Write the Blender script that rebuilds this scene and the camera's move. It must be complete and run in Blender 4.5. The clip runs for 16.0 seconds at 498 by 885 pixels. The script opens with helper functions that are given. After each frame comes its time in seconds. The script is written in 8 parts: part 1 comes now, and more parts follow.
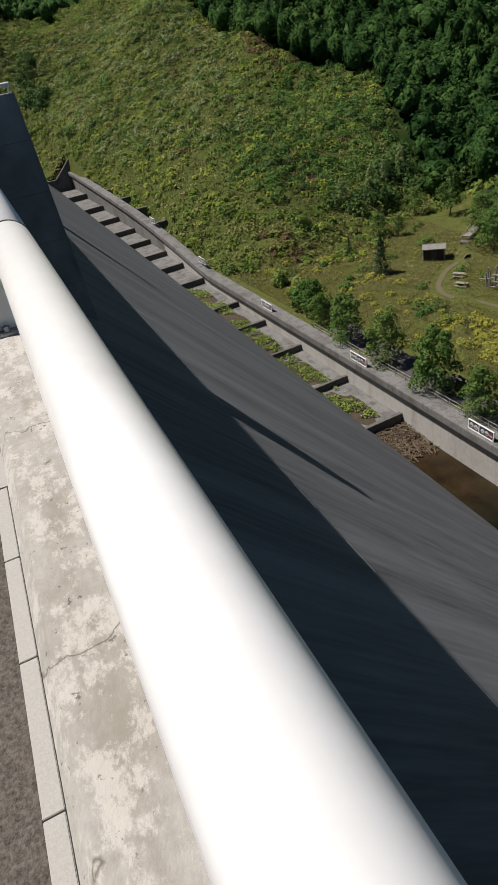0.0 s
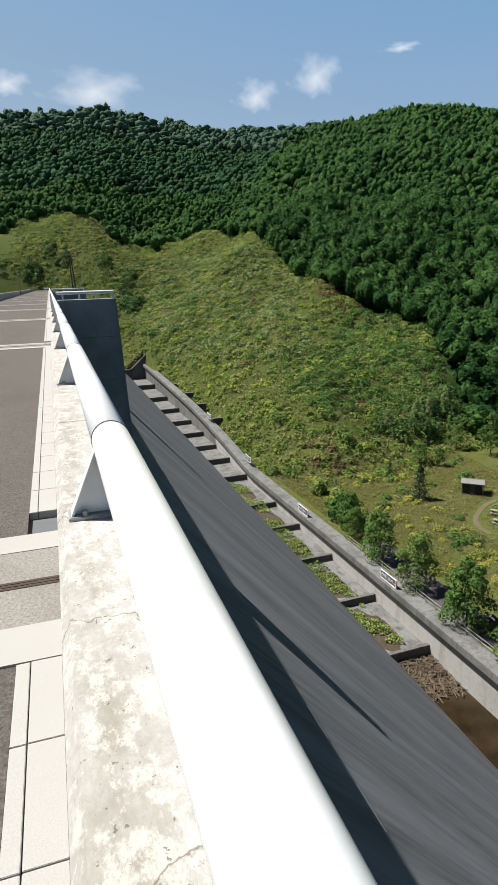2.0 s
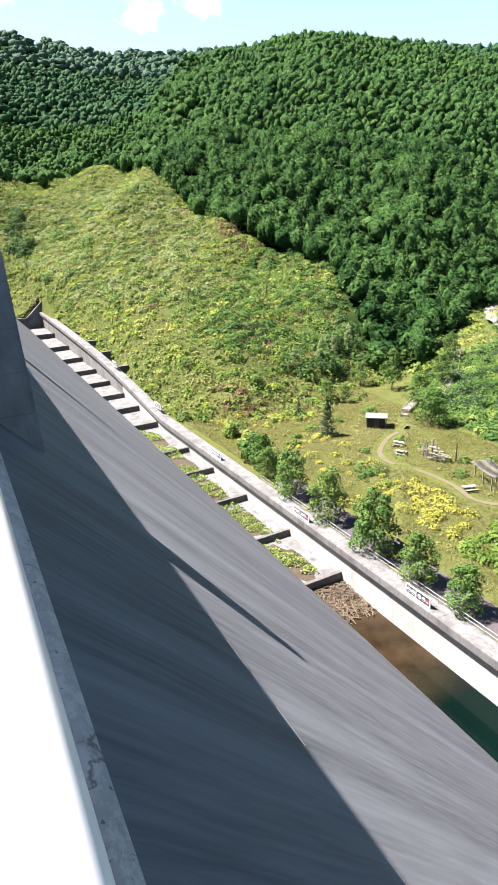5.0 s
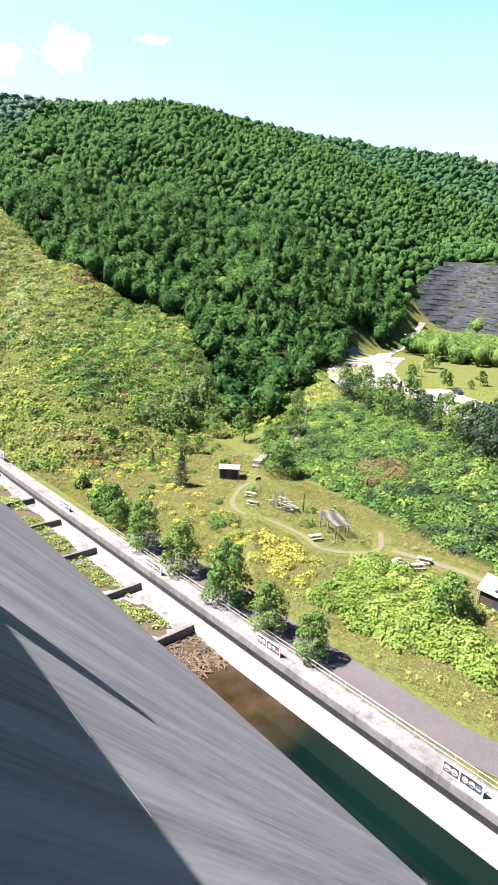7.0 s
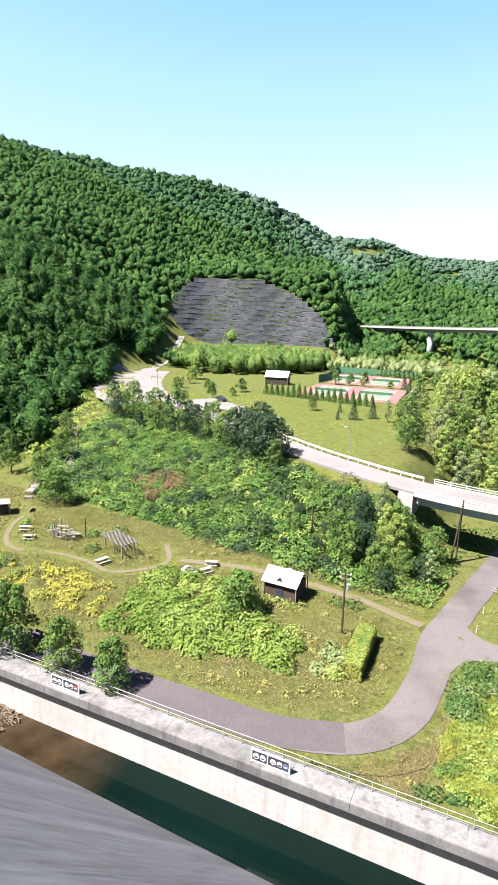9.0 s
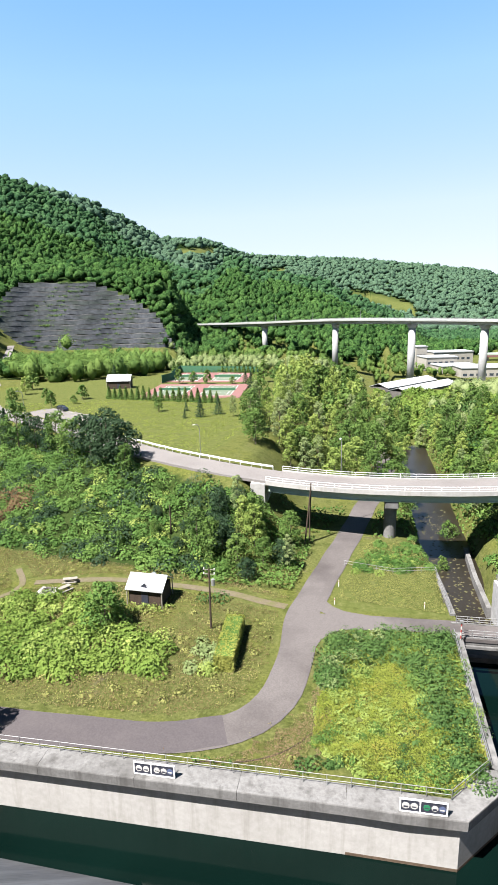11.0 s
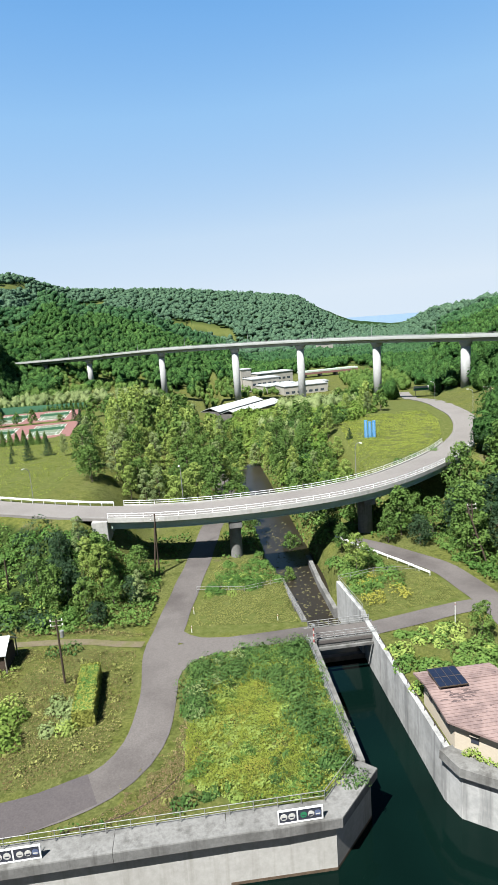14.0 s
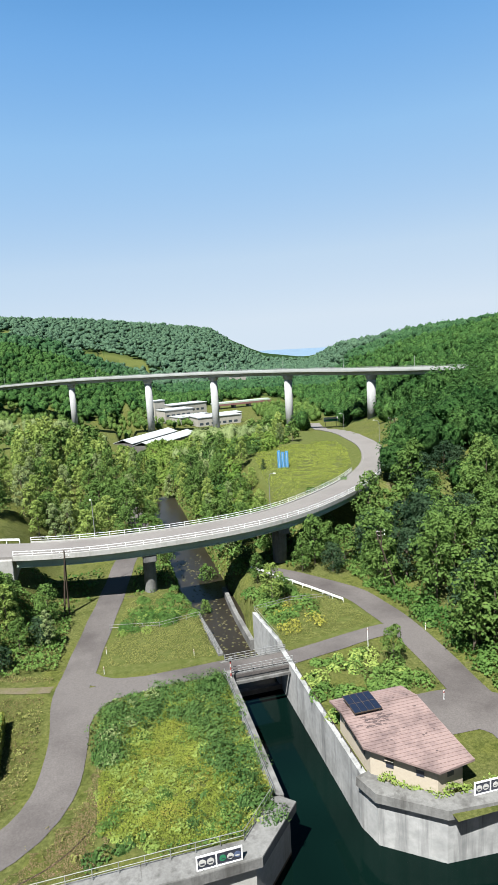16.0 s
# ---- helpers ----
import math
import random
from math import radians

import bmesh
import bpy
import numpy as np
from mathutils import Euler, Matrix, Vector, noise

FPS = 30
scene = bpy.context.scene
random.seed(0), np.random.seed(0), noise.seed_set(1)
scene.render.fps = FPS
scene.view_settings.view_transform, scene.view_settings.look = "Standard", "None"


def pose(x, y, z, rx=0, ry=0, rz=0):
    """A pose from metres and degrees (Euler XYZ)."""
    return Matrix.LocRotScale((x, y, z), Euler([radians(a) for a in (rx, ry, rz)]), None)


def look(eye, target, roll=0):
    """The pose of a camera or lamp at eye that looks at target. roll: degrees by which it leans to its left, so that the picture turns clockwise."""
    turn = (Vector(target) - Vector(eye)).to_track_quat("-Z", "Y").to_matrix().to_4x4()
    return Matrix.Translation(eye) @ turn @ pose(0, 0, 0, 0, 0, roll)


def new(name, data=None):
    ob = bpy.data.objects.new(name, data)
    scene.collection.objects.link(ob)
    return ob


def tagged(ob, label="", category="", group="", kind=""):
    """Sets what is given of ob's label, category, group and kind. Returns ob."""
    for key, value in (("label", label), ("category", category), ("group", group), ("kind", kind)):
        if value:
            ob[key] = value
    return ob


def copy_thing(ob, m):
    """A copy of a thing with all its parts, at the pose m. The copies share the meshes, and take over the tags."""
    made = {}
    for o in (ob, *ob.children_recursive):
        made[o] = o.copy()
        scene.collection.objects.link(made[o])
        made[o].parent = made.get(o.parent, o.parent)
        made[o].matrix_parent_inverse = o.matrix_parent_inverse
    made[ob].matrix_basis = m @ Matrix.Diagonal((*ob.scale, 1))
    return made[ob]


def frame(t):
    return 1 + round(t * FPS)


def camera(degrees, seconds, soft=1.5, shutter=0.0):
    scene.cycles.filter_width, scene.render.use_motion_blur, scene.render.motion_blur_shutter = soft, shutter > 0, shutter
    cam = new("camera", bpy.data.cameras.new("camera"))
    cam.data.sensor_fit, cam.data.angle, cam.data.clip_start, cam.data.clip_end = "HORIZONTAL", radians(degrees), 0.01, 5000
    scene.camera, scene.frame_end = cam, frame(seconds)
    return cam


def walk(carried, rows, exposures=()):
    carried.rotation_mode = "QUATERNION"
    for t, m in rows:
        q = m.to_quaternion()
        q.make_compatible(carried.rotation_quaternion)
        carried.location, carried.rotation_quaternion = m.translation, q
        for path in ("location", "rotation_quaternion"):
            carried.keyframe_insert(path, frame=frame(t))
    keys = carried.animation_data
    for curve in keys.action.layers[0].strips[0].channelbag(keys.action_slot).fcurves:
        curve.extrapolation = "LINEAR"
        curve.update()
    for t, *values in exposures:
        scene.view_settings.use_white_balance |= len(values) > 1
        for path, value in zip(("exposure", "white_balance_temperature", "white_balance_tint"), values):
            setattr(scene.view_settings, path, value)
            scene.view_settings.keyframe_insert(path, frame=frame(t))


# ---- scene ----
# ---------------------------------------------------------------- camera
cam = camera(45.35, 16.0, 0.9)
# seconds, offset from the rail across the crest, height over the rail, yaw, pitch, roll
PATH = [
    (0.0, -0.043, 0.408, 63.28, -34.65, 9.13), (0.5, -0.057, 0.43, 65.11, -30.48, 7.72),
    (1.0, -0.09, 0.46, 66.79, -25.14, 4.32), (1.5, -0.13, 0.495, 69.20, -17.44, 2.88),
    (2.0, -0.145, 0.505, 69.98, -15.19, 1.64), (2.5, -0.145, 0.505, 70.64, -16.04, 1.79),
    (3.0, -0.11, 0.49, 69.58, -17.36, 1.28), (3.5, 0.016, 0.45, 64.19, -21.02, 1.22),
    (6.0, 0.05, 0.45, 58.48, -19.59, 1.74), (6.5, 0.09, 0.45, 53.96, -18.33, -0.20),
    (7.0, 0.13, 0.45, 47.91, -15.89, -2.85), (7.5, 0.16, 0.45, 42.47, -14.14, -2.89),
    (8.0, 0.18, 0.45, 37.21, -13.73, -2.18), (8.5, 0.20, 0.45, 30.51, -13.50, -1.98),
    (9.0, 0.20, 0.45, 25.49, -13.51, -1.54), (9.5, 0.20, 0.45, 20.93, -14.08, -1.05),
    (12.0, 0.20, 0.45, 3.51, -12.62, 2.46), (12.5, 0.20, 0.45, 0.00, -12.10, 2.94),
    (13.0, 0.20, 0.45, -2.73, -11.77, 3.25), (13.5, 0.20, 0.45, -4.64, -11.42, 3.36),
    (14.0, 0.20, 0.45, -6.45, -11.44, 4.04), (14.5, 0.20, 0.45, -8.00, -10.76, 4.05),
    (15.0, 0.20, 0.45, -10.43, -10.03, 3.78), (15.5, 0.20, 0.45, -12.72, -9.26, 3.36),
    (16.0, 0.20, 0.45, -14.66, -8.96, 3.20)]
RAIL_Z = 39.55
EXPOSURES = [(0.0, 0.7, 6500, 14), (0.5, 0.5, 6500, 14), (1.0, 0.62, 6500, 13), (1.5, 1.05, 6400, 11), (2.0, 1.25, 6300, 10), (3.0, 1.25, 6300, 11), (3.5, 1.7, 6300, 13), (6.0, 2.72, 6300, 20), (7.0, 2.75, 6300, 20), (9.0, 2.5, 6300, 19), (12.0, 2.0, 6200, 11), (16.0, 1.72, 6100, 8)]
walk(cam, [(t, pose(0, n, RAIL_Z + h, 90 + p, r, y)) for t, n, h, y, p, r in PATH], EXPOSURES)

# ---------------------------------------------------------------- world and sun
SUN_EL, SHADOW_WAY = 58.0, (0.642, 0.766)
world = bpy.data.worlds.new("world")
scene.world = world
world.use_nodes = True
wn = world.node_tree.nodes
sky = wn.new("ShaderNodeTexSky")
sky.sky_type, sky.sun_disc = "NISHITA", False
sky.sun_elevation, sky.sun_rotation = radians(SUN_EL), math.atan2(-SHADOW_WAY[0], -SHADOW_WAY[1])
sky.air_density, sky.dust_density, sky.ozone_density = 1.0, 0.1, 1.2
# clear-sky model, graded from azure overhead to a pale horizon by its own brightness
grey = wn.new("ShaderNodeRGBToBW")
scaled = wn.new("ShaderNodeMath")
scaled.operation, scaled.inputs[1].default_value = "MULTIPLY", 0.1
grade = wn.new("ShaderNodeValToRGB")
SKY_STOPS = [(0.05, (0.03, 0.11, 0.30)), (0.15, (0.11, 0.36, 0.79)), (0.27, (0.35, 0.595, 0.90)), (0.5, (0.62, 0.765, 0.92)), (0.8, (0.78, 0.86, 0.94))]
while len(grade.color_ramp.elements) < len(SKY_STOPS):
    grade.color_ramp.elements.new(0.5)
for e_, (p_, c_) in zip(grade.color_ramp.elements, SKY_STOPS):
    e_.position, e_.color = p_, (*c_, 1)
gain = wn.new("ShaderNodeMix")
gain.data_type, gain.blend_type = "RGBA", "MULTIPLY"
gain.inputs[0].default_value, gain.inputs[7].default_value = 1.0, (4.9, 4.9, 4.9, 1)
# the deep blue overhead of a dry clear day
way, split = wn.new("ShaderNodeTexCoord"), wn.new("ShaderNodeSeparateXYZ")
high = wn.new("ShaderNodeMapRange")
high.interpolation_type = "SMOOTHSTEP"
for k_, v_ in ((1, 0.40), (2, 0.75), (3, 1.0), (4, 0.2)):
    high.inputs[k_].default_value = v_
deep = wn.new("ShaderNodeMix")
deep.data_type, deep.blend_type, deep.inputs[0].default_value = "RGBA", "MULTIPLY", 1.0
for a_, b_ in ((sky.outputs[0], grey.inputs[0]), (grey.outputs[0], scaled.inputs[0]), (scaled.outputs[0], grade.inputs[0]), (grade.outputs[0], gain.inputs[6]), (gain.outputs[2], deep.inputs[6]), (way.outputs["Generated"], split.inputs[0]), (split.outputs[2], high.inputs[0]), (high.outputs[0], deep.inputs[7]), (deep.outputs[2], wn["Background"].inputs[0])):
    world.node_tree.links.new(a_, b_)
wn["Background"].inputs[1].default_value = 0.056
sun_data = bpy.data.lights.new("sun", "SUN")
sun_data.energy, sun_data.angle, sun_data.color = 5.0, radians(0.55), (1.0, 0.94, 0.84)
sun = new("sun", sun_data)
ce = math.cos(radians(SUN_EL))
sun.matrix_world = look((0, 0, 0), (SHADOW_WAY[0] * ce, SHADOW_WAY[1] * ce, -math.sin(radians(SUN_EL))))
sun.location = (-60, -60, 200)


# ---------------------------------------------------------------- materials
ALBEDO = 0.52       # weathered, dusty surfaces reflect about half of the fresh values listed


def nodes_of(name):
    m = bpy.data.materials.new(name)
    m.use_nodes = True
    nt = m.node_tree
    return m, nt, nt.nodes["Principled BSDF"]


def noise_at(nt, scale, detail=4.0, rough=0.6, stretch=(1, 1, 1), coords="Object"):
    tc = nt.nodes.new("ShaderNodeTexCoord")
    mp = nt.nodes.new("ShaderNodeMapping")
    mp.inputs["Scale"].default_value = stretch
    n = nt.nodes.new("ShaderNodeTexNoise")
    n.inputs["Scale"].default_value, n.inputs["Detail"].default_value, n.inputs["Roughness"].default_value = scale, detail, rough
    nt.links.new(tc.outputs[coords], mp.inputs[0])
    nt.links.new(mp.outputs[0], n.inputs["Vector"])
    return n.outputs["Fac"]


def ramp(nt, fac, stops):
    r = nt.nodes.new("ShaderNodeValToRGB")
    els = r.color_ramp.elements
    while len(els) < len(stops):
        els.new(0.5)
    for e, (p, c) in zip(els, stops):
        e.position, e.color = p, (*c, 1)
    nt.links.new(fac, r.inputs[0])
    return r.outputs[0]


def mixed(nt, fac, a, b, mode="MIX"):
    m = nt.nodes.new("ShaderNodeMix")
    m.data_type, m.blend_type = "RGBA", mode
    for sock, v in ((m.inputs[0], fac), (m.inputs[6], a), (m.inputs[7], b)):
        if isinstance(v, (int, float)):
            sock.default_value = v
        elif isinstance(v, tuple):
            sock.default_value = (*v, 1)
        else:
            nt.links.new(v, sock)
    return m.outputs[2]


def bump(nt, bsdf, fac, strength, distance):
    b = nt.nodes.new("ShaderNodeBump")
    b.inputs["Strength"].default_value, b.inputs["Distance"].default_value = strength, distance
    nt.links.new(fac, b.inputs["Height"])
    nt.links.new(b.outputs[0], bsdf.inputs["Normal"])


def surface(name, stops, scale=2.0, big=0.15, dirt=(0.1, 0.09, 0.07), dirt_amount=0.4, rough=0.85, relief=0.3, relief_d=0.01, metal=0.0, stretch=(1, 1, 1), streaks=0.0):
    """Two scales of noise: grain in the colour ramp, and larger stains mixed in."""
    m, nt, b = nodes_of(name)
    stops, dirt = [tuple(ALBEDO * v for v in c) for c in stops], tuple(ALBEDO * v for v in dirt)
    grain = noise_at(nt, scale, 6, 0.65, stretch)
    col = ramp(nt, grain, [(0.3, stops[0]), (0.7, stops[1])])
    stain = ramp(nt, noise_at(nt, big, 5, 0.6, stretch), [(0.45, (0, 0, 0)), (0.75, (dirt_amount,) * 3)])
    col = mixed(nt, stain, col, dirt)
    if streaks:
        run = ramp(nt, noise_at(nt, 0.9, 5, 0.65, (1, 1, 0.07)), [(0.5, (0, 0, 0)), (0.72, (streaks,) * 3)])
        col = mixed(nt, run, col, dirt)
    nt.links.new(col, b.inputs["Base Color"])
    b.inputs["Roughness"].default_value, b.inputs["Metallic"].default_value = rough, metal
    b.inputs["Specular IOR Level"].default_value = 0.5 if rough < 0.45 else 0.3 if rough < 0.7 else 0.1
    if relief:
        bump(nt, b, grain, relief, relief_d)
    return m


def leaf_material(name, stops, trans=0.35, random="island", lumps=0.0):
    m, nt, b = nodes_of(name)
    leaf = nt.nodes.new("ShaderNodeNewGeometry").outputs["Random Per Island"]
    at = nt.nodes.new("ShaderNodeAttribute")
    at.attribute_name = "tint"
    whole = nt.nodes.new("ShaderNodeMath")
    whole.operation = "ADD"
    nt.links.new(at.outputs["Fac"], whole.inputs[0])
    nt.links.new(nt.nodes.new("ShaderNodeObjectInfo").outputs["Random"], whole.inputs[1])
    wrap = nt.nodes.new("ShaderNodeMath")
    wrap.operation = "FRACT"
    nt.links.new(whole.outputs[0], wrap.inputs[0])
    blend = nt.nodes.new("ShaderNodeMix")
    blend.inputs[0].default_value = 0.55
    nt.links.new(leaf, blend.inputs[2])
    nt.links.new(wrap.outputs[0], blend.inputs[3])
    src = blend.outputs[0]
    stops = [(p, (0.98 * r, 0.75 * g, 1.30 * b)) for p, (r, g, b) in stops]
    tint = ramp(nt, src, stops)
    patch = noise_at(nt, 0.05, 3, 0.6)
    col = mixed(nt, ramp(nt, patch, [(0.35, (0, 0, 0)), (0.65, (0.55,) * 3)]), tint, tuple(1.35 * c for c in stops[-1][1]))
    nt.links.new(col, b.inputs["Base Color"])
    b.inputs["Roughness"].default_value = 0.6
    b.inputs["Specular IOR Level"].default_value = 0.06
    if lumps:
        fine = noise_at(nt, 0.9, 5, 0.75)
        # shaded gaps and sunlit tips between leaves are painted in along the noise
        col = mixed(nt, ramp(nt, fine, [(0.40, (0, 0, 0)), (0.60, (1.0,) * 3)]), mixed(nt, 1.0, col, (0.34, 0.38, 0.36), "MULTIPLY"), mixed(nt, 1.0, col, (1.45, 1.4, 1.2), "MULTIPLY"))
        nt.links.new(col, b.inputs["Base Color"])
        b.inputs["Specular IOR Level"].default_value = 0.02
        bump(nt, b, fine, lumps, 1.2)
    t = nt.nodes.new("ShaderNodeBsdfTranslucent")
    nt.links.new(col, t.inputs["Color"])
    mx = nt.nodes.new("ShaderNodeMixShader")
    mx.inputs[0].default_value = trans
    nt.links.new(b.outputs[0], mx.inputs[1])
    nt.links.new(t.outputs[0], mx.inputs[2])
    nt.links.new(mx.outputs[0], nt.nodes["Material Output"].inputs["Surface"])
    return m


MAT = {}
MAT["concrete"] = surface("concrete", ((0.20, 0.20, 0.20), (0.29, 0.29, 0.288)), 3, 0.35, (0.09, 0.088, 0.084), 0.75, streaks=0.8)
MAT["pale_concrete"] = surface("pale_concrete", ((0.47, 0.465, 0.45), (0.59, 0.585, 0.57)), 2, 0.12, (0.30, 0.285, 0.26), 0.35, streaks=0.6)
MAT["channel_concrete"] = surface("channel_concrete", ((0.40, 0.41, 0.42), (0.56, 0.565, 0.57)), 1.2, 0.25, (0.17, 0.175, 0.18), 0.6, streaks=0.9)
MAT["dark_concrete"] = surface("dark_concrete", ((0.13, 0.125, 0.12), (0.21, 0.20, 0.19)), 1.5, 0.2, (0.07, 0.07, 0.065), 0.6)
MAT["dam_face"] = surface("dam_face", ((0.118, 0.124, 0.136), (0.228, 0.238, 0.256)), 3.6, 0.3, (0.40, 0.42, 0.45), 0.45, 0.6, 0.25, 0.015, stretch=(1, 0.07, 0.07))
MAT["dam_face"].node_tree.nodes["Principled BSDF"].inputs["Specular IOR Level"].default_value = 0.06
MAT["road_pale"] = surface("road_pale", ((0.22, 0.205, 0.20), (0.29, 0.275, 0.268)), 4, 0.1, (0.17, 0.155, 0.152), 0.5, 0.9)
MAT["asphalt"] = surface("asphalt", ((0.135, 0.123, 0.121), (0.195, 0.180, 0.176)), 6, 0.08, (0.062, 0.054, 0.055), 0.8, 0.9)
MAT["crest_asphalt"] = surface("crest_asphalt", ((0.05, 0.044, 0.040), (0.25, 0.225, 0.205)), 75, 0.8, (0.10, 0.09, 0.082), 0.4, 0.9, 1.0, 0.008)
MAT["stone"] = surface("stone", ((0.45, 0.445, 0.43), (0.58, 0.57, 0.55)), 160, 3, (0.45, 0.43, 0.40), 0.3, 0.8, 0.3, 0.002)


def parapet_material():
    """Weathered cast concrete: pale skin chipped in spots, brown lichen along it, hairline cracks across."""
    m, nt, b = nodes_of("parapet")
    grain = noise_at(nt, 45, 6, 0.7)
    col = ramp(nt, grain, [(0.3, (0.40, 0.39, 0.37)), (0.7, (0.54, 0.525, 0.50))])
    lichen = ramp(nt, noise_at(nt, 2.4, 8, 0.72, (0.55, 2.0, 1)), [(0.48, (0, 0, 0)), (0.70, (0.55,) * 3)])
    col = mixed(nt, lichen, col, (0.30, 0.275, 0.235))
    pos = nt.nodes.new("ShaderNodeSeparateXYZ")
    nt.links.new(nt.nodes.new("ShaderNodeTexCoord").outputs["Object"], pos.inputs[0])
    off = nt.nodes.new("ShaderNodeMath")
    off.operation, off.inputs[1].default_value = "ADD", 0.125
    dist = nt.nodes.new("ShaderNodeMath")
    dist.operation = "ABSOLUTE"
    nt.links.new(pos.outputs[1], off.inputs[0])
    nt.links.new(off.outputs[0], dist.inputs[0])
    band = mixed(nt, 1.0, ramp(nt, dist.outputs[0], [(0.01, (1, 1, 1)), (0.085, (0, 0, 0))]), ramp(nt, noise_at(nt, 9, 8, 0.75, (0.5, 1, 1)), [(0.42, (0, 0, 0)), (0.62, (0.6,) * 3)]), "MULTIPLY")
    col = mixed(nt, band, col, (0.27, 0.245, 0.20))
    chips = ramp(nt, noise_at(nt, 15.0, 10, 0.78, (0.8, 1.2, 1)), [(0.49, (0, 0, 0)), (0.56, (0.65,) * 3)])
    col = mixed(nt, chips, col, (0.66, 0.64, 0.60))
    specks = ramp(nt, noise_at(nt, 60, 3, 0.6), [(0.66, (0, 0, 0)), (0.70, (0.7,) * 3)])
    col = mixed(nt, specks, col, (0.10, 0.09, 0.075))
    tc = nt.nodes.new("ShaderNodeTexCoord")
    mp = nt.nodes.new("ShaderNodeMapping")
    mp.inputs["Scale"].default_value = (1.0, 0.22, 0.22)
    wob = nt.nodes.new("ShaderNodeTexNoise")
    wob.inputs["Scale"].default_value, wob.inputs["Detail"].default_value = 6, 5
    add = nt.nodes.new("ShaderNodeMix")
    add.data_type, add.blend_type = "RGBA", "LINEAR_LIGHT"
    add.inputs[0].default_value = 0.12
    vor = nt.nodes.new("ShaderNodeTexVoronoi")
    vor.feature = "DISTANCE_TO_EDGE"
    vor.inputs["Scale"].default_value = 1.1
    nt.links.new(tc.outputs["Object"], mp.inputs[0])
    nt.links.new(mp.outputs[0], add.inputs[6])
    nt.links.new(tc.outputs["Object"], wob.inputs["Vector"])
    nt.links.new(wob.outputs["Color"], add.inputs[7])
    nt.links.new(add.outputs[2], vor.inputs["Vector"])
    crack = ramp(nt, vor.outputs["Distance"], [(0.0, (0.8,) * 3), (0.004, (0, 0, 0))])
    col = mixed(nt, crack, col, (0.13, 0.11, 0.08))
    col = mixed(nt, 1.0, col, (0.62, 0.62, 0.62), "MULTIPLY")
    nt.links.new(col, b.inputs["Base Color"])
    b.inputs["Roughness"].default_value = 0.9
    b.inputs["Specular IOR Level"].default_value = 0.1
    bump(nt, b, noise_at(nt, 22, 8, 0.75), 0.6, 0.006)
    return m


MAT["parapet"] = parapet_material()
MAT["white_paint"] = surface("white_paint", ((1.05, 1.07, 1.09), (1.14, 1.16, 1.18)), 20, 4, (0.9, 0.9, 0.9), 0.2, 0.28, 0)
MAT["galvanised"] = surface("galvanised", ((0.45, 0.46, 0.47), (0.58, 0.59, 0.60)), 8, 2, (0.35, 0.33, 0.30), 0.4, 0.5, 0, metal=0.6)
MAT["steel_green"] = surface("steel_green", ((0.52, 0.64, 0.52), (0.60, 0.72, 0.60)), 2, 0.5, (0.36, 0.40, 0.33), 0.3, 0.5, 0)
MAT["viaduct_paint"] = surface("viaduct_paint", ((0.42, 0.44, 0.44), (0.50, 0.52, 0.52)), 0.5, 0.1, (0.36, 0.37, 0.37), 0.4, 0.6, 0)
MAT["timber_dark"] = surface("timber_dark", ((0.06, 0.045, 0.035), (0.12, 0.09, 0.07)), 6, 1, (0.04, 0.03, 0.03), 0.4)
MAT["timber_grey"] = surface("timber_grey", ((0.27, 0.25, 0.215), (0.42, 0.395, 0.35)), 6, 1, (0.2, 0.18, 0.15), 0.5)
MAT["roof_pale"] = surface("roof_pale", ((0.55, 0.57, 0.59), (0.66, 0.68, 0.70)), 3, 0.6, (0.45, 0.45, 0.45), 0.4, 0.45, 0)
MAT["roof_pink"] = surface("roof_pink", ((0.30, 0.215, 0.205), (0.38, 0.285, 0.27)), 4, 0.45, (0.09, 0.065, 0.07), 0.75, 0.55, 0.1)
MAT["cream_wall"] = surface("cream_wall", ((0.56, 0.49, 0.40), (0.64, 0.57, 0.47)), 4, 0.5, (0.5, 0.42, 0.3), 0.3)
MAT["tree_green"] = leaf_material("tree_green", [(0.0, (0.035, 0.10, 0.016)), (0.5, (0.06, 0.15, 0.02)), (1.0, (0.105, 0.205, 0.03))], 0.32)
MAT["dark_leaf"] = leaf_material("dark_leaf", [(0.0, (0.014, 0.045, 0.014)), (1.0, (0.035, 0.08, 0.022))])
MAT["bright_leaf"] = leaf_material("bright_leaf", [(0.0, (0.10, 0.215, 0.025)), (1.0, (0.215, 0.35, 0.055))], 0.35)
MAT["grey_leaf"] = leaf_material("grey_leaf", [(0.0, (0.09, 0.18, 0.038)), (1.0, (0.19, 0.30, 0.075))], 0.32)
MAT["yellow_leaf"] = leaf_material("yellow_leaf", [(0.0, (0.13, 0.205, 0.02)), (1.0, (0.27, 0.335, 0.04))], 0.32)
MAT["vine_leaf"] = leaf_material("vine_leaf", [(0.0, (0.028, 0.095, 0.012)), (0.7, (0.055, 0.155, 0.02)), (1.0, (0.105, 0.21, 0.03))], 0.28)
MAT["bark"] = surface("bark", ((0.10, 0.08, 0.06), (0.22, 0.19, 0.15)), 5, 1, (0.08, 0.07, 0.05), 0.4)
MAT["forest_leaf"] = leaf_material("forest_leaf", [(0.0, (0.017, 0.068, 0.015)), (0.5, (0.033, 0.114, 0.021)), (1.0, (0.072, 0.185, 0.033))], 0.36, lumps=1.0)
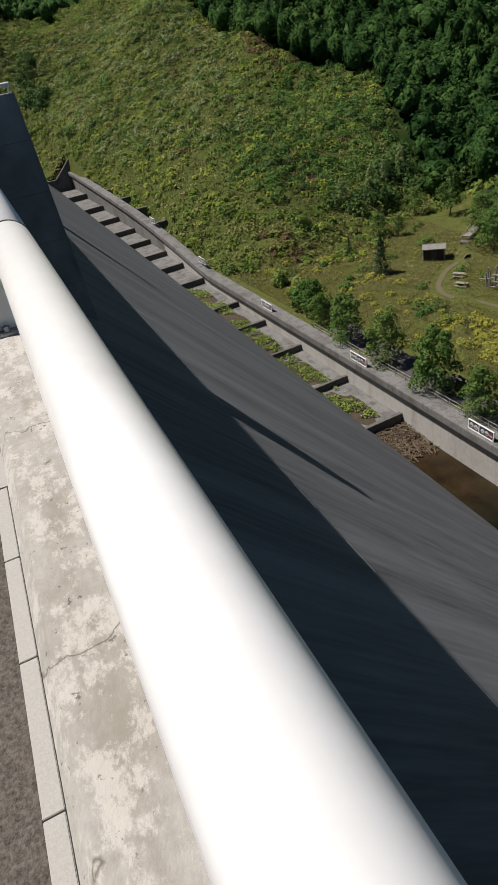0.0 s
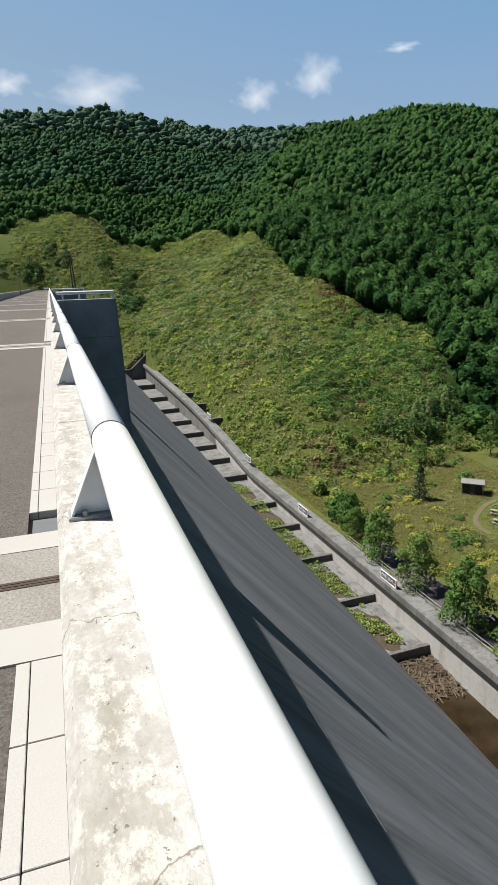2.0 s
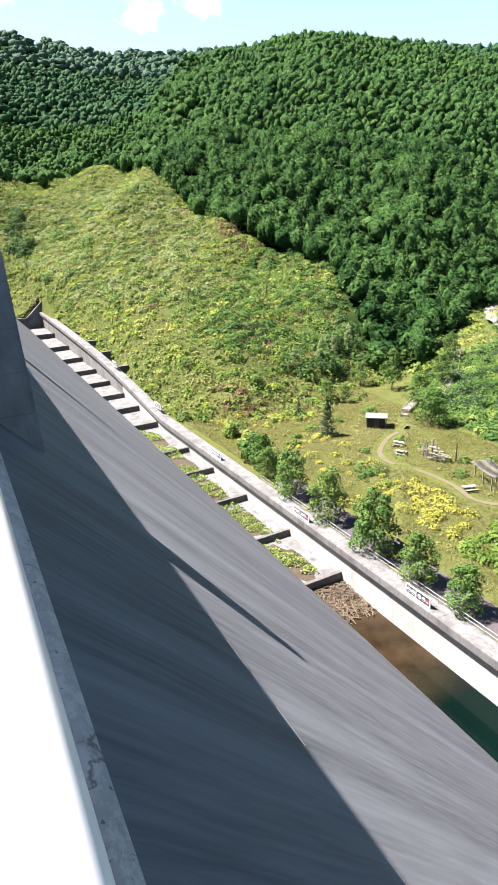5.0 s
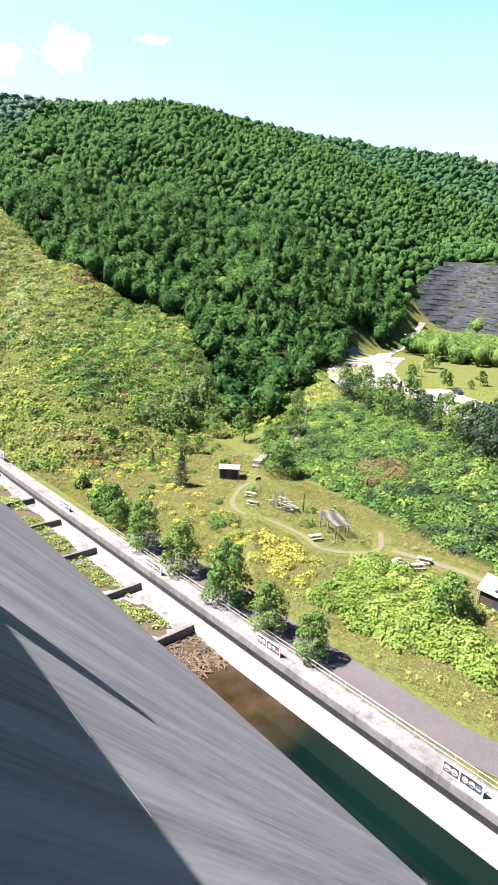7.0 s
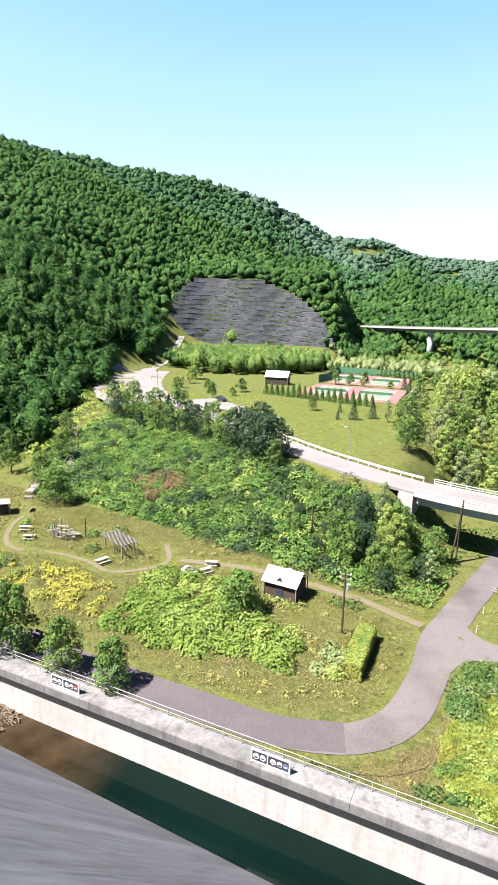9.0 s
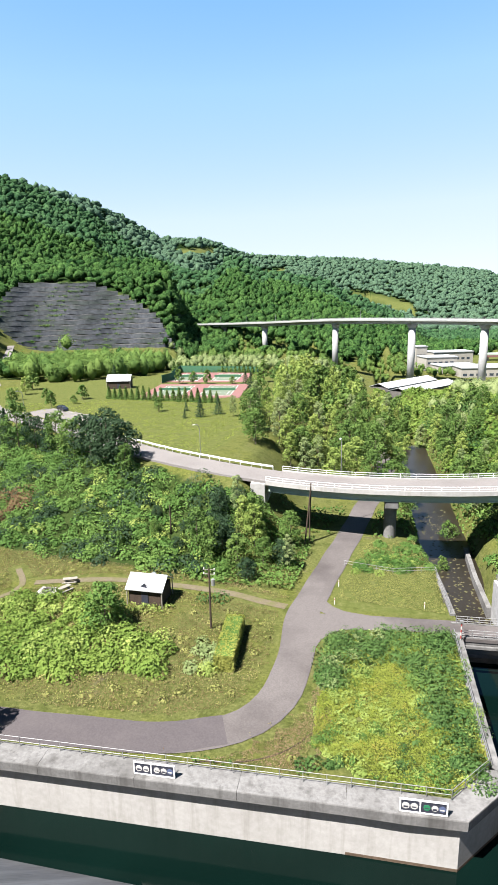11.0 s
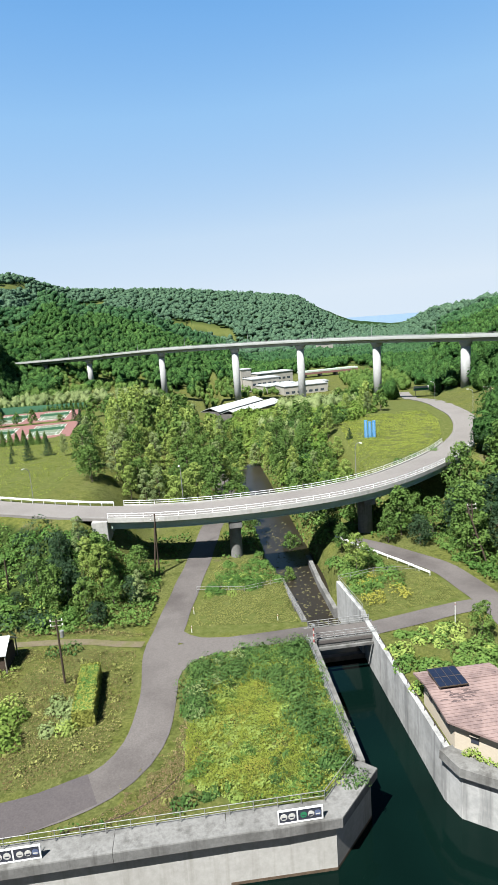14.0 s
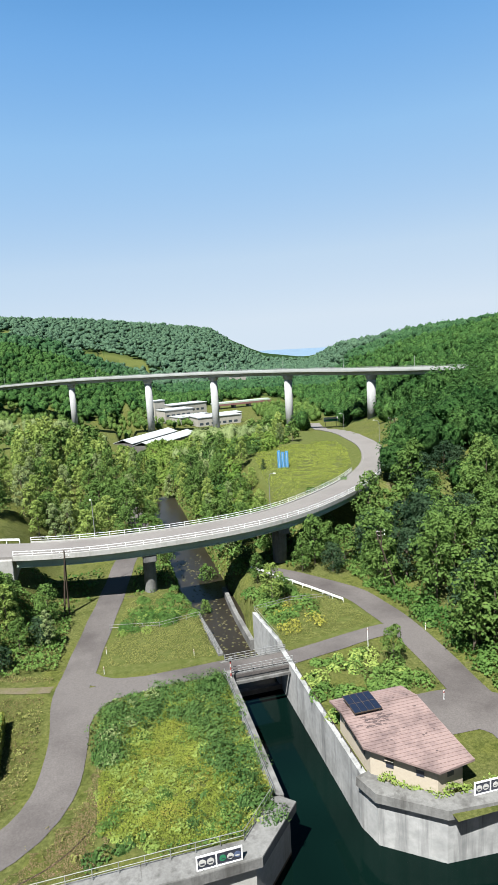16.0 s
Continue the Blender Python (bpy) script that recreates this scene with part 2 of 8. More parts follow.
# ridge crowns: the blue of distance haze is mixed into the leaf colour
MAT["ridge_haze_leaf"] = leaf_material("ridge_haze_leaf", [(0.0, (0.018, 0.072, 0.021)), (0.5, (0.033, 0.110, 0.030)), (1.0, (0.058, 0.152, 0.042))], 0.3, lumps=0.9)


def meadow_material():
    m, nt, b = nodes_of("meadow")
    grain = noise_at(nt, 2.6, 9, 0.8)
    tuft = noise_at(nt, 0.55, 6, 0.7)
    col = ramp(nt, grain, [(0.30, (0.062, 0.072, 0.02)), (0.5, (0.16, 0.175, 0.05)), (0.70, (0.31, 0.305, 0.11))])
    green = ramp(nt, noise_at(nt, 0.09, 6, 0.7), [(0.45, (0, 0, 0)), (0.62, (0.75,) * 3)])
    col = mixed(nt, green, col, ramp(nt, grain, [(0.32, (0.07, 0.09, 0.016)), (0.68, (0.27, 0.28, 0.06))]))
    col = mixed(nt, ramp(nt, tuft, [(0.50, (0, 0, 0)), (0.60, (0.6,) * 3)]), col, ramp(nt, grain, [(0.3, (0.035, 0.055, 0.012)), (0.7, (0.12, 0.15, 0.03))]))
    bare = ramp(nt, noise_at(nt, 0.16, 6, 0.7), [(0.62, (0, 0, 0)), (0.72, (0.75,) * 3)])
    col = mixed(nt, bare, col, ramp(nt, grain, [(0.3, (0.13, 0.10, 0.06)), (0.7, (0.27, 0.22, 0.14))]))
    mown = nt.nodes.new("ShaderNodeAttribute")
    mown.attribute_name = "lawn"
    col = mixed(nt, mown.outputs["Fac"], col, ramp(nt, noise_at(nt, 1.1, 9, 0.8), [(0.32, (0.085, 0.11, 0.022)), (0.5, (0.15, 0.175, 0.045)), (0.68, (0.25, 0.25, 0.09))]))
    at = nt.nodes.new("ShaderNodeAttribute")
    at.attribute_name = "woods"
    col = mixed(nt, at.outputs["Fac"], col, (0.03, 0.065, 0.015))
    col = mixed(nt, 1.0, col, (0.41, 0.42, 0.46), "MULTIPLY")
    nt.links.new(col, b.inputs["Base Color"])
    b.inputs["Roughness"].default_value = 0.95
    b.inputs["Specular IOR Level"].default_value = 0.03
    bump(nt, b, grain, 0.7, 0.25)
    return m


MAT["grass"] = meadow_material()


def water_material(name, col, rough, silt=False):
    m, nt, b = nodes_of(name)
    c = ramp(nt, noise_at(nt, 0.06, 2), [(0.4, col), (0.7, tuple(1.5 * v for v in col))])
    if silt:
        tc = nt.nodes.new("ShaderNodeTexCoord")
        sep = nt.nodes.new("ShaderNodeSeparateXYZ")
        nt.links.new(tc.outputs["Object"], sep.inputs[0])
        rng_ = nt.nodes.new("ShaderNodeMapRange")
        rng_.inputs[1].default_value, rng_.inputs[2].default_value = -31, -38
        nt.links.new(sep.outputs[0], rng_.inputs[0])
        c = mixed(nt, rng_.outputs[0], c, ramp(nt, noise_at(nt, 0.25, 4), [(0.35, (0.012, 0.0085, 0.0045)), (0.7, (0.032, 0.022, 0.012))]))
    nt.links.new(c, b.inputs["Base Color"])
    b.inputs["Roughness"].default_value = rough
    bump(nt, b, noise_at(nt, 1.5, 3), 0.05, 0.05)
    return m


MAT["water"] = water_material("water", (0.0010, 0.0042, 0.0034), 0.08, True)
MAT["water"].node_tree.nodes["Principled BSDF"].inputs["Specular IOR Level"].default_value = 0.1
MAT["river"] = water_material("river", (0.012, 0.010, 0.007), 0.3)
MAT["river"].node_tree.nodes["Principled BSDF"].inputs["Specular IOR Level"].default_value = 0.15
MAT["sea"] = water_material("sea", (0.085, 0.13, 0.185), 0.7)


# ---------------------------------------------------------------- mesh helpers
def mesh_of(name, verts, faces, material, smooth=False):
    me = bpy.data.meshes.new(name)
    me.from_pydata([tuple(v) for v in verts], [], faces)
    me.materials.append(material)
    if smooth:
        me.polygons.foreach_set("use_smooth", [True] * len(me.polygons))
    me.update()
    return me


def part(name, bm, material, parent=None, label=""):
    me = bpy.data.meshes.new(name)
    bmesh.ops.recalc_face_normals(bm, faces=bm.faces)
    bm.to_mesh(me)
    bm.free()
    me.materials.append(material)
    ob = new(name, me)
    if parent is not None:
        ob.parent = parent
    if label:
        ob["label"] = label
    return ob


def child(name, me, parent, m=None, label=""):
    ob = new(name, me)
    ob.parent = parent
    if m is not None:
        ob.matrix_basis = m
    if label:
        ob["label"] = label
    return ob


def box(bm, x0, x1, y0, y1, z0, z1, bevel=0.0):
    r = bmesh.ops.create_cube(bm, size=1, matrix=Matrix.Translation(((x0 + x1) / 2, (y0 + y1) / 2, (z0 + z1) / 2)) @ Matrix.Diagonal((abs(x1 - x0), abs(y1 - y0), abs(z1 - z0), 1)))
    if bevel:
        es = list({e for v in r["verts"] for e in v.link_edges})
        bmesh.ops.bevel(bm, geom=es, offset=bevel, segments=2, affect="EDGES")
    return bm


def rod(bm, a, b, r0, r1=None, seg=10):
    a, b = Vector(a), Vector(b)
    d = b - a
    m = Matrix.Translation((a + b) / 2) @ d.to_track_quat("Z", "Y").to_matrix().to_4x4()
    bmesh.ops.create_cone(bm, cap_ends=True, segments=seg, radius1=r0, radius2=r0 if r1 is None else r1, depth=d.length, matrix=m)
    return bm


def sweep(bm, path, profile, closed_profile=True, caps=True):
    """Sweep a profile of (across, up) pairs along a path of (x, y, z); across points to the left of the path."""
    rings = []
    pts = [Vector(p) for p in path]
    for i, p in enumerate(pts):
        d = pts[min(i + 1, len(pts) - 1)] - pts[max(i - 1, 0)]
        d.z = 0
        d.normalize()
        left = Vector((-d.y, d.x, 0))
        rings.append([bm.verts.new(p + left * a + Vector((0, 0, u))) for a, u in profile])
    n = len(profile)
    for r, q in zip(rings, rings[1:]):
        for j in range(n if closed_profile else n - 1):
            bm.faces.new((r[j], r[(j + 1) % n], q[(j + 1) % n], q[j]))
    if caps and closed_profile:
        bm.faces.new(rings[0])
        bm.faces.new(rings[-1])
    return bm


def smooth_path(points, step=2.0):
    """Catmull-Rom through the points, in even steps."""
    ps = [Vector(p) for p in points]
    ps = [2 * ps[0] - ps[1]] + ps + [2 * ps[-1] - ps[-2]]
    out = []
    for a, b, c, d in zip(ps, ps[1:], ps[2:], ps[3:]):
        n = max(1, int((c - b).length / step))
        for i in range(n):
            t = i / n
            out.append(0.5 * ((2 * b) + (c - a) * t + (2 * a - 5 * b + 4 * c - d) * t * t + (3 * b - a - 3 * c + d) * t ** 3))
    out.append(ps[-2])
    return out


def thing(name, label, category, at=(0, 0, 0), turn=0.0, group="", kind=""):
    e = new(name)
    e.empty_display_size = 0.2
    e.matrix_basis = pose(*at, 0, 0, turn)
    return tagged(e, label, category, group, kind)


# ---------------------------------------------------------------- the lie of the land
DAM_TURN = -2.0                       # the crest runs 2 degrees off the x axis
DAM = pose(0, 0, 0, 0, 0, DAM_TURN)
WATER_Z = -5.3
AZ = [-120, -70, -40, -31, -24, -20, -16, -11, 0, 10, 14, 18, 24, 31, 40, 48, 55, 62, 66, 72, 78, 82, 89, 97, 150]
SKYLINE = [9, 6, 2.4, 1.3, 0.2, -0.9, -0.3, 2.1, 3.5, 4.0, 5.5, 5.6, 8.7, 10.4, 11.4, 12.7, 13.7, 12.9, 12.6, 12.6, 13.6, 14.2, 13.7, 13.2, 10]
RIDGE_R = [500, 500, 620, 760, 1000, 2600, 2200, 1700, 1500, 1400, 1250, 1150, 900, 800, 700, 650, 620, 760, 1000, 960, 940, 920, 900, 900, 500]
FOOT_R = [60, 58, 62, 80, 250, 1500, 1200, 900, 650, 480, 440, 400, 370, 345, 240, 165, 135, 118, 120, 140, 205, 250, 300, 320, 320]
# the rounded meadow knoll below the woods: its edge, by azimuth, distance and height angle
KNOLL_AZ = [44, 50, 54, 57, 60, 63.4, 65.5, 67.5, 70, 73, 76.6, 79.6, 81.2, 83.8, 85.6, 88, 89.5, 91, 97]
KNOLL_R = [178, 190, 212, 218, 226, 243, 266, 294, 330, 375, 398, 392, 372, 380, 400, 418, 408, 385, 380]
KNOLL_EL = [-13, -8.5, -4.0, -2.9, -2.1, -0.3, 0.6, 2.2, 3.4, 4.2, 4.1, 3.8, 3.6, 5.3, 5.8, 6.0, 5.5, 4.2, 4.0]
# the arch in which the terraced cut slope ends
ARCH_AZ = [17.5, 18.9, 21.3, 24.6, 27.2, 29.4, 31.2, 32.7, 34.2]
ARCH_EL = [-4.0, -1.3, 0.46, 1.8, 2.25, 2.2, 1.2, -0.75, -4.0]
CUT_R, CUT_RISE = 372.0, 0.63
# the wooded spur before the far ridge of the valley
SPUR_AZ = [-12, -6, -4, -2, 0.5, 3.4, 7.1, 9.4, 12, 15, 18]
SPUR_EL = [-5, -3, -1.4, -0.6, 0.45, 1.8, 3.1, 3.2, 4.6, 5.3, 5.5]
# the flank of the nearer hill, which drops in front of the far ridge
FLANK_AZ = [44, 48, 55, 60, 64, 66, 68, 70, 71, 72.5, 97]
FLANK_EL = [11.9, 12.7, 13.7, 13.1, 12.7, 12.3, 10.3, 7.6, 6.0, 3.0, 3.0]
FLANK_R = [680, 650, 620, 640, 600, 570, 540, 500, 480, 450, 450]


def sstep(t):
    t = np.clip(t, 0, 1)
    return t * t * (3 - 2 * t)


def floor_z(x, y):
    yf, yt = 76 - 0.2 * x, 88 - 0.65 * x
    west = sstep((y - yf) / np.maximum(yt - yf, 4)) * sstep((-8 - x) / 14) * (9.1 - 0.018 * np.clip(y - 110, 0, 300))
    east = sstep((x - 28) / 14) * sstep((y - 108) / 18) * (9.0 - 9.0 * sstep((y - 175) / 110))
    low = -8 * sstep((y - 240) / 110) * sstep((x + 40) / 60)
    away = np.abs(x - 16.5)
    river = -6.2 * (1 - sstep((away - 3.5) / (0.7 + 2.4 * sstep((y - 84) / 14)))) * (y > 76.5)
    bank = 10 * sstep((-x - 115) / 190) * sstep((90 - y) / 60) + 28 * sstep((-x - 305) / 50) * sstep((75 - y) / 40)
    return np.maximum(west, east) * sstep((away - 8) / 14) + low + river + bank


def wobble(x, y):
    return 0.5 * np.sin(x * 0.031 + 1.3) * np.cos(y * 0.027) + 0.3 * np.sin(x * 0.083 + y * 0.061) + 0.2 * np.cos(y * 0.13 - x * 0.05)


def land(x, y):
    x, y = np.asarray(x, float), np.asarray(y, float)
    az, r = np.degrees(np.arctan2(-x, y)), np.hypot(x, y)
    rr, rf = np.interp(az, AZ, RIDGE_R), np.interp(az, AZ, FOOT_R)
    zr = 40 + rr * np.tan(np.radians(np.interp(az, AZ, SKYLINE))) - 8
    t = (r - rf) / (rr - rf)
    f = floor_z(x, y)
    tt = np.clip(t, 0, 1)
    h = f + (zr - f) * tt - np.clip(t - 1, 0, 5) * 30
    rk, rm = np.interp(az, KNOLL_AZ, KNOLL_R), np.interp(az, FLANK_AZ, FLANK_R)
    zk = 40 + rk * np.tan(np.radians(np.interp(az, KNOLL_AZ, KNOLL_EL)))
    zm = 40 + rm * np.tan(np.radians(np.interp(az, FLANK_AZ, FLANK_EL))) - 7
    knoll = f + (zk - f) * np.clip((r - rf) / (rk - rf), 0, 1) - 0.15 * np.clip(r - rk, 0, 2000)
    flank = zk - 3 + (zm - zk + 3) * np.clip((r - rk - 8) / (rm - rk - 8), 0, 1) - 0.5 * np.clip(r - rm, 0, 2000) - 1000 * (r < rk)
    far = zk - 10 + (zr - zk + 10) * np.clip((r - rk - 110) / (rr - rk - 110), 0, 1) - 0.3 * np.clip(r - rr, 0, 2000) - 1000 * (r < rk)
    w = sstep((az - 44) / 6) * sstep((112 - az) / 10)
    h = h * (1 - w) + w * np.maximum(np.maximum(knoll, flank), far)
    bay = sstep((az - 15.5) / 2.5) * sstep((37.5 - az) / 3.5)
    ramp_z = 13 + CUT_RISE * np.clip(r - CUT_R - 5, 0, 62) + 0.2 * np.clip(r - CUT_R - 67, 0, 60) - 0.3 * np.clip(r - CUT_R - 127, 0, 400)
    h = np.where((bay > 0) & (r > CUT_R - 20), np.maximum(h, h + bay * (ramp_z - h)), h)
    zn = 40 + 720 * np.tan(np.radians(np.interp(az, SPUR_AZ, SPUR_EL))) - 8
    spur = f + (zn - f) * np.clip((r - 420) / 300, 0, 1) - 0.4 * np.clip(r - 720, 0, 3000)
    back = f + (zr - f) * np.clip((r - 900) / np.maximum(rr - 900, 50), 0, 1) - np.clip(t - 1, 0, 5) * 30
    w = sstep((az + 12) / 3) * sstep((15 - az) / 4)
    h = h * (1 - w) + w * np.maximum(spur, back)
    amp = np.clip((r - rf) * 0.045, 0, 9) * np.clip(1.2 - t, 0.15, 1)
    return h + wobble(x, y) * amp + 0.12 * np.sin(x * 0.7) * np.cos(y * 0.6) * np.clip((y - 46) / 10, 0, 1) * (r > 60) * np.clip(r / 120 - 0.4, 0, 1)


def land_at(x, y):
    return float(land(x, y))


def to_world(s, n, z=0.0):
    return DAM @ Vector((s, n, z))

def polar(x, y):
    return np.degrees(np.arctan2(-x, y)), np.hypot(x, y)


def in_poly(poly, x, y):
    hit = np.zeros(len(x), bool)
    for (x0, y0), (x1, y1) in zip(poly, poly[1:] + poly[:1]):
        c = ((y0 > y) != (y1 > y)) & (x < (x1 - x0) * (y - y0) / (y1 - y0 + 1e-12) + x0)
        hit ^= c
    return hit


GREENS = [[(-118, 172), (-30, 112), (-22, 190), (-40, 282), (-140, 250), (-135, 200)], [(36, 120), (52, 122), (70, 145), (84, 195), (86, 260), (60, 250), (40, 172)],
          [(-3.6, 47), (2, 43.2), (9, 43), (12.6, 47), (12.6, 68), (-3.4, 68)], [(-2, 73), (12.6, 72), (12.6, 98), (-0.3, 92)], [(21, 72), (37, 73), (34.6, 84), (27, 97), (21, 97)]]


def green_at(x, y):
    out = np.zeros(len(x), bool)
    for poly in GREENS:
        out |= in_poly(poly, x, y)
    return out


TREELINE_AZ = [-60, -42, -37, -30, -24, -17, -3, 1, 10, 14, 17, 21, 30, 33, 36, 40, 43, 45, 48.5, 51, 53] + KNOLL_AZ[2:] + [110]
TREELINE_R = [75, 75, 120, 215, 310, 600, 480, 410, 440, 400, 352, 345, 345, 275, 245, 225, 180, 163, 162, 170, 200] + KNOLL_R[2:] + [390]


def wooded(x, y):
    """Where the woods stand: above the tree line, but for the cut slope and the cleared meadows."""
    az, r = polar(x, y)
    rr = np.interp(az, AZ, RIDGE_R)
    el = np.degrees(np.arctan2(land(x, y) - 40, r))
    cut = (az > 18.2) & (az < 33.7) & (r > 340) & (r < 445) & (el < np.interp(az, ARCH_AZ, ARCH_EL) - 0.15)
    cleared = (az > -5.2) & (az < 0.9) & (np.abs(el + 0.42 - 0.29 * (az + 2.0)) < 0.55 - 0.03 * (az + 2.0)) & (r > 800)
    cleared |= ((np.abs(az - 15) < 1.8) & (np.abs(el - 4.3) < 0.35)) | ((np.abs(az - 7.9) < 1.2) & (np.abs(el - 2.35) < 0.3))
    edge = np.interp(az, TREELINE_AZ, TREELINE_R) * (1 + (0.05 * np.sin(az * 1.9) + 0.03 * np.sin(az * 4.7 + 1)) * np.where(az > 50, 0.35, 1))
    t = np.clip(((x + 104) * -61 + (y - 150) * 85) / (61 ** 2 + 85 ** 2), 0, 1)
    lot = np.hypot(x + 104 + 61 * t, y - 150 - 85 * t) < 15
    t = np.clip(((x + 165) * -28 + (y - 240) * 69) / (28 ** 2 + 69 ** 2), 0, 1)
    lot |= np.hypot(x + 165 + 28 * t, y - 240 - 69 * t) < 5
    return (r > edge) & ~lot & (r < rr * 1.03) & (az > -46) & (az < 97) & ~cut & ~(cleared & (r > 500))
# ---------------------------------------------------------------- ground
def lines(edges):
    """Grid lines between (start, end, step) stretches."""
    out = []
    for a, b, step in edges:
        k = max(1, round((b - a) / step))
        out += [a + (b - a) * i / k for i in range(k)]
    return out + [edges[-1][1]]


gx = lines([(-1500, -1100, 50), (-1100, -560, 18), (-560, -140, 8), (-140, -60, 2.5), (-60, 13.2, 1.05), (13.2, 20.8, 0.95), (20.8, 60, 1.3), (60, 160, 4), (160, 500, 14), (500, 1500, 50)])
gy = lines([(-300, 0, 50), (0, 36, 6), (36, 42.3, 1.05), (42.3, 130, 1.1), (130, 260, 3), (260, 480, 8), (480, 1000, 18), (1000, 2600, 60)])
GX, GY = np.meshgrid(gx, gy)
GZ = land(GX, GY)
nx, ny = len(gx), len(gy)
quads = []
for j in range(ny - 1):
    cy = (gy[j] + gy[j + 1]) / 2
    for i in range(nx - 1):
        cx = (gx[i] + gx[i + 1]) / 2
        if cy < 42.3 and -243 < cx < 26:
            continue
        if 8.3 < cx < 13.3 and cy < 47 and (cx - 8.6) / 4.0 > (cy - 42.6) / 4.0:
            continue
        if 12.6 < cx < 13.3 and cy < 68.5:
            continue
        if 13.2 < cx < 20.8 and cy < 78:
            continue
        if 20.8 < cx < 26.5 and cy < 42.3 + max(0, 3 - (cx - 20.8)) * 0.9:
            continue
        if cy < 39.5 and -243 < cx < 400:
            continue
        quads.append((j * nx + i, j * nx + i + 1, (j + 1) * nx + i + 1, (j + 1) * nx + i))
ground_mesh = mesh_of("ground", np.stack([GX.ravel(), GY.ravel(), GZ.ravel()], 1), quads, MAT["grass"], True)
lawn = ground_mesh.attributes.new("lawn", "FLOAT", "POINT")
lawn.data.foreach_set("value", np.maximum(np.maximum(green_at(GX.ravel(), GY.ravel()), 0.9 * (GX.ravel() < -112) * (GY.ravel() < 190)), (np.hypot(GX, GY) > 500).ravel()).astype(np.float32))
# share of dark green ground: 1 in woods, 0.8 under vines, 0.3 on west hillside
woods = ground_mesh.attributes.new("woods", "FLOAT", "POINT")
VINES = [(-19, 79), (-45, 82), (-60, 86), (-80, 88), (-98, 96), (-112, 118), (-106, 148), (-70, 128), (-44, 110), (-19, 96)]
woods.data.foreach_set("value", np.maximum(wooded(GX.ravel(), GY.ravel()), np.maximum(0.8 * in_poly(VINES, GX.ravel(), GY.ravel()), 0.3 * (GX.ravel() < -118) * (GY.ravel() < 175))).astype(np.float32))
ground = tagged(new("ground", ground_mesh), "grassy valley floor rising into wooded hills", "ground", kind="structure")

# water of the basin, the channel, the river and the sea
def sheet(name, x0, x1, y0, y1, z, mat, label):
    return tagged(new(name, mesh_of(name, [(x0, y0, z), (x1, y0, z), (x1, y1, z), (x0, y1, z)], [(0, 1, 2, 3)], MAT[mat])), label, "water", kind="structure")


sheet("water", -52.9, 90, 20, 80, WATER_Z, "water", "dark green still water in the stilling basin")
sheet("water_river", 8, 25, 71.9, 185, WATER_Z + 0.7, "river", "shallow dark river over stones")
sea = sheet("water_sea", -1500, 3000, 2600, 4900, -14, "sea", "blue sea beyond the valley mouth")
for i in (2, 3):
    sea.data.vertices[i].co.z = 17.0

# ---------------------------------------------------------------- the dam
FACE_TOP, FACE_SLOPE, OUTER, ROAD_Z = 33.5, 0.91, 0.115, 38.3
S0, S1 = -335.0, 160.0
dam = thing("dam", "tall grey concrete gravity dam with stained sloping face", "dam", kind="structure")
dam.matrix_basis = DAM
bm = bmesh.new()
prof = [(OUTER - 0.05, 38.25), (OUTER - 0.05, FACE_TOP), (OUTER - 0.05 + (FACE_TOP + 9) * FACE_SLOPE, -9), (-8, -9), (-8, 38.25)]
ring = []
for s in np.linspace(S0, S1, 60):
    ring.append([bm.verts.new((s, n, z)) for n, z in prof])
for a, b in zip(ring, ring[1:]):
    for k in range(5):
        bm.faces.new((a[k], a[(k + 1) % 5], b[(k + 1) % 5], b[k]))
bm.faces.new(ring[0])
bm.faces.new(ring[-1])
part("body", bm, MAT["dam_face"], dam)
# a pale lime seam along a pour joint of the face
rs = random.Random(4)
for s in np.arange(-58, 26, 1.7):
    if rs.random() < 0.3:
        continue
    bm = bmesh.new()
    n0 = 6.55 + rs.uniform(-0.05, 0.05)
    w_ = rs.uniform(0.008, 0.05)
    pts = [(s, n0 - w_), (s + 1.6, n0 - w_ * rs.uniform(0.1, 0.7)), (s + 1.6, n0 + w_), (s, n0 + w_ * rs.uniform(0.4, 1))]
    bm.faces.new([bm.verts.new((x, n, FACE_TOP - (n - OUTER + 0.05) / FACE_SLOPE + 0.012)) for x, n in pts])
    part("lime_seam", bm, MAT["pale_concrete"], dam)
# parapet in cast lengths with fine joints
PARAPET = [(-0.27, ROAD_Z - 0.1), (-0.205, 39.25), (-0.18, 39.29), (OUTER - 0.02, 39.29), (OUTER, 39.27), (OUTER, 38.0), (-0.27, 38.0)]
def parapet_length(s0, s1):
    bm = bmesh.new()
    rings = [[bm.verts.new((s, n, z)) for n, z in PARAPET] for s in (s0 + 0.004, s1 - 0.004)]
    for k in range(len(PARAPET)):
        bm.faces.new((rings[0][k], rings[0][(k + 1) % len(PARAPET)], rings[1][(k + 1) % len(PARAPET)], rings[1][k]))
    bm.faces.new(rings[0])
    bm.faces.new(rings[1])
    return part("parapet", bm, MAT["parapet"], dam, "weathered concrete parapet with stains and chips")


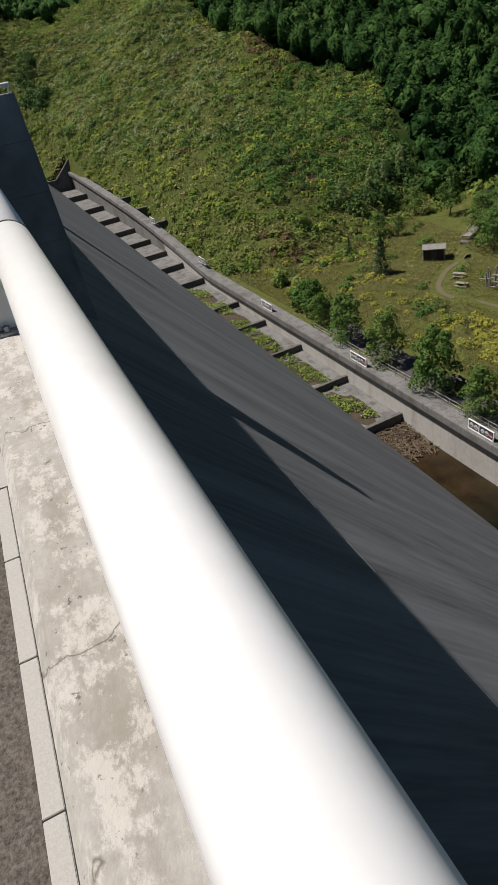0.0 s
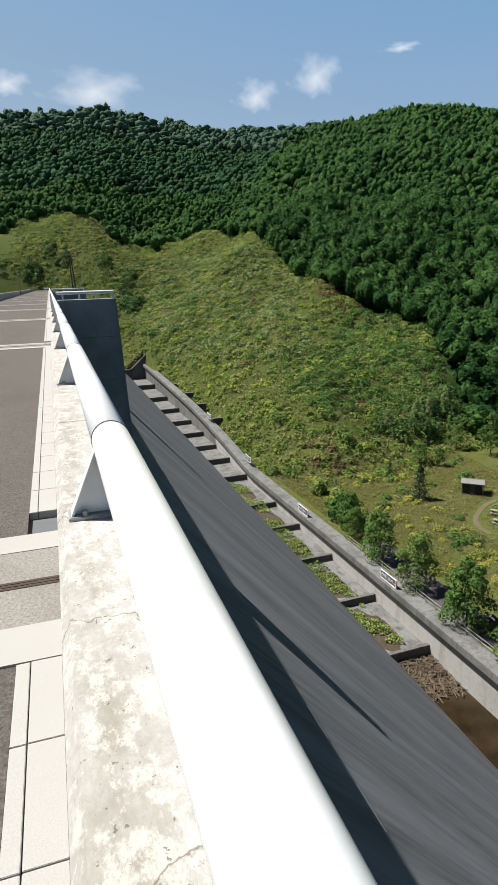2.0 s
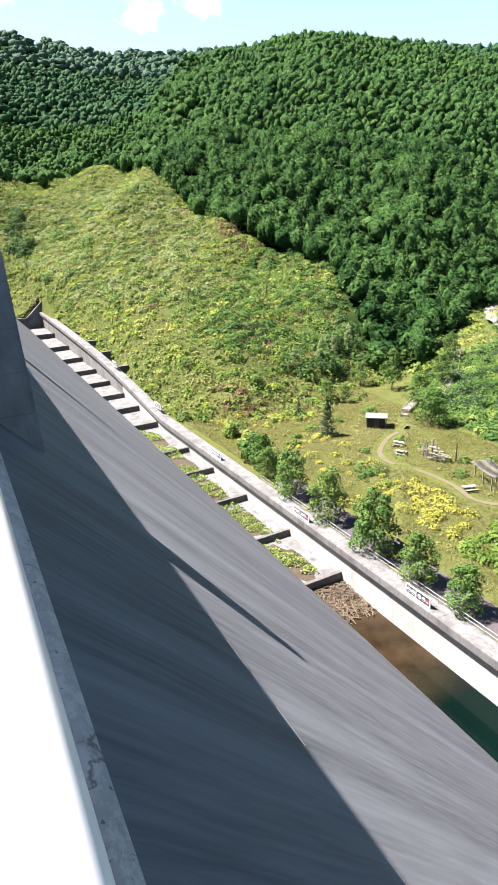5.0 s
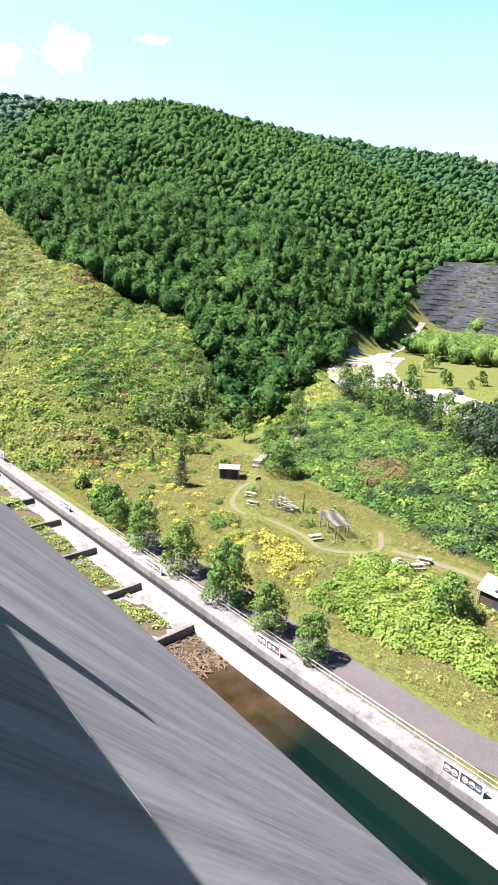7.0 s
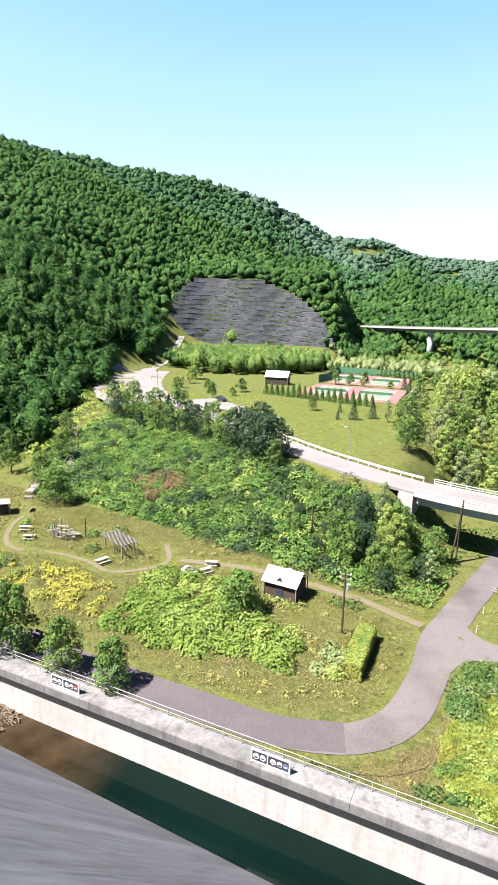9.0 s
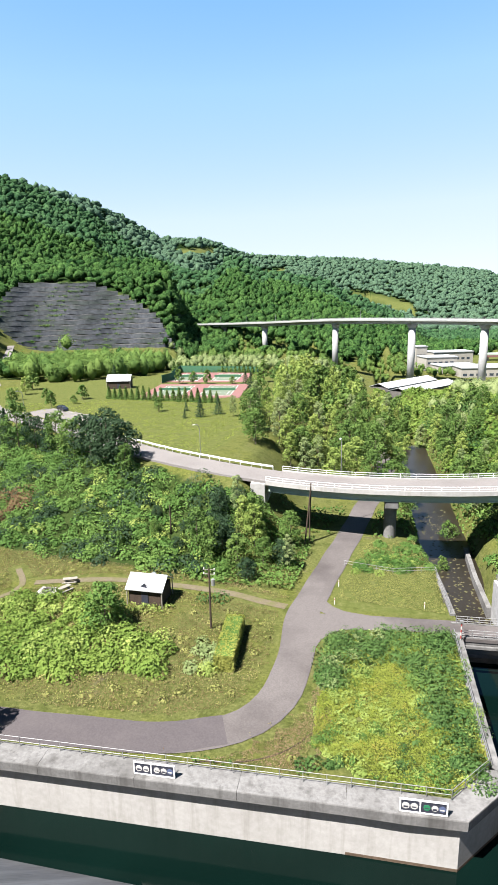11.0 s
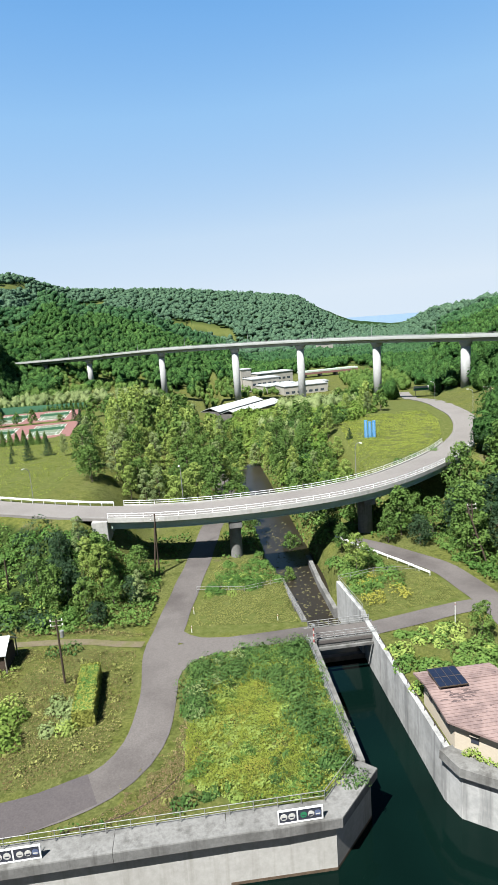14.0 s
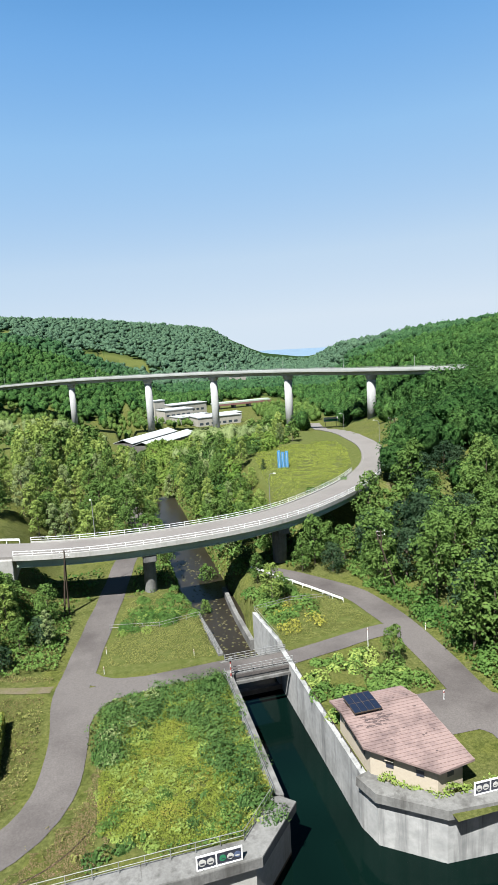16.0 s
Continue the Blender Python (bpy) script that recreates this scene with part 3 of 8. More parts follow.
cuts = [S0] + [-3.55 - 16.2 * k for k in range(19, -1, -1)] + [12.65, 28.85, S1]
for a, b in zip(cuts, cuts[1:]):
    parapet_length(a, b)
bm = bmesh.new()
box(bm, S0, S1, -7.0, -0.49, 38.15, ROAD_Z)
part("crest_road", bm, MAT["crest_asphalt"], dam, "brown-grey asphalt of the crest road")
bm = bmesh.new()
for s in np.arange(S0, S1 - 6, 5.0):
    box(bm, s, s + 4.98, -7.35, -7.0, 38.0, 39.25, 0.03)
part("upstream_parapet", bm, MAT["parapet"], dam)
MAT["joint_bed"] = surface("joint_bed", ((0.20, 0.185, 0.17), (0.46, 0.44, 0.41)), 55, 1.2, (0.2, 0.18, 0.155), 0.6, 0.9, 0.6, 0.004)
# pale bands across the road at the joints, each with a metal joint in the middle
for c in cuts[1:-1]:
    bm = bmesh.new()
    for a, b in ((-0.79, -0.5), (0.49, 0.83)):
        box(bm, c + a, c + b, -6.9, -0.275, ROAD_Z - 0.05, ROAD_Z + 0.012)
    part("road_band", bm, MAT["stone"], dam)
    bm = bmesh.new()
    box(bm, c - 0.495, c + 0.485, -6.9, -0.275, ROAD_Z - 0.05, ROAD_Z + 0.009)
    part("joint_bed", bm, MAT["joint_bed"], dam)
    bm = bmesh.new()
    for o in (-0.035, 0.0, 0.035):
        box(bm, c + o - 0.012, c + o + 0.012, -6.9, -0.275, ROAD_Z, ROAD_Z + 0.013)
    part("expansion_joint", bm, MAT["timber_dark"], dam)
# kerb tiles between the joints, near ones one by one
def tile_mesh(name, length, n0, n1, h):
    bm = bmesh.new()
    box(bm, 0.003, length - 0.003, n0, n1, ROAD_Z - 0.05, ROAD_Z + h, 0.002)
    me = bpy.data.meshes.new(name)
    bm.to_mesh(me)
    bm.free()
    me.materials.append(MAT["stone"])
    return me


wide, thin = tile_mesh("kerb_tile", 0.565, -0.418, -0.275, 0.012), tile_mesh("edge_tile", 0.565, -0.487, -0.424, 0.010)
for c0, c1 in zip(cuts[14:], cuts[15:-1]):
    s = c0 + 0.835
    while s < c1 - 1.3:
        child("kerb_tile", wide, dam, pose(s, 0, 0))
        child("edge_tile", thin, dam, pose(s, 0, 0))
        s += 0.565
far_wide = tile_mesh("kerb_band", 230, -0.418, -0.275, 0.008)
child("kerb_band", far_wide, dam, pose(-320, 0, 0))
far_thin = tile_mesh("edge_band", 230, -0.487, -0.424, 0.006)
child("edge_band", far_thin, dam, pose(-320, 0, 0))

# piers that stand out from the face, cast in lifts, with a white hand rail on top
def pier(s, w, d, top, batter=0.04):
    """Cast in lifts; the outer side leans out downwards."""
    low = FACE_TOP - (d - 0.115) / FACE_SLOPE - 2.2

    def lean(bm):
        for v in bm.verts:
            if v.co.y > OUTER + 0.5:
                v.co.y += (top - v.co.z) * batter
        return bm

    z, k = low, 0
    while z < top - 0.1:
        z2 = min(z + 1.85, top)
        bm = bmesh.new()
        box(bm, s - w, s, OUTER + 0.003, d - (0.006 if k % 2 else 0.0), z + 0.006, z2 - 0.006, 0.015)
        part("lift", lean(bm), MAT["lift_concrete"], dam)
        z, k = z2, k + 1
    bm = bmesh.new()
    box(bm, s - w + 0.02, s - 0.02, OUTER + 0.003, d - 0.02, low, top - 0.02)
    part("pier_core", lean(bm), MAT["dark_concrete"], dam)
    bm = bmesh.new()
    for n in np.linspace(0.35, d - 0.15, 4):
        rod(bm, (s - 0.12, n, top), (s - 0.12, n, top + 0.28), 0.035, seg=8)
    rod(bm, (s - 0.12, 0.1, top + 0.28), (s - 0.12, d - 0.08, top + 0.28), 0.065, seg=12)
    rod(bm, (s - 0.12, d - 0.12, top + 0.28), (s - w + 0.12, d - 0.12, top + 0.28), 0.06, seg=12)
    part("pier_rail", bm, MAT["white_paint"], dam, "white tube hand rail on the pier")


MAT["lift_concrete"] = surface("lift_concrete", ((0.30, 0.32, 0.335), (0.44, 0.46, 0.475)), 0.9, 0.35, (0.16, 0.165, 0.17), 0.6, streaks=0.7)
pier(-26.3, 0.9, 2.5, 39.5)
pier(-76.0, 0.9, 3.95, 39.45)
# twin pole with a cross arm, on the second pier
twin = thing("twin_pole", "dark twin utility pole with a cross arm on the pier", "pole", tuple(to_world(-76.45, 2.75, 39.45)))
for o, lean_ in ((-0.16, -0.1), (0.16, -0.22)):
    part("shaft", rod(bmesh.new(), (0, o, -0.02), (0, o + lean_, 4.1), 0.085, 0.065, 8), MAT["timber_dark"], twin)
for z, half in ((4.0, 0.8), (3.6, 0.55)):
    part("cross_arm", rod(bmesh.new(), (0.02, -0.16 - half, z), (0.02, -0.16 + half, z), 0.045, seg=6), MAT["timber_dark"], twin)
for o in (-0.85, -0.5, 0.2, 0.55):
    part("insulator", rod(bmesh.new(), (0.02, o, 4.0), (0.02, o, 4.2), 0.04, seg=6), MAT["timber_grey"], twin)

# ---------------------------------------------------------------- the white guard rail
rail = thing("guard_rail", "thick white tube rail on triangular brackets along the parapet", "railing")
rail.matrix_basis = DAM
def tube(s0, s1, seg=40):
    bm = bmesh.new()
    rod(bm, (s0, 0, RAIL_Z), (s1, 0, RAIL_Z), 0.064, seg=seg)
    me = bpy.data.meshes.new("tube")
    bm.to_mesh(me)
    bm.free()
    me.materials.append(MAT["white_paint"])
    for p in me.polygons:
        p.use_smooth = len(p.vertices) == 4
    return me


def bracket_mesh():
    bm = bmesh.new()
    base, t = 39.295, 0.007
    pts = [(-0.155, base), (0.10, base), (0.052, RAIL_Z - 0.03), (-0.052, RAIL_Z - 0.03)]
    f0 = [bm.verts.new((-t, n, z)) for n, z in pts]
    f1 = [bm.verts.new((t, n, z)) for n, z in pts]
    bm.faces.new(f0)
    bm.faces.new(f1)
    for k in range(4):
        bm.faces.new((f0[k], f0[(k + 1) % 4], f1[(k + 1) % 4], f1[k]))
    return bm


tube_me = tube(0.004, 2.996)
bk = bracket_mesh()
bracket_me = bpy.data.meshes.new("bracket")
bmesh.ops.recalc_face_normals(bk, faces=bk.faces)
bk.to_mesh(bracket_me)
bk.free()
bracket_me.materials.append(MAT["white_paint"])
bm = bmesh.new()
for n0, n1 in ((-0.155, -0.052), (0.10, 0.052)):
    a, b = Vector((0, n0, 39.295)), Vector((0, n1, RAIL_Z - 0.02))
    q = [bm.verts.new(a + Vector((x, y, 0))) for x, y in ((-0.03, -0.004), (0.03, -0.004), (0.03, 0.004), (-0.03, 0.004))]
    w = [bm.verts.new(b + Vector((x, y, 0))) for x, y in ((-0.03, -0.004), (0.03, -0.004), (0.03, 0.004), (-0.03, 0.004))]
    for k in range(4):
        bm.faces.new((q[k], q[(k + 1) % 4], w[(k + 1) % 4], w[k]))
bmesh.ops.recalc_face_normals(bm, faces=bm.faces)
flange_me = bpy.data.meshes.new("flange")
bm.to_mesh(flange_me)
bm.free()
flange_me.materials.append(MAT["white_paint"])
bm = bmesh.new()
box(bm, -0.045, 0.045, -0.165, 0.108, 39.286, 39.302, 0.003)
for n in (-0.11, 0.06):
    rod(bm, (0.026, n, 39.30), (0.026, n, 39.318), 0.012, seg=6)
plate_me = bpy.data.meshes.new("base_plate")
bm.to_mesh(plate_me)
bm.free()
plate_me.materials.append(MAT["galvanised"])
bm = bmesh.new()
rod(bm, (-0.006, 0, RAIL_Z), (0.006, 0, RAIL_Z), 0.0655, seg=40)
ring_me = bpy.data.meshes.new("joint_ring")
bm.to_mesh(ring_me)
bm.free()
ring_me.materials.append(MAT["timber_dark"])
for k in range(-20, 6):
    s = -2.0 + 3.0 * k
    child("tube", tube_me, rail, pose(s, 0, 0))
    child("joint_ring", ring_me, rail, pose(s, 0, 0))
    b_ = child("bracket", bracket_me, rail, pose(s, 0, 0))
    child("flange", flange_me, b_)
    child("base_plate", plate_me, b_)
child("tube", tube(-330, -62, 16), rail)
child("tube", tube(16, 150, 16), rail)

# ---------------------------------------------------------------- basin wall with its cantilevered walkway
WALL = [(-330, 42.4, 11.5), (-295, 42.4, 10.2), (-230, 42.4, 8.3), (-170, 42.4, 5.6), (-140, 42.4, 3.0), (-118, 42.4, 0.3), (-108, 42.4, 0.0), (-60, 42.4, 0.0), (0, 42.3, 0), (8.65, 42.1, 0), (12.6, 46.4, 0), (12.75, 68.6, 0)]
MAT["stain"] = surface("stain", ((0.10, 0.07, 0.05), (0.20, 0.15, 0.11)), 3, 0.5, (0.06, 0.05, 0.035), 0.6, 0.7)
wall = thing("wall_basin", "pale concrete training wall with cantilevered grey walkway", "wall", kind="structure")
wp = smooth_path(WALL[:8], 3.0) + [Vector(p) for p in WALL[8:]]
first = wp[:-1]
bm = bmesh.new()
old_face = [p for p in wp[:-1] if p.x < -141]
sweep(bm, [old_face[-1]] + [p for p in wp[:-1] if p.x >= -141], [(-0.95, -0.5), (-0.95, -16), (0.6, -16), (0.6, -0.3)])
sweep(bm, wp[-2:], [(-0.25, 0.1), (-0.25, -16), (0.6, -16), (0.6, 0.1)])
part("face", bm, MAT["pale_concrete"], wall)
# the climbing wall beyond x = -141 takes the darker grey concrete
bm = bmesh.new()
sweep(bm, old_face, [(-0.95, -0.5), (-0.95, -16), (0.6, -16), (0.6, -0.3)])
part("old_face", bm, MAT["concrete"], wall, "darker concrete of the climbing wall")
k_low = min(range(len(wp)), key=lambda i: abs(wp[i].x + 110))
bm = bmesh.new()
sweep(bm, [p for p in wp[:-1] if p.x > -52], [(-0.962, WATER_Z + 0.28), (-0.962, WATER_Z - 0.2), (-0.90, WATER_Z - 0.2), (-0.90, WATER_Z + 0.28)])
part("water_stain", bm, MAT["stain"], wall, "dark brown stain along the water line")
# walkway slab in lengths of about nine metres
def walkway(pts, w=1.65):
    bm = bmesh.new()
    sweep(bm, pts, [(-w, 0.3), (-w - 0.03, 0.2), (-w, -0.68), (-w + 0.25, -0.68), (-0.9, -0.5), (0.65, -0.5), (0.65, 0.3)])
    return part("walkway", bm, MAT["concrete"], wall)


i = 0
straight = [p for p in wp[:-2]]
dense = []
for a, b in zip(straight, straight[1:]):
    n = max(1, int((b - a).length / 3))
    dense += [a.lerp(b, j / n) for j in range(n)]
dense.append(straight[-1])
while i < len(dense) - 1:
    j = min(i + 3, len(dense) - 1)
    seg = [p.copy() for p in dense[i:j + 1]]
    if j == len(dense) - 1:
        seg.append(wp[-2].copy())
    d = (seg[-1] - seg[0]).normalized()
    seg[0] += d * 0.015
    seg[-1] -= d * 0.015
    walkway(seg)
    i = j
bm = bmesh.new()
sweep(bm, wp[-2:], [(-0.45, 0.3), (-0.45, -0.25), (0.6, -0.25), (0.6, 0.3)])
part("coping", bm, MAT["concrete"], wall)

# right bank of the outlet channel
RIGHT = [(19.5, 81.3, 1.4), (20.3, 71.4, 1.4), (20.6, 71.2, 0.3), (20.6, 66.5, 0.3), (20.6, 46.5, 0.3), (21.2, 44.2, 0.3), (25.9, 40.6, 0.3), (31, 40.2, 0.3), (90, 39.6, 0.3)]
bank = thing("wall_channel", "stained concrete wall of the outlet channel", "wall", kind="structure")
bm = bmesh.new()
sweep(bm, [Vector(p) for p in RIGHT], [(0.0, 0.0), (0.0, -12), (0.6, -12), (0.6, 0.0)])
part("face", bm, MAT["channel_concrete"], bank)
bm = bmesh.new()
sweep(bm, [Vector(p) for p in RIGHT[4:]], [(-0.55, 0.02), (-0.6, -0.85), (-0.35, -0.85), (0.05, -1.2), (1.3, -0.4), (1.3, 0.02)])
part("walkway", bm, MAT["concrete"], bank)
# riverbed walls upstream of the small bridge
for pts in ([(12.9, 73, 0.2), (12.6, 80, 0), (12.3, 86, -0.3)], [(19.3, 81.6, -3.2), (19.3, 92, -3.4), (19.8, 104, -3.6)]):
    bm = bmesh.new()
    sweep(bm, [Vector(p) for p in pts], [(-0.35, 0.1), (-0.35, -8), (0.35, -8), (0.35, 0.1)])
    part("river_wall", bm, MAT["concrete"], bank)
for p in ((13.2, 20.8),):
    bm = bmesh.new()
    box(bm, 13.0, 20.7, 71.2, 71.95, -12, WATER_Z + 0.68)
    part("weir", bm, MAT["dark_concrete"], bank)

# ---------------------------------------------------------------- stepped channel beside the dam
stepped = thing("stepped_channel", "concrete channel climbing in steps with cross walls", "channel", kind="structure")
STEP_X = [-53, -65.5, -78.5, -91, -102, -119, -131, -142, -154, -167, -182, -199, -220]
def step_z(x):
    return float(np.interp(-x, [53, 115, 166, 230, 320], [-4.6, -2.6, 0.0, 3.2, 6.0]))


for x0, x1 in zip(STEP_X, STEP_X[1:] + [-239.8]):
    z = step_z(x0)
    bm = bmesh.new()
    box(bm, x0 - 0.55, x0, 14, 41.6, z - 6, z + 0.95, 0.03)
    part("cross_wall", bm, MAT["dark_concrete"], stepped)
    bm = bmesh.new()
    box(bm, x1, x0 - 0.55, 14, 41.6, z - 6, z + 0.02 + 0.35)
    part("bed", bm, MAT["concrete"], stepped)
bm = bmesh.new()
END = [(2, -6), (42.4, -6)] + [(y, land_at(-240, y) + 0.15) for y in (42.4, 36, 30, 24, 18, 12, 6, 2)]
ends = [[bm.verts.new((x, y, z)) for y, z in END] for x in (-240.6, -239.7)]
bm.faces.new(ends[0])
bm.faces.new(ends[1])
for k in range(len(END)):
    bm.faces.new((ends[0][k], ends[0][(k + 1) % len(END)], ends[1][(k + 1) % len(END)], ends[1][k]))
part("end_wall", bm, MAT["concrete"], stepped)
# steep grassy bank between the climbing wall and the hillside
xs_ = np.arange(-250, -211, 3.0)
bank_v = []
for x in xs_:
    low = float(np.interp(-x, [118, 140, 170, 230, 295, 330], [0.3, 3.0, 5.6, 8.3, 10.2, 11.5])) - 0.6
    bank_v += [(x, 41.5, low), (x, 42.0, 0.5 * (low + max(low, land_at(x, 42.3)))), (x, 42.5, max(low, land_at(x, 42.5) + 0.25))]
bank_f = [(3 * i + k, 3 * i + 3 + k, 3 * i + 4 + k, 3 * i + 1 + k) for i in range(len(xs_) - 1) for k in (0, 1)]
tagged(new("ground_bank", mesh_of("ground_bank", bank_v, bank_f, MAT["grass"], True)), "steep grassy bank above the climbing wall", "ground", kind="structure")
# stepped buttresses behind the climbing wall
for k in range(9):
    x = -152 - 15 * k
    z = float(np.interp(-x, [118, 140, 170, 230, 295, 330], [0.3, 3.0, 5.6, 8.3, 10.2, 11.5]))
    bm = bmesh.new()
    box(bm, x - 1.2, x, 43.0, 46.5, z - 5, z + 0.15, 0.05)
    part("buttress", bm, MAT["dark_concrete"], stepped)
# ---------------------------------------------------------------- roads
def lane(name, points, width, mat, label, lift=0.07, z_of=None):
    """A lane laid on the ground: each cross row follows the land."""
    path = smooth_path([(x, y, 0) for x, y in points], 1.5)
    v, f, k = [], [], 5
    for i, p in enumerate(path):
        d = path[min(i + 1, len(path) - 1)] - path[max(i - 1, 0)]
        d.normalize()
        left = Vector((-d.y, d.x, 0))
        for j in range(k):
            q = p + left * width * (j / (k - 1) - 0.5) * (1 + 0.03 * math.sin(i * 0.9 + j))
            v.append((q.x, q.y, max(land_at(q.x, q.y), land_at(p.x, p.y) - 0.1) + lift))
    for i in range(len(path) - 1):
        for j in range(k - 1):
            f.append((i * k + j, i * k + j + 1, (i + 1) * k + j + 1, (i + 1) * k + j))
    return tagged(new(name, mesh_of(name, v, f, MAT[mat], True)), label, "road", kind="structure")


MAT["gravel"] = surface("gravel", ((0.13, 0.11, 0.075), (0.22, 0.19, 0.13)), 5, 0.5, (0.13, 0.14, 0.04), 0.8, 0.95)
lane("road_park", [(-74, 46.3), (-62, 45.8), (-45, 45.6), (-30, 45.6), (-18, 46.0), (-11, 48.2), (-7.4, 53), (-6.2, 60), (-6.2, 70), (-5, 76.5), (-2.9, 87), (0.0, 101), (2.4, 114), (5.6, 128), (7.4, 143), (6.2, 158), (5, 176)], 4.2, "asphalt", "worn grey asphalt service road")
MAT["asphalt_new"] = surface("asphalt_new", ((0.088, 0.079, 0.084), (0.125, 0.113, 0.118)), 6, 0.2, (0.15, 0.135, 0.135), 0.5, 0.9)
lane("road_patch", [(-74, 46.3), (-62, 45.8), (-45, 45.6), (-30, 45.6), (-18, 46.0), (-11.6, 48.0)], 4.12, "asphalt_new", "newer dark asphalt on the bend of the service road", 0.082)
lane("road_link", [(-5.5, 69.4), (0, 69.6), (7, 69.9), (13.4, 70.0)], 3.2, "asphalt", "worn grey asphalt lane to the small bridge", 0.08)
lane("road_access", [(20.7, 69.2), (28, 70.5), (36, 72.0), (39, 70)], 3.2, "asphalt", "grey asphalt lane beside the channel", 0.08)
lane("road_side", [(27, 100), (33, 92), (37.5, 84), (39, 72), (38.6, 62), (38, 52), (38, 40)], 4.4, "asphalt", "grey asphalt lane below the wooded slope", 0.07)
lane("road_yard", [(30.5, 53), (37, 52), (41, 46)], 7.5, "asphalt", "grey asphalt yard beside the pump house", 0.06)
lane("path_park", [(-82, 80), (-80, 73), (-75, 66.5), (-70, 65), (-64, 66.8), (-58, 66.8), (-53, 65.6), (-48.7, 69), (-47.5, 73), (-51, 78)], 0.9, "gravel", "trodden gravel path across the meadow", 0.06)
lane("path_hut", [(-46, 74), (-38, 76), (-32, 76.6), (-19, 75.3), (-12, 73.2), (-8.5, 72.2)], 1.4, "gravel", "trodden gravel path beside the hut", 0.06)
lane("road_lot", [(-104, 150), (-122, 165), (-142, 192), (-160, 226)], 24, "road_pale", "pale asphalt parking place beside the road", 0.05)
lane("road_bay", [(-96, 166), (-80, 156), (-64, 146)], 11, "road_pale", "pale asphalt parking bay beside the lawn", 0.05)

bay_lines = thing("parking_lines", "worn white lines marking the parking bay", "road marking", kind="structure")
for k in range(11):
    x, y = -95 + 2.9 * k, 169.5 - 1.87 * k
    bm = bmesh.new()
    box(bm, -0.08, 0.08, -2.4, 2.4, 0, 0.02)
    part("bay_line", bm, MAT["stone"], bay_lines).matrix_basis = pose(x, y, land_at(x, y) + 0.09, 0, 0, -18)
lane("road_corner", [(-5.6, 61.5), (-4.7, 65.4), (-2.0, 68.3), (3.0, 69.3)], 2.6, "asphalt", "worn grey asphalt at the lane corner", 0.074)
lane("road_fork", [(-5.0, 77.5), (-4.2, 73.8), (-1.6, 71.2), (3.0, 70.2)], 2.2, "asphalt", "worn grey asphalt at the lane fork", 0.075)

# the main road and its curved bridge
BRIDGE_Z = 9.3
MAIN = [(-193, 309), (-185, 290), (-165, 240), (-135, 190), (-100, 157), (-66, 134), (-40, 114.5), (-14, 101.5), (8, 98.7), (30, 103), (50, 117), (64, 133), (72.5, 148), (79, 166), (82.8, 186), (94, 232), (112, 290), (129, 345)]
main = smooth_path([(x, y, 0) for x, y in MAIN], 2.5)
for p in main:
    on_deck = float(sstep((p.x + 40) / 22) * (1 - sstep((p.y - 150) / 40) * (p.x > 0)))
    p.z = on_deck * BRIDGE_Z + (1 - on_deck) * (land_at(p.x, p.y) + 0.14)
MAT["worn_line"] = surface("worn_line", ((0.22, 0.215, 0.21), (0.36, 0.355, 0.345)), 3, 0.3, (0.18, 0.17, 0.165), 0.7, 0.8, 0)
road_main = thing("road_main", "pale grey asphalt main road with white edge lines", "road", kind="structure")
bm = bmesh.new()
sweep(bm, main, [(-3.4, 0.0), (-3.4, -0.5), (3.4, -0.5), (3.4, 0.0)])
part("carriageway", bm, MAT["road_pale"], road_main)
for off in (-2.9, 2.9):
    bm = bmesh.new()
    sweep(bm, main, [(off - 0.08, 0.012), (off - 0.08, -0.01), (off + 0.08, -0.01), (off + 0.08, 0.012)])
    part("edge_line", bm, MAT["worn_line"], road_main)
bridge = thing("road_bridge", "curved road bridge with pale green steel girders", "bridge")
span = [p for p in main if -16 < p.x < 62 and p.y < 135]
for off in (-2.7, 0.0, 2.7):
    bm = bmesh.new()
    sweep(bm, span, [(off - 0.32, -0.52), (off - 0.32, -0.62), (off - 0.06, -0.62), (off - 0.06, -1.85), (off - 0.32, -1.85), (off - 0.32, -1.98), (off + 0.32, -1.98), (off + 0.32, -1.85), (off + 0.06, -1.85), (off + 0.06, -0.62), (off + 0.32, -0.62), (off + 0.32, -0.52)])
    part("girder", bm, MAT["steel_green"], bridge)
for off in (-3.62, 3.62):
    bm = bmesh.new()
    sweep(bm, span, [(off - 0.22, 0.22), (off - 0.22, -0.55), (off + 0.22, -0.55), (off + 0.22, 0.22)])
    part("kerb", bm, MAT["pale_concrete"], bridge)
    for h in (0.55, 0.95):
        bm = bmesh.new()
        sweep(bm, span, [(off - 0.03, h + 0.035), (off - 0.03, h - 0.035), (off + 0.03, h - 0.035), (off + 0.03, h + 0.035)])
        part("rail", bm, MAT["white_paint"], bridge)
    for i in range(0, len(span), 1):
        p = span[i]
        d = (span[min(i + 1, len(span) - 1)] - span[max(i - 1, 0)]).normalized()
        q = p + Vector((-d.y, d.x, 0)) * off
        bm = bmesh.new()
        box(bm, q.x - 0.04, q.x + 0.04, q.y - 0.04, q.y + 0.04, q.z + 0.2, q.z + 0.98)
        part("post", bm, MAT["white_paint"], bridge)
for i in range(2, len(span) - 2, 6):
    p = span[i]
    bm = bmesh.new()
    box(bm, p.x - 0.08, p.x + 0.08, p.y - 2.6, p.y + 2.6, p.z - 1.7, p.z - 0.9)
    part("cross_frame", bm, MAT["steel_green"], bridge)
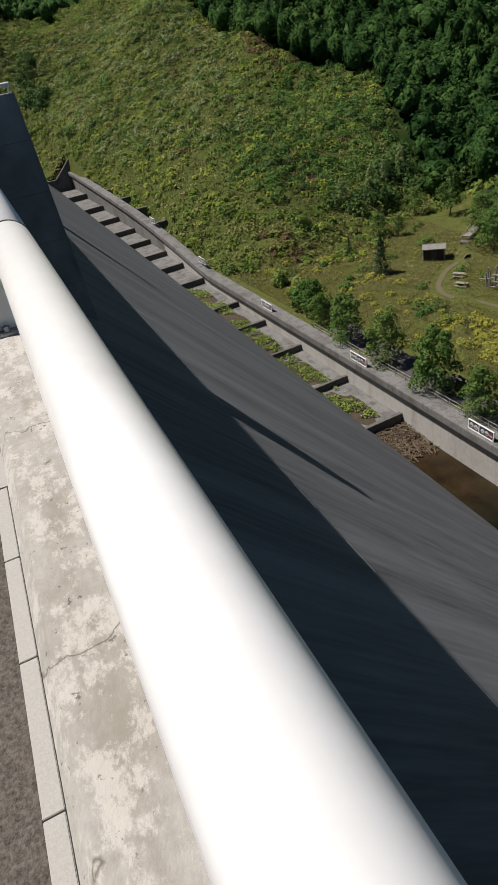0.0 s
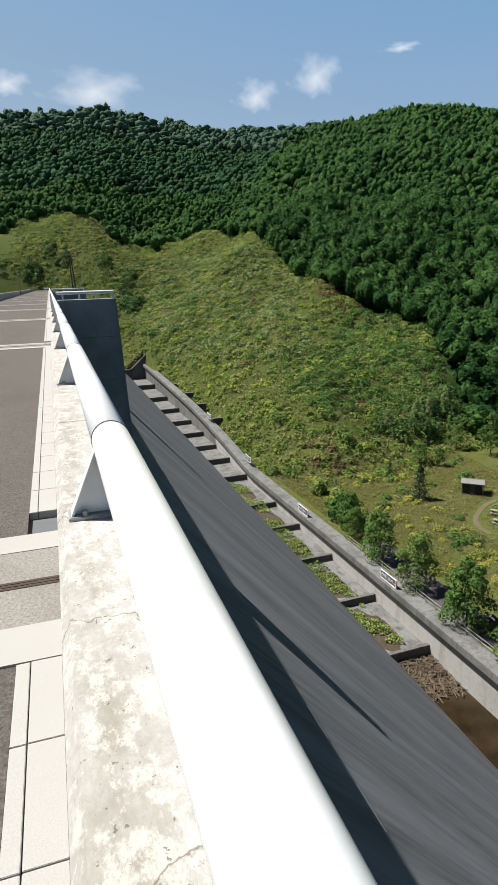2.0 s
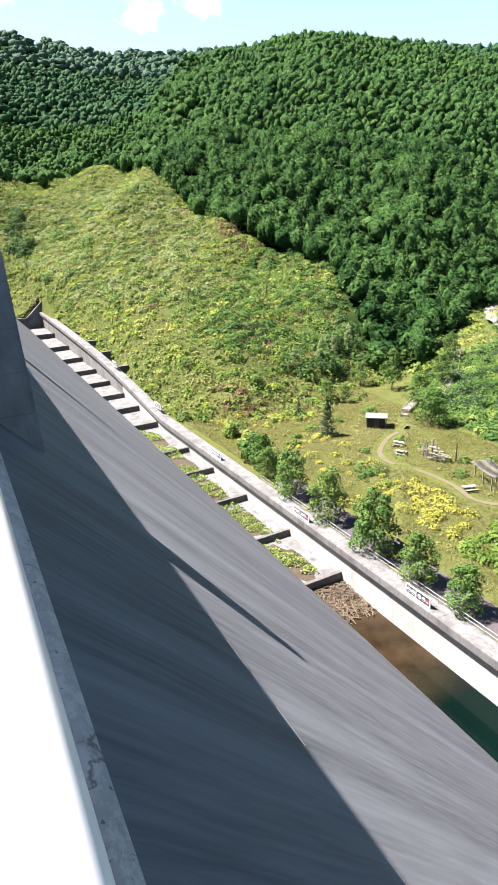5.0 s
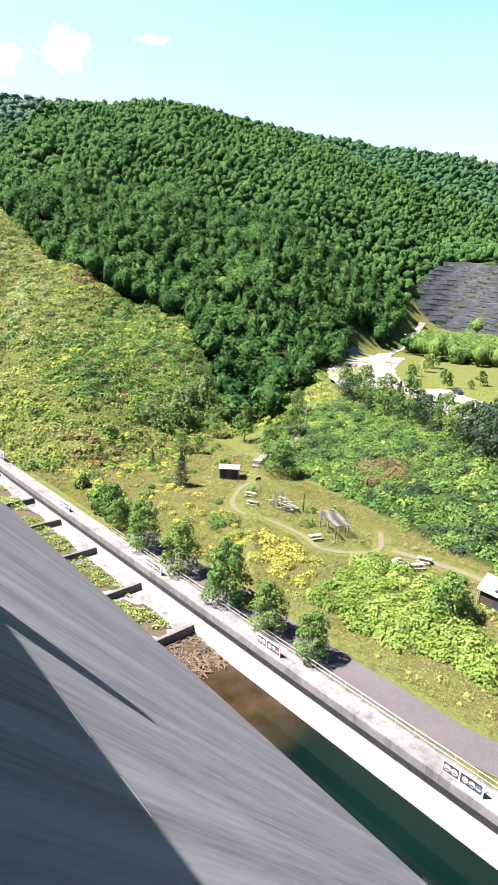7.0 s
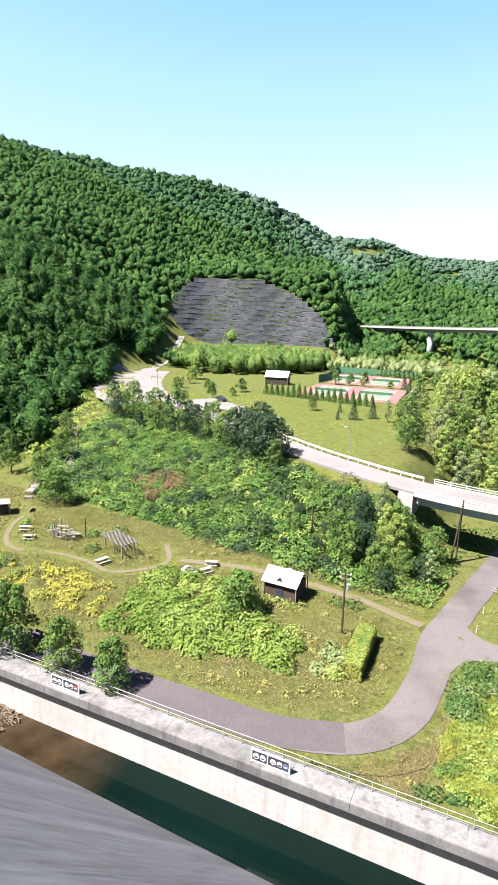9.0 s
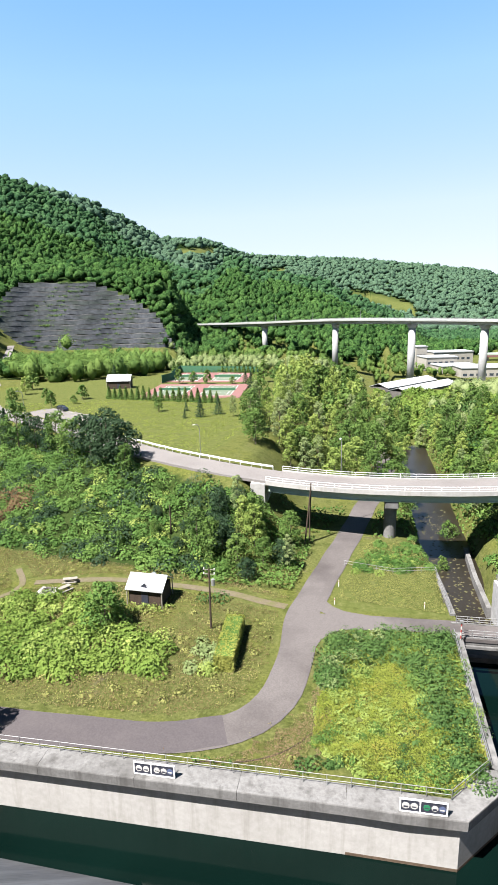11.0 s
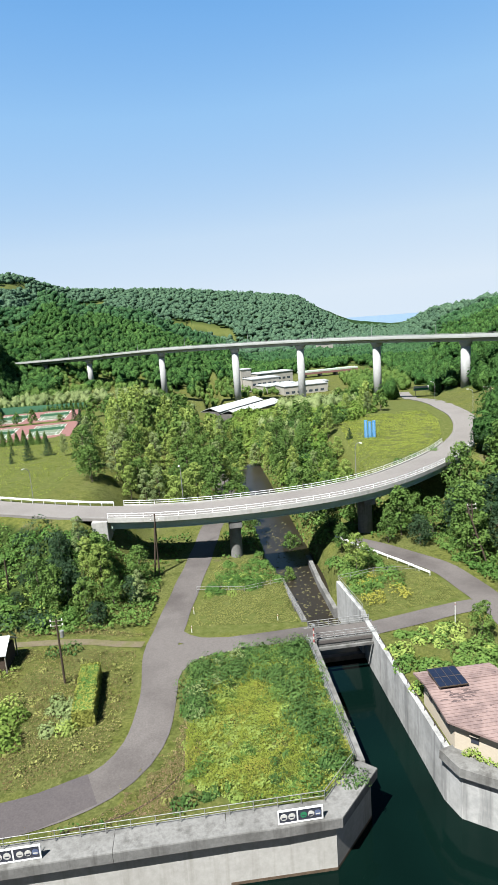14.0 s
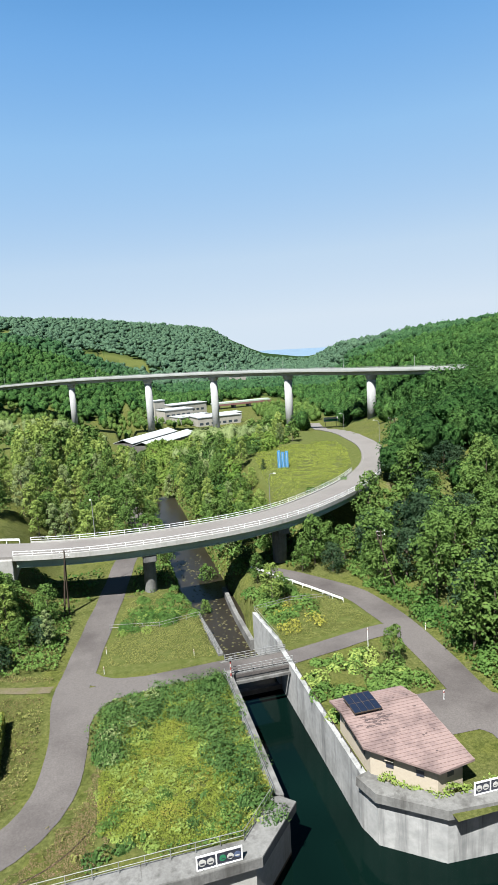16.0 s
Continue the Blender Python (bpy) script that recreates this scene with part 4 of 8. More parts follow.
for px, py, r in ((6.2, 98.9, 1.05), (31.0, 104.0, 1.35)):
    bm = bmesh.new()
    rod(bm, (px, py, -8), (px, py, 6.4), r, seg=24)
    part("pier", bm, MAT["concrete"], bridge)
    bm = bmesh.new()
    box(bm, px - 1.1, px + 1.1, py - 3.3, py + 3.3, 6.1, 7.3, 0.12)
    part("pier_cap", bm, MAT["concrete"], bridge)
bm = bmesh.new()
box(bm, -17.8, -15.2, 97.8, 106.8, 2, 8.9, 0.06)
part("abutment", bm, MAT["pale_concrete"], bridge)

def street_lamp_proto():
    t = thing("street_lamp", "slim galvanised street lamp with curved arm", "lamp", group="street lamps")
    bm = bmesh.new()
    pts = [(0, 0, 0), (0, 0, 5.6), (0.15, 0, 6.3), (0.6, 0, 6.8), (1.3, 0, 6.95)]
    for a, b in zip(pts, pts[1:]):
        rod(bm, a, b, 0.07, 0.06, 8)
    part("pole", bm, MAT["galvanised"], t)
    bm = bmesh.new()
    box(bm, 1.2, 1.9, -0.13, 0.13, 6.9, 7.05, 0.04)
    part("lantern", bm, MAT["white_paint"], t)
    return t


lamp0 = street_lamp_proto()
def along(side, index):
    p = main[index]
    d = (main[index + 1] - main[index - 1]).normalized()
    q = p + Vector((-d.y, d.x, 0)) * side
    return q, math.degrees(math.atan2(d.y, d.x))


spots = []
for want, side in (((-33, 112), 4.0), ((-3, 100), 3.85), ((31, 104), 3.85), ((-128, 183), 4.4), ((-176, 262), 4.4), ((76, 168), -4.4), ((86, 226), -4.4), ((-100, 158), 4.4)):
    i = min(range(1, len(main) - 1), key=lambda k: (main[k].x - want[0]) ** 2 + (main[k].y - want[1]) ** 2)
    q, ang = along(side, i)
    spots.append(pose(q.x, q.y, q.z + (0.2 if abs(side) < 4 else -0.1), 0, 0, ang - 90 * (1 if side > 0 else -1)))
lamp0.matrix_basis = spots[0]
for m in spots[1:]:
    copy_thing(lamp0, m)

# white guard rail along the far side of the road up to the bridge
far_side = [p for p in main if -58 < p.x < -16]
upper = thing("roadside_barrier", "low white roadside barrier along the upper road", "barrier")
edge_pts = []
for i, p in enumerate(far_side):
    d = (far_side[min(i + 1, len(far_side) - 1)] - far_side[max(i - 1, 0)]).normalized()
    edge_pts.append(p + Vector((-d.y, d.x, 0)) * 3.7)
bm = bmesh.new()
sweep(bm, edge_pts, [(-0.05, 0.78), (-0.08, 0.6), (-0.05, 0.42), (0.03, 0.42), (0.0, 0.6), (0.03, 0.78)])
part("beam", bm, MAT["white_paint"], upper)
for p in edge_pts[::1]:
    bm = bmesh.new()
    rod(bm, (p.x, p.y, p.z - 0.6), (p.x, p.y, p.z + 0.72), 0.06, seg=8)
    part("post", bm, MAT["white_paint"], upper)
# white guard rail on posts beside the lower lane
barrier = thing("roadside_barrier", "low white roadside barrier on posts", "barrier")
pts = smooth_path([(24.6, 101.5, 0), (27.5, 96, 0), (31.5, 88.5, 0), (34.5, 82.5, 0)], 2)
pts = [Vector((p.x, p.y, land_at(p.x, p.y))) for p in pts]
bm = bmesh.new()
sweep(bm, pts, [(-0.05, 0.75), (-0.08, 0.58), (-0.05, 0.4), (0.03, 0.4), (0.0, 0.58), (0.03, 0.75)])
part("beam", bm, MAT["white_paint"], barrier)
for p in pts[::1]:
    bm = bmesh.new()
    rod(bm, (p.x, p.y, p.z - 0.3), (p.x, p.y, p.z + 0.72), 0.06, seg=8)
    part("post", bm, MAT["white_paint"], barrier)

MAT["pier_concrete"] = surface("pier_concrete", ((0.44, 0.45, 0.46), (0.53, 0.54, 0.55)), 1, 0.12, (0.36, 0.36, 0.36), 0.4, streaks=0.4)
# ---------------------------------------------------------------- the viaduct
VIA = [(16, 520), (12.5, 470), (8.68, 425), (2.05, 372), (-4.9, 360), (-11.1, 345), (-18.2, 318), (-26, 284), (-36, 262), (-48, 250)]
def via_z(a):
    return 27.2 - max(0, a - 3) * 0.52


via = smooth_path([(-d * math.sin(radians(a)), d * math.cos(radians(a)), via_z(a)) for a, d in VIA], 6)
viaduct = thing("viaduct", "long white highway viaduct on tall round piers", "viaduct")
bm = bmesh.new()
sweep(bm, via, [(-5, 0), (-5, -0.45), (-2.7, -0.8), (-2.5, -2.3), (2.5, -2.3), (2.7, -0.8), (5, -0.45), (5, 0)])
part("deck", bm, MAT["viaduct_paint"], viaduct)
for off in (-4.9, 4.9):
    bm = bmesh.new()
    sweep(bm, via, [(off - 0.1, 0.75), (off - 0.14, 0), (off + 0.14, 0), (off + 0.1, 0.75)])
    part("parapet", bm, MAT["viaduct_paint"], viaduct)
    bm = bmesh.new()
    sweep(bm, via, [(off - 0.06, 1.15), (off - 0.06, 1.03), (off + 0.06, 1.03), (off + 0.06, 1.15)])
    part("rail", bm, MAT["galvanised"], viaduct)
for i in range(1, len(via) - 1, 3):
    p = via[i]
    bm = bmesh.new()
    d = (via[i + 1] - via[i - 1]).normalized()
    q = p + Vector((-d.y, d.x, 0)) * 4.9
    rod(bm, q, q + Vector((0, 0, 5.5 if i % 6 == 1 else 1.1)), 0.11, 0.08, 6)
    part("lamp_post" if i % 6 == 1 else "rail_post", bm, MAT["galvanised"], viaduct)
for a, d in VIA[1:8]:
    x, y = -d * math.sin(radians(a)), d * math.cos(radians(a))
    top = via_z(a) - 2.3
    r = 1.8 if a > 0 else 2.1
    bm = bmesh.new()
    rod(bm, (x, y, land_at(x, y) - 2), (x, y, top - 2.2), r, r, seg=28)
    p_ = part("pier", bm, MAT["pier_concrete"], viaduct)
    for f_ in p_.data.polygons:
        f_.use_smooth = len(f_.vertices) == 4
    bm = bmesh.new()
    rod(bm, (x, y, top - 2.2), (x, y, top - 0.7), r, r + 0.75, seg=28)
    rod(bm, (x, y, top - 0.7), (x, y, top + 0.02), r + 0.75, r + 0.75, seg=28)
    part("pier_head", bm, MAT["pier_concrete"], viaduct)
x, y = -345 * math.sin(radians(-11.1)), 345 * math.cos(radians(-11.1))
bm = bmesh.new()
box(bm, x - 7, x + 7, y - 7, y + 7, land_at(x, y) - 2, land_at(x, y) + 0.9, 0.1)
part("footing", bm, MAT["pier_concrete"], viaduct)

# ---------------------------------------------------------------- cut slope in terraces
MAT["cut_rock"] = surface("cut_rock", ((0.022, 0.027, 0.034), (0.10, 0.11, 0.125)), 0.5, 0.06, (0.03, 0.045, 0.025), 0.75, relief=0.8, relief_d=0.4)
cut_slope = thing("terraced_cut_slope", "grey terraced concrete cut slope with weeds on its ledges", "retaining slope", kind="structure")
TIERS = 14
def cut_tier(k):
    """Height of a tier's foot, its distance, and the azimuths between which it runs."""
    r = CUT_R + 4.4 * k
    z = 12.5 + CUT_RISE * 4.4 * k * 1.06
    el = math.degrees(math.atan2(z + 2.0 - 40, r))
    right = float(np.interp(el, ARCH_EL[:5], ARCH_AZ[:5]))
    left = float(np.interp(el, ARCH_EL[:4:-1], ARCH_AZ[:4:-1]))
    return z, r, left + 0.3, right - 0.3


def cut_wave(k, a):
    """The tiers follow the hollow of the hill, not a ruler."""
    return -1.1 * max(0.0, a - 29.5) ** 1.2 - 0.5 * max(0.0, 23 - a) + 1.6 * math.sin(a * 0.9 + 0.4) + 0.5 * math.sin(a * 2.3 + k * 1.9)


for k in range(TIERS):
    z, r, az0, az1 = cut_tier(k)
    vs, fs = [], []
    azs = np.linspace(az0, az1, 60)
    rows_ = ((0, 0), (1.0, 1.5), (1.5, 2.4), (3.6, 2.55), (9, -2))
    for j, a in enumerate(azs):
        for dr, dz in rows_:
            rr_ = r + dr + cut_wave(k, a)
            vs.append((-rr_ * math.sin(radians(a)), rr_ * math.cos(radians(a)), z + dz + 0.25 * math.sin(a * 3.1 + k) + (0.12 * math.sin(j * 1.7 + k) if dz == 1.5 else 0)))
    n_ = len(rows_)
    for j in range(len(azs) - 1):
        for q in range(n_ - 1):
            fs.append((j * n_ + q, j * n_ + q + 1, (j + 1) * n_ + q + 1, (j + 1) * n_ + q))
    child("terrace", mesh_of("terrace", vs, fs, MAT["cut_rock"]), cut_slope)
    bm = bmesh.new()
    path = []
    for a in azs:
        rr_ = r + 1.75 + cut_wave(k, a)
        path.append(Vector((-rr_ * math.sin(radians(a)), rr_ * math.cos(radians(a)), z + 2.4 + 0.25 * math.sin(a * 3.1 + k))))
    sweep(bm, path, [(-0.2, 0.45), (-0.2, 0.0), (0.2, 0.0), (0.2, 0.45)])
    part("ledge_kerb", bm, MAT["concrete"], cut_slope)
# ---------------------------------------------------------------- foliage
RNG = np.random.default_rng(7)


def leaf_cloud(centres, normals, sizes, rng, jitter=0.9, slim=0.75):
    """One bent quad for each centre, turned roughly to its normal."""
    n = len(centres)
    nn = normals + rng.normal(0, jitter * 0.5, (n, 3))
    nn /= np.linalg.norm(nn, axis=1)[:, None] + 1e-9
    a = np.cross(nn, rng.normal(0, 1, (n, 3)))
    a /= np.linalg.norm(a, axis=1)[:, None] + 1e-9
    b = np.cross(nn, a)
    s = sizes[:, None]
    k = rng.uniform(slim * 0.75, slim * 1.25, (n, 1))
    v = np.stack([centres - a * s, centres - b * s * k, centres + a * s, centres + b * s * k], 1)
    v[:, 1] += nn * s * 0.22
    v[:, 3] += nn * s * 0.22
    return v.reshape(-1, 3)


def set_tint(me, values):
    at = me.attributes.new("tint", "FLOAT", "POINT")
    at.data.foreach_set("value", values.astype(np.float32))


def cloud_mesh(name, v, material):
    n = len(v) // 4
    me = bpy.data.meshes.new(name)
    me.vertices.add(len(v))
    me.vertices.foreach_set("co", v.astype(np.float32).ravel())
    me.loops.add(len(v))
    me.loops.foreach_set("vertex_index", np.arange(len(v), dtype=np.int32))
    me.polygons.add(n)
    me.polygons.foreach_set("loop_start", np.arange(0, len(v), 4, dtype=np.int32))
    me.update(calc_edges=True)
    me.materials.append(material)
    return me


def ball(n, rng, lowest=-0.4):
    p = rng.normal(0, 1, (n, 3))
    p /= np.linalg.norm(p, axis=1)[:, None]
    low = p[:, 2] < lowest
    p[low, 2] *= -1
    return p


def ico_ball(level):
    b = bmesh.new()
    bmesh.ops.create_icosphere(b, subdivisions=level, radius=1)
    out = np.array([v.co[:] for v in b.verts]), np.array([[v.index for v in f.verts] for f in b.faces])
    b.free()
    return out


def crowns(name, x, y, rad, tall, lift, leaves, material, label, rng, level=1, leaf_scale=1.0):
    """Lumpy crowns set about with leaf clumps, joined into one wood."""
    ico_v, ico_f = ico_ball(level)
    k, n = len(ico_v), len(x)
    z = land(x, y)
    ph = rng.uniform(0, 6, (n, 1, 3))

    def shape(d):
        lump = 1 + 0.22 * np.sin(d[..., 0] * 4.5 + ph[..., 0]) * np.cos(d[..., 1] * 4.5 + ph[..., 1]) + 0.14 * np.sin(d[..., 2] * 6 + ph[..., 2])
        c = d * lump[..., None]
        c[..., 0] = c[..., 0] * rad[:, None] + x[:, None]
        c[..., 1] = c[..., 1] * rad[:, None] + y[:, None]
        c[..., 2] = c[..., 2] * tall[:, None] + (z + lift + tall * 0.55)[:, None]
        return c

    core = shape(np.broadcast_to(ico_v, (n, k, 3)) * rng.uniform(0.80, 1.04, (n, k, 1))).reshape(-1, 3)
    d = ball(n * leaves, rng, -0.2).reshape(n, leaves, 3)
    size = np.repeat(rad, leaves) * rng.uniform(0.12, 0.24, n * leaves) * leaf_scale
    lv = leaf_cloud(shape(d * 1.03).reshape(-1, 3), d.reshape(-1, 3) + np.array([0, 0, 0.6]), size, rng, 0.9)
    tri = (ico_f[None] + k * np.arange(n)[:, None, None]).reshape(-1)
    me = bpy.data.meshes.new(name)
    v = np.concatenate([core, lv]).astype(np.float32)
    me.vertices.add(len(v))
    me.vertices.foreach_set("co", v.ravel())
    loops = np.concatenate([tri, len(core) + np.arange(len(lv))]).astype(np.int32)
    me.loops.add(len(loops))
    me.loops.foreach_set("vertex_index", loops)
    starts = np.concatenate([np.arange(0, len(tri), 3), len(tri) + np.arange(0, len(lv), 4)]).astype(np.int32)
    me.polygons.add(len(starts))
    me.polygons.foreach_set("loop_start", starts)
    me.polygons.foreach_set("use_smooth", np.concatenate([np.ones(len(tri) // 3, bool), np.zeros(len(lv) // 4, bool)]))
    me.update(calc_edges=True)
    me.materials.append(material)
    own = rng.uniform(0, 1, n)
    set_tint(me, np.concatenate([np.repeat(own, k), np.repeat(own, leaves * 4)]))
    return tagged(new(name, me), label, "forest", kind="stuff")


def forest(name, cell, rmin, rmax, leaves, height, material, label, rng, level=1, leaf_scale=1.0):
    """One tree to each cell of a shaken grid, wherever the woods stand."""
    xs, ys = np.meshgrid(np.arange(-1060, 700, cell), np.arange(-140, min(rmax, 1750), cell))
    x = xs.ravel() + rng.uniform(-0.62, 0.62, xs.size) * cell
    y = ys.ravel() + rng.uniform(-0.62, 0.62, xs.size) * cell
    az, r = polar(x, y)
    m = wooded(x, y) & (r >= rmin) & (r < rmax) & (rng.uniform(0, 1, x.size) > 0.03)
    x, y = x[m], y[m]
    n = len(x)
    return crowns(name, x, y, cell * (0.42 + 0.55 * rng.uniform(0, 1, n) ** 1.5), height * rng.uniform(0.22, 0.52, n), height * rng.uniform(0.05, 0.42, n), leaves, material, label, rng, level, leaf_scale)


# farthest crowns: paler and bluer, aerial haze put into the leaf colour
MAT["far_haze_leaf"] = leaf_material("far_haze_leaf", [(0.0, (0.044, 0.110, 0.048)), (0.5, (0.056, 0.135, 0.056)), (1.0, (0.074, 0.165, 0.066))], 0.28, lumps=0.6)
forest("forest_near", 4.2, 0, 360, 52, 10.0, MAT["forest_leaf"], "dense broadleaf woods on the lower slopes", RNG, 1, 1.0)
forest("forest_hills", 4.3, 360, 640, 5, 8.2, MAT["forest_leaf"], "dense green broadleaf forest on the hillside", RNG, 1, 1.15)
forest("forest_ridges", 5.6, 640, 820, 3, 9, MAT["ridge_haze_leaf"], "dense green forest along the ridges", RNG, 1, 0.8)
forest("forest_far", 9.0, 820, 1750, 3, 12, MAT["far_haze_leaf"], "distant green forest", RNG, 1)


# ---------------------------------------------------------------- single trees
def tree_proto(name, label, leaf, height, radius, lobes, leaves, size, trunk_r, seed, clear=0.18, group=""):
    """A tapered trunk with limbs and a crown of lobes made of small leaf clumps."""
    rng = np.random.default_rng(seed)
    t = thing(name, label, "tree", group=group)
    bm = bmesh.new()
    rod(bm, (0, 0, -0.4), (0, 0, height * 0.45), trunk_r, trunk_r * 0.6, 8)
    rod(bm, (0, 0, height * 0.45), (0.1, 0.05, height * 0.85), trunk_r * 0.6, trunk_r * 0.15, 6)
    cs = []
    for i in range(lobes):
        a = i * 2.4 + rng.uniform(-0.4, 0.4)
        h = clear + (1 - clear) * ((i + 0.5) / lobes)
        wide = radius * (0.75 * math.sin(math.pi * min(0.98, 0.22 + 0.72 * h)) ** 0.8) * rng.uniform(0.55, 1.05)
        c = np.array([math.cos(a) * wide, math.sin(a) * wide, height * (h * 0.9 + 0.03)])
        cs.append((c, radius * rng.uniform(0.32, 0.5) * (1.1 - 0.4 * h)))
        if i % 2 == 0:
            rod(bm, (0, 0, max(0.2, c[2] * 0.7)), tuple(c * 0.9), trunk_r * 0.35, trunk_r * 0.1, 5)
    part("trunk", bm, MAT["bark"], t)
    per = leaves // lobes
    pos, nor = [], []
    for c, r in cs:
        d = ball(per, rng, -0.6)
        pos.append(c + d * (r * rng.uniform(0.75, 1.08, (per, 1))) * np.array([1, 1, 0.85]))
        nor.append(d + np.array([0, 0, 0.25]))
    pos, nor = np.concatenate(pos), np.concatenate(nor)
    me = cloud_mesh("crown", leaf_cloud(pos, nor, rng.uniform(0.6, 1.3, len(pos)) * size, rng, 0.9, 0.6), MAT[leaf])
    child("crown", me, t)
    return t


def conifer_proto(label, height, radius, seed, leaf="dark_leaf"):
    rng = np.random.default_rng(seed)
    t = thing("conifer", label, "tree", group="conifers")
    bm = bmesh.new()
    rod(bm, (0, 0, -0.4), (0, 0, height * 0.97), 0.16, 0.02, 8)
    part("trunk", bm, MAT["bark"], t)
    n = 1200
    h = rng.uniform(0.03, 1, n) ** 1.25
    a = rng.uniform(0, 2 * math.pi, n)
    tier = 0.78 + 0.22 * np.cos(h * 46)
    r = radius * (1 - h) ** 0.85 * tier * rng.uniform(0.45, 1.05, n)
    pos = np.stack([np.cos(a) * r, np.sin(a) * r, h * height - 0.12 * r], 1)
    nor = np.stack([np.cos(a) * 0.5, np.sin(a) * 0.5, np.full(n, 0.8)], 1)
    child("crown", cloud_mesh("crown", leaf_cloud(pos, nor, rng.uniform(0.15, 0.32, n), rng, 0.7, 0.4), MAT[leaf]), t)
    return t


PROTO = {
    "broad": [tree_proto("broadleaf_tree", "leafy green broadleaf tree", "tree_green", 9, 3.3, 17, 1300, 0.255, 0.17, 11, group="broadleaf trees"),
              tree_proto("broadleaf_tree", "leafy green broadleaf tree", "tree_green", 10, 3.0, 19, 1300, 0.255, 0.16, 12, group="broadleaf trees"),
              tree_proto("broadleaf_tree", "leafy green broadleaf tree", "tree_green", 8, 3.8, 15, 1300, 0.255, 0.18, 13, group="broadleaf trees")],
    "birch": [tree_proto("birch_tree", "slender light green birch tree", "bright_leaf", 10, 2.3, 18, 1700, 0.195, 0.12, 21, group="birch trees"),
              tree_proto("birch_tree", "slender light green birch tree", "grey_leaf", 11, 2.1, 19, 1700, 0.19, 0.12, 22, group="birch trees"),
              tree_proto("birch_tree", "slender yellow-green birch tree", "bright_leaf", 9, 2.5, 16, 1700, 0.195, 0.12, 23, group="birch trees")],
    "farbroad": [tree_proto("broadleaf_tree", "leafy green broadleaf tree", "tree_green", 9.5, 3.4, 16, 340, 0.6, 0.17, 14, group="broadleaf trees"),
                 tree_proto("broadleaf_tree", "leafy green broadleaf tree", "tree_green", 8.5, 3.6, 14, 340, 0.62, 0.17, 15, group="broadleaf trees")],
    "farbirch": [tree_proto("birch_tree", "slender light green birch tree", "bright_leaf", 10, 2.4, 16, 360, 0.44, 0.12, 24, group="birch trees"),
                 tree_proto("birch_tree", "slender yellow-green birch tree", "bright_leaf", 9.5, 2.5, 16, 360, 0.44, 0.12, 25, group="birch trees")],
    "dark": [tree_proto("maple_tree", "dense dark green maple tree", "dark_leaf", 7, 3.4, 16, 1900, 0.215, 0.18, 31, clear=0.12, group="maple trees")],
    "maple": [tree_proto("maple_tree", "dense green maple tree in layers", "vine_leaf", 7.2, 3.6, 20, 2200, 0.24, 0.18, 32, clear=0.1, group="maple trees")],
    "wall": [tree_proto("roadside_tree", "young green tree beside the basin walkway", "vine_leaf", 7.6, 2.9, 20, 2800, 0.19, 0.11, 41, clear=0.06, group="roadside trees"),
             tree_proto("roadside_tree", "young green tree beside the basin walkway", "tree_green", 7.4, 2.7, 18, 2600, 0.18, 0.11, 42, clear=0.08, group="roadside trees")],
    "shrub": [tree_proto("shrub", "broad-leaved yellow-green shrub in the meadow", "vine_leaf", 2.4, 1.7, 11, 900, 0.22, 0.06, 51, clear=0.05, group="shrubs"),
              tree_proto("shrub", "broad-leaved yellow-green shrub in the meadow", "bright_leaf", 2.1, 1.6, 11, 800, 0.22, 0.06, 52, clear=0.05, group="shrubs")],
    "conifer": [conifer_proto("dark green conical conifer", 7, 2.7, 61)],
    "hedgecon": [conifer_proto("bushy green hedge conifer", 4.2, 1.6, 62, "tree_green")],
}
LAID = {k: 0 for k in PROTO}
USED = set()


def plant(kind, x, y, scale=1.0, variant=None, turn=None, z=None):
    if math.hypot(x, y) > 195 and kind in ("broad", "birch"):
        kind = "far" + kind
    k = LAID[kind]
    LAID[kind] += 1
    protos = PROTO[kind]
    p = protos[(k if variant is None else variant) % len(protos)]
    rng = random.Random(int(x * 71 + y * 131) & 0xffff)
    a = rng.uniform(0, 360) if turn is None else turn
    s = scale * rng.uniform(0.88, 1.12)
    m = pose(x, y, land_at(x, y) if z is None else z, 0, 0, a) @ Matrix.Diagonal((s, s, s * rng.uniform(0.9, 1.1), 1))
    if p.name not in USED:
        USED.add(p.name)
        p.matrix_basis = m
        return p
    c = p.copy()
    scene.collection.objects.link(c)
    c.matrix_basis = m
    for o in p.children:
        q = o.copy()
        scene.collection.objects.link(q)
        q.parent = c
    return c


EAST_AZ, EAST_EL = [-50, -35, -33, -31, -29, -26, -23, -21], [2.0, -2.4, -3.6, -4.9, -6.1, -8.8, -11.4, -11.4]


def too_high(x, y, top):
    """Whether a tree would stand above the outline of the woods east of the road."""
    az, r = polar(np.asarray(x, float), np.asarray(y, float))
    return (az < -21) & (az > -50) & (np.degrees(np.arctan2(land(x, y) + top - 40, r)) > np.interp(az, EAST_AZ, EAST_EL))


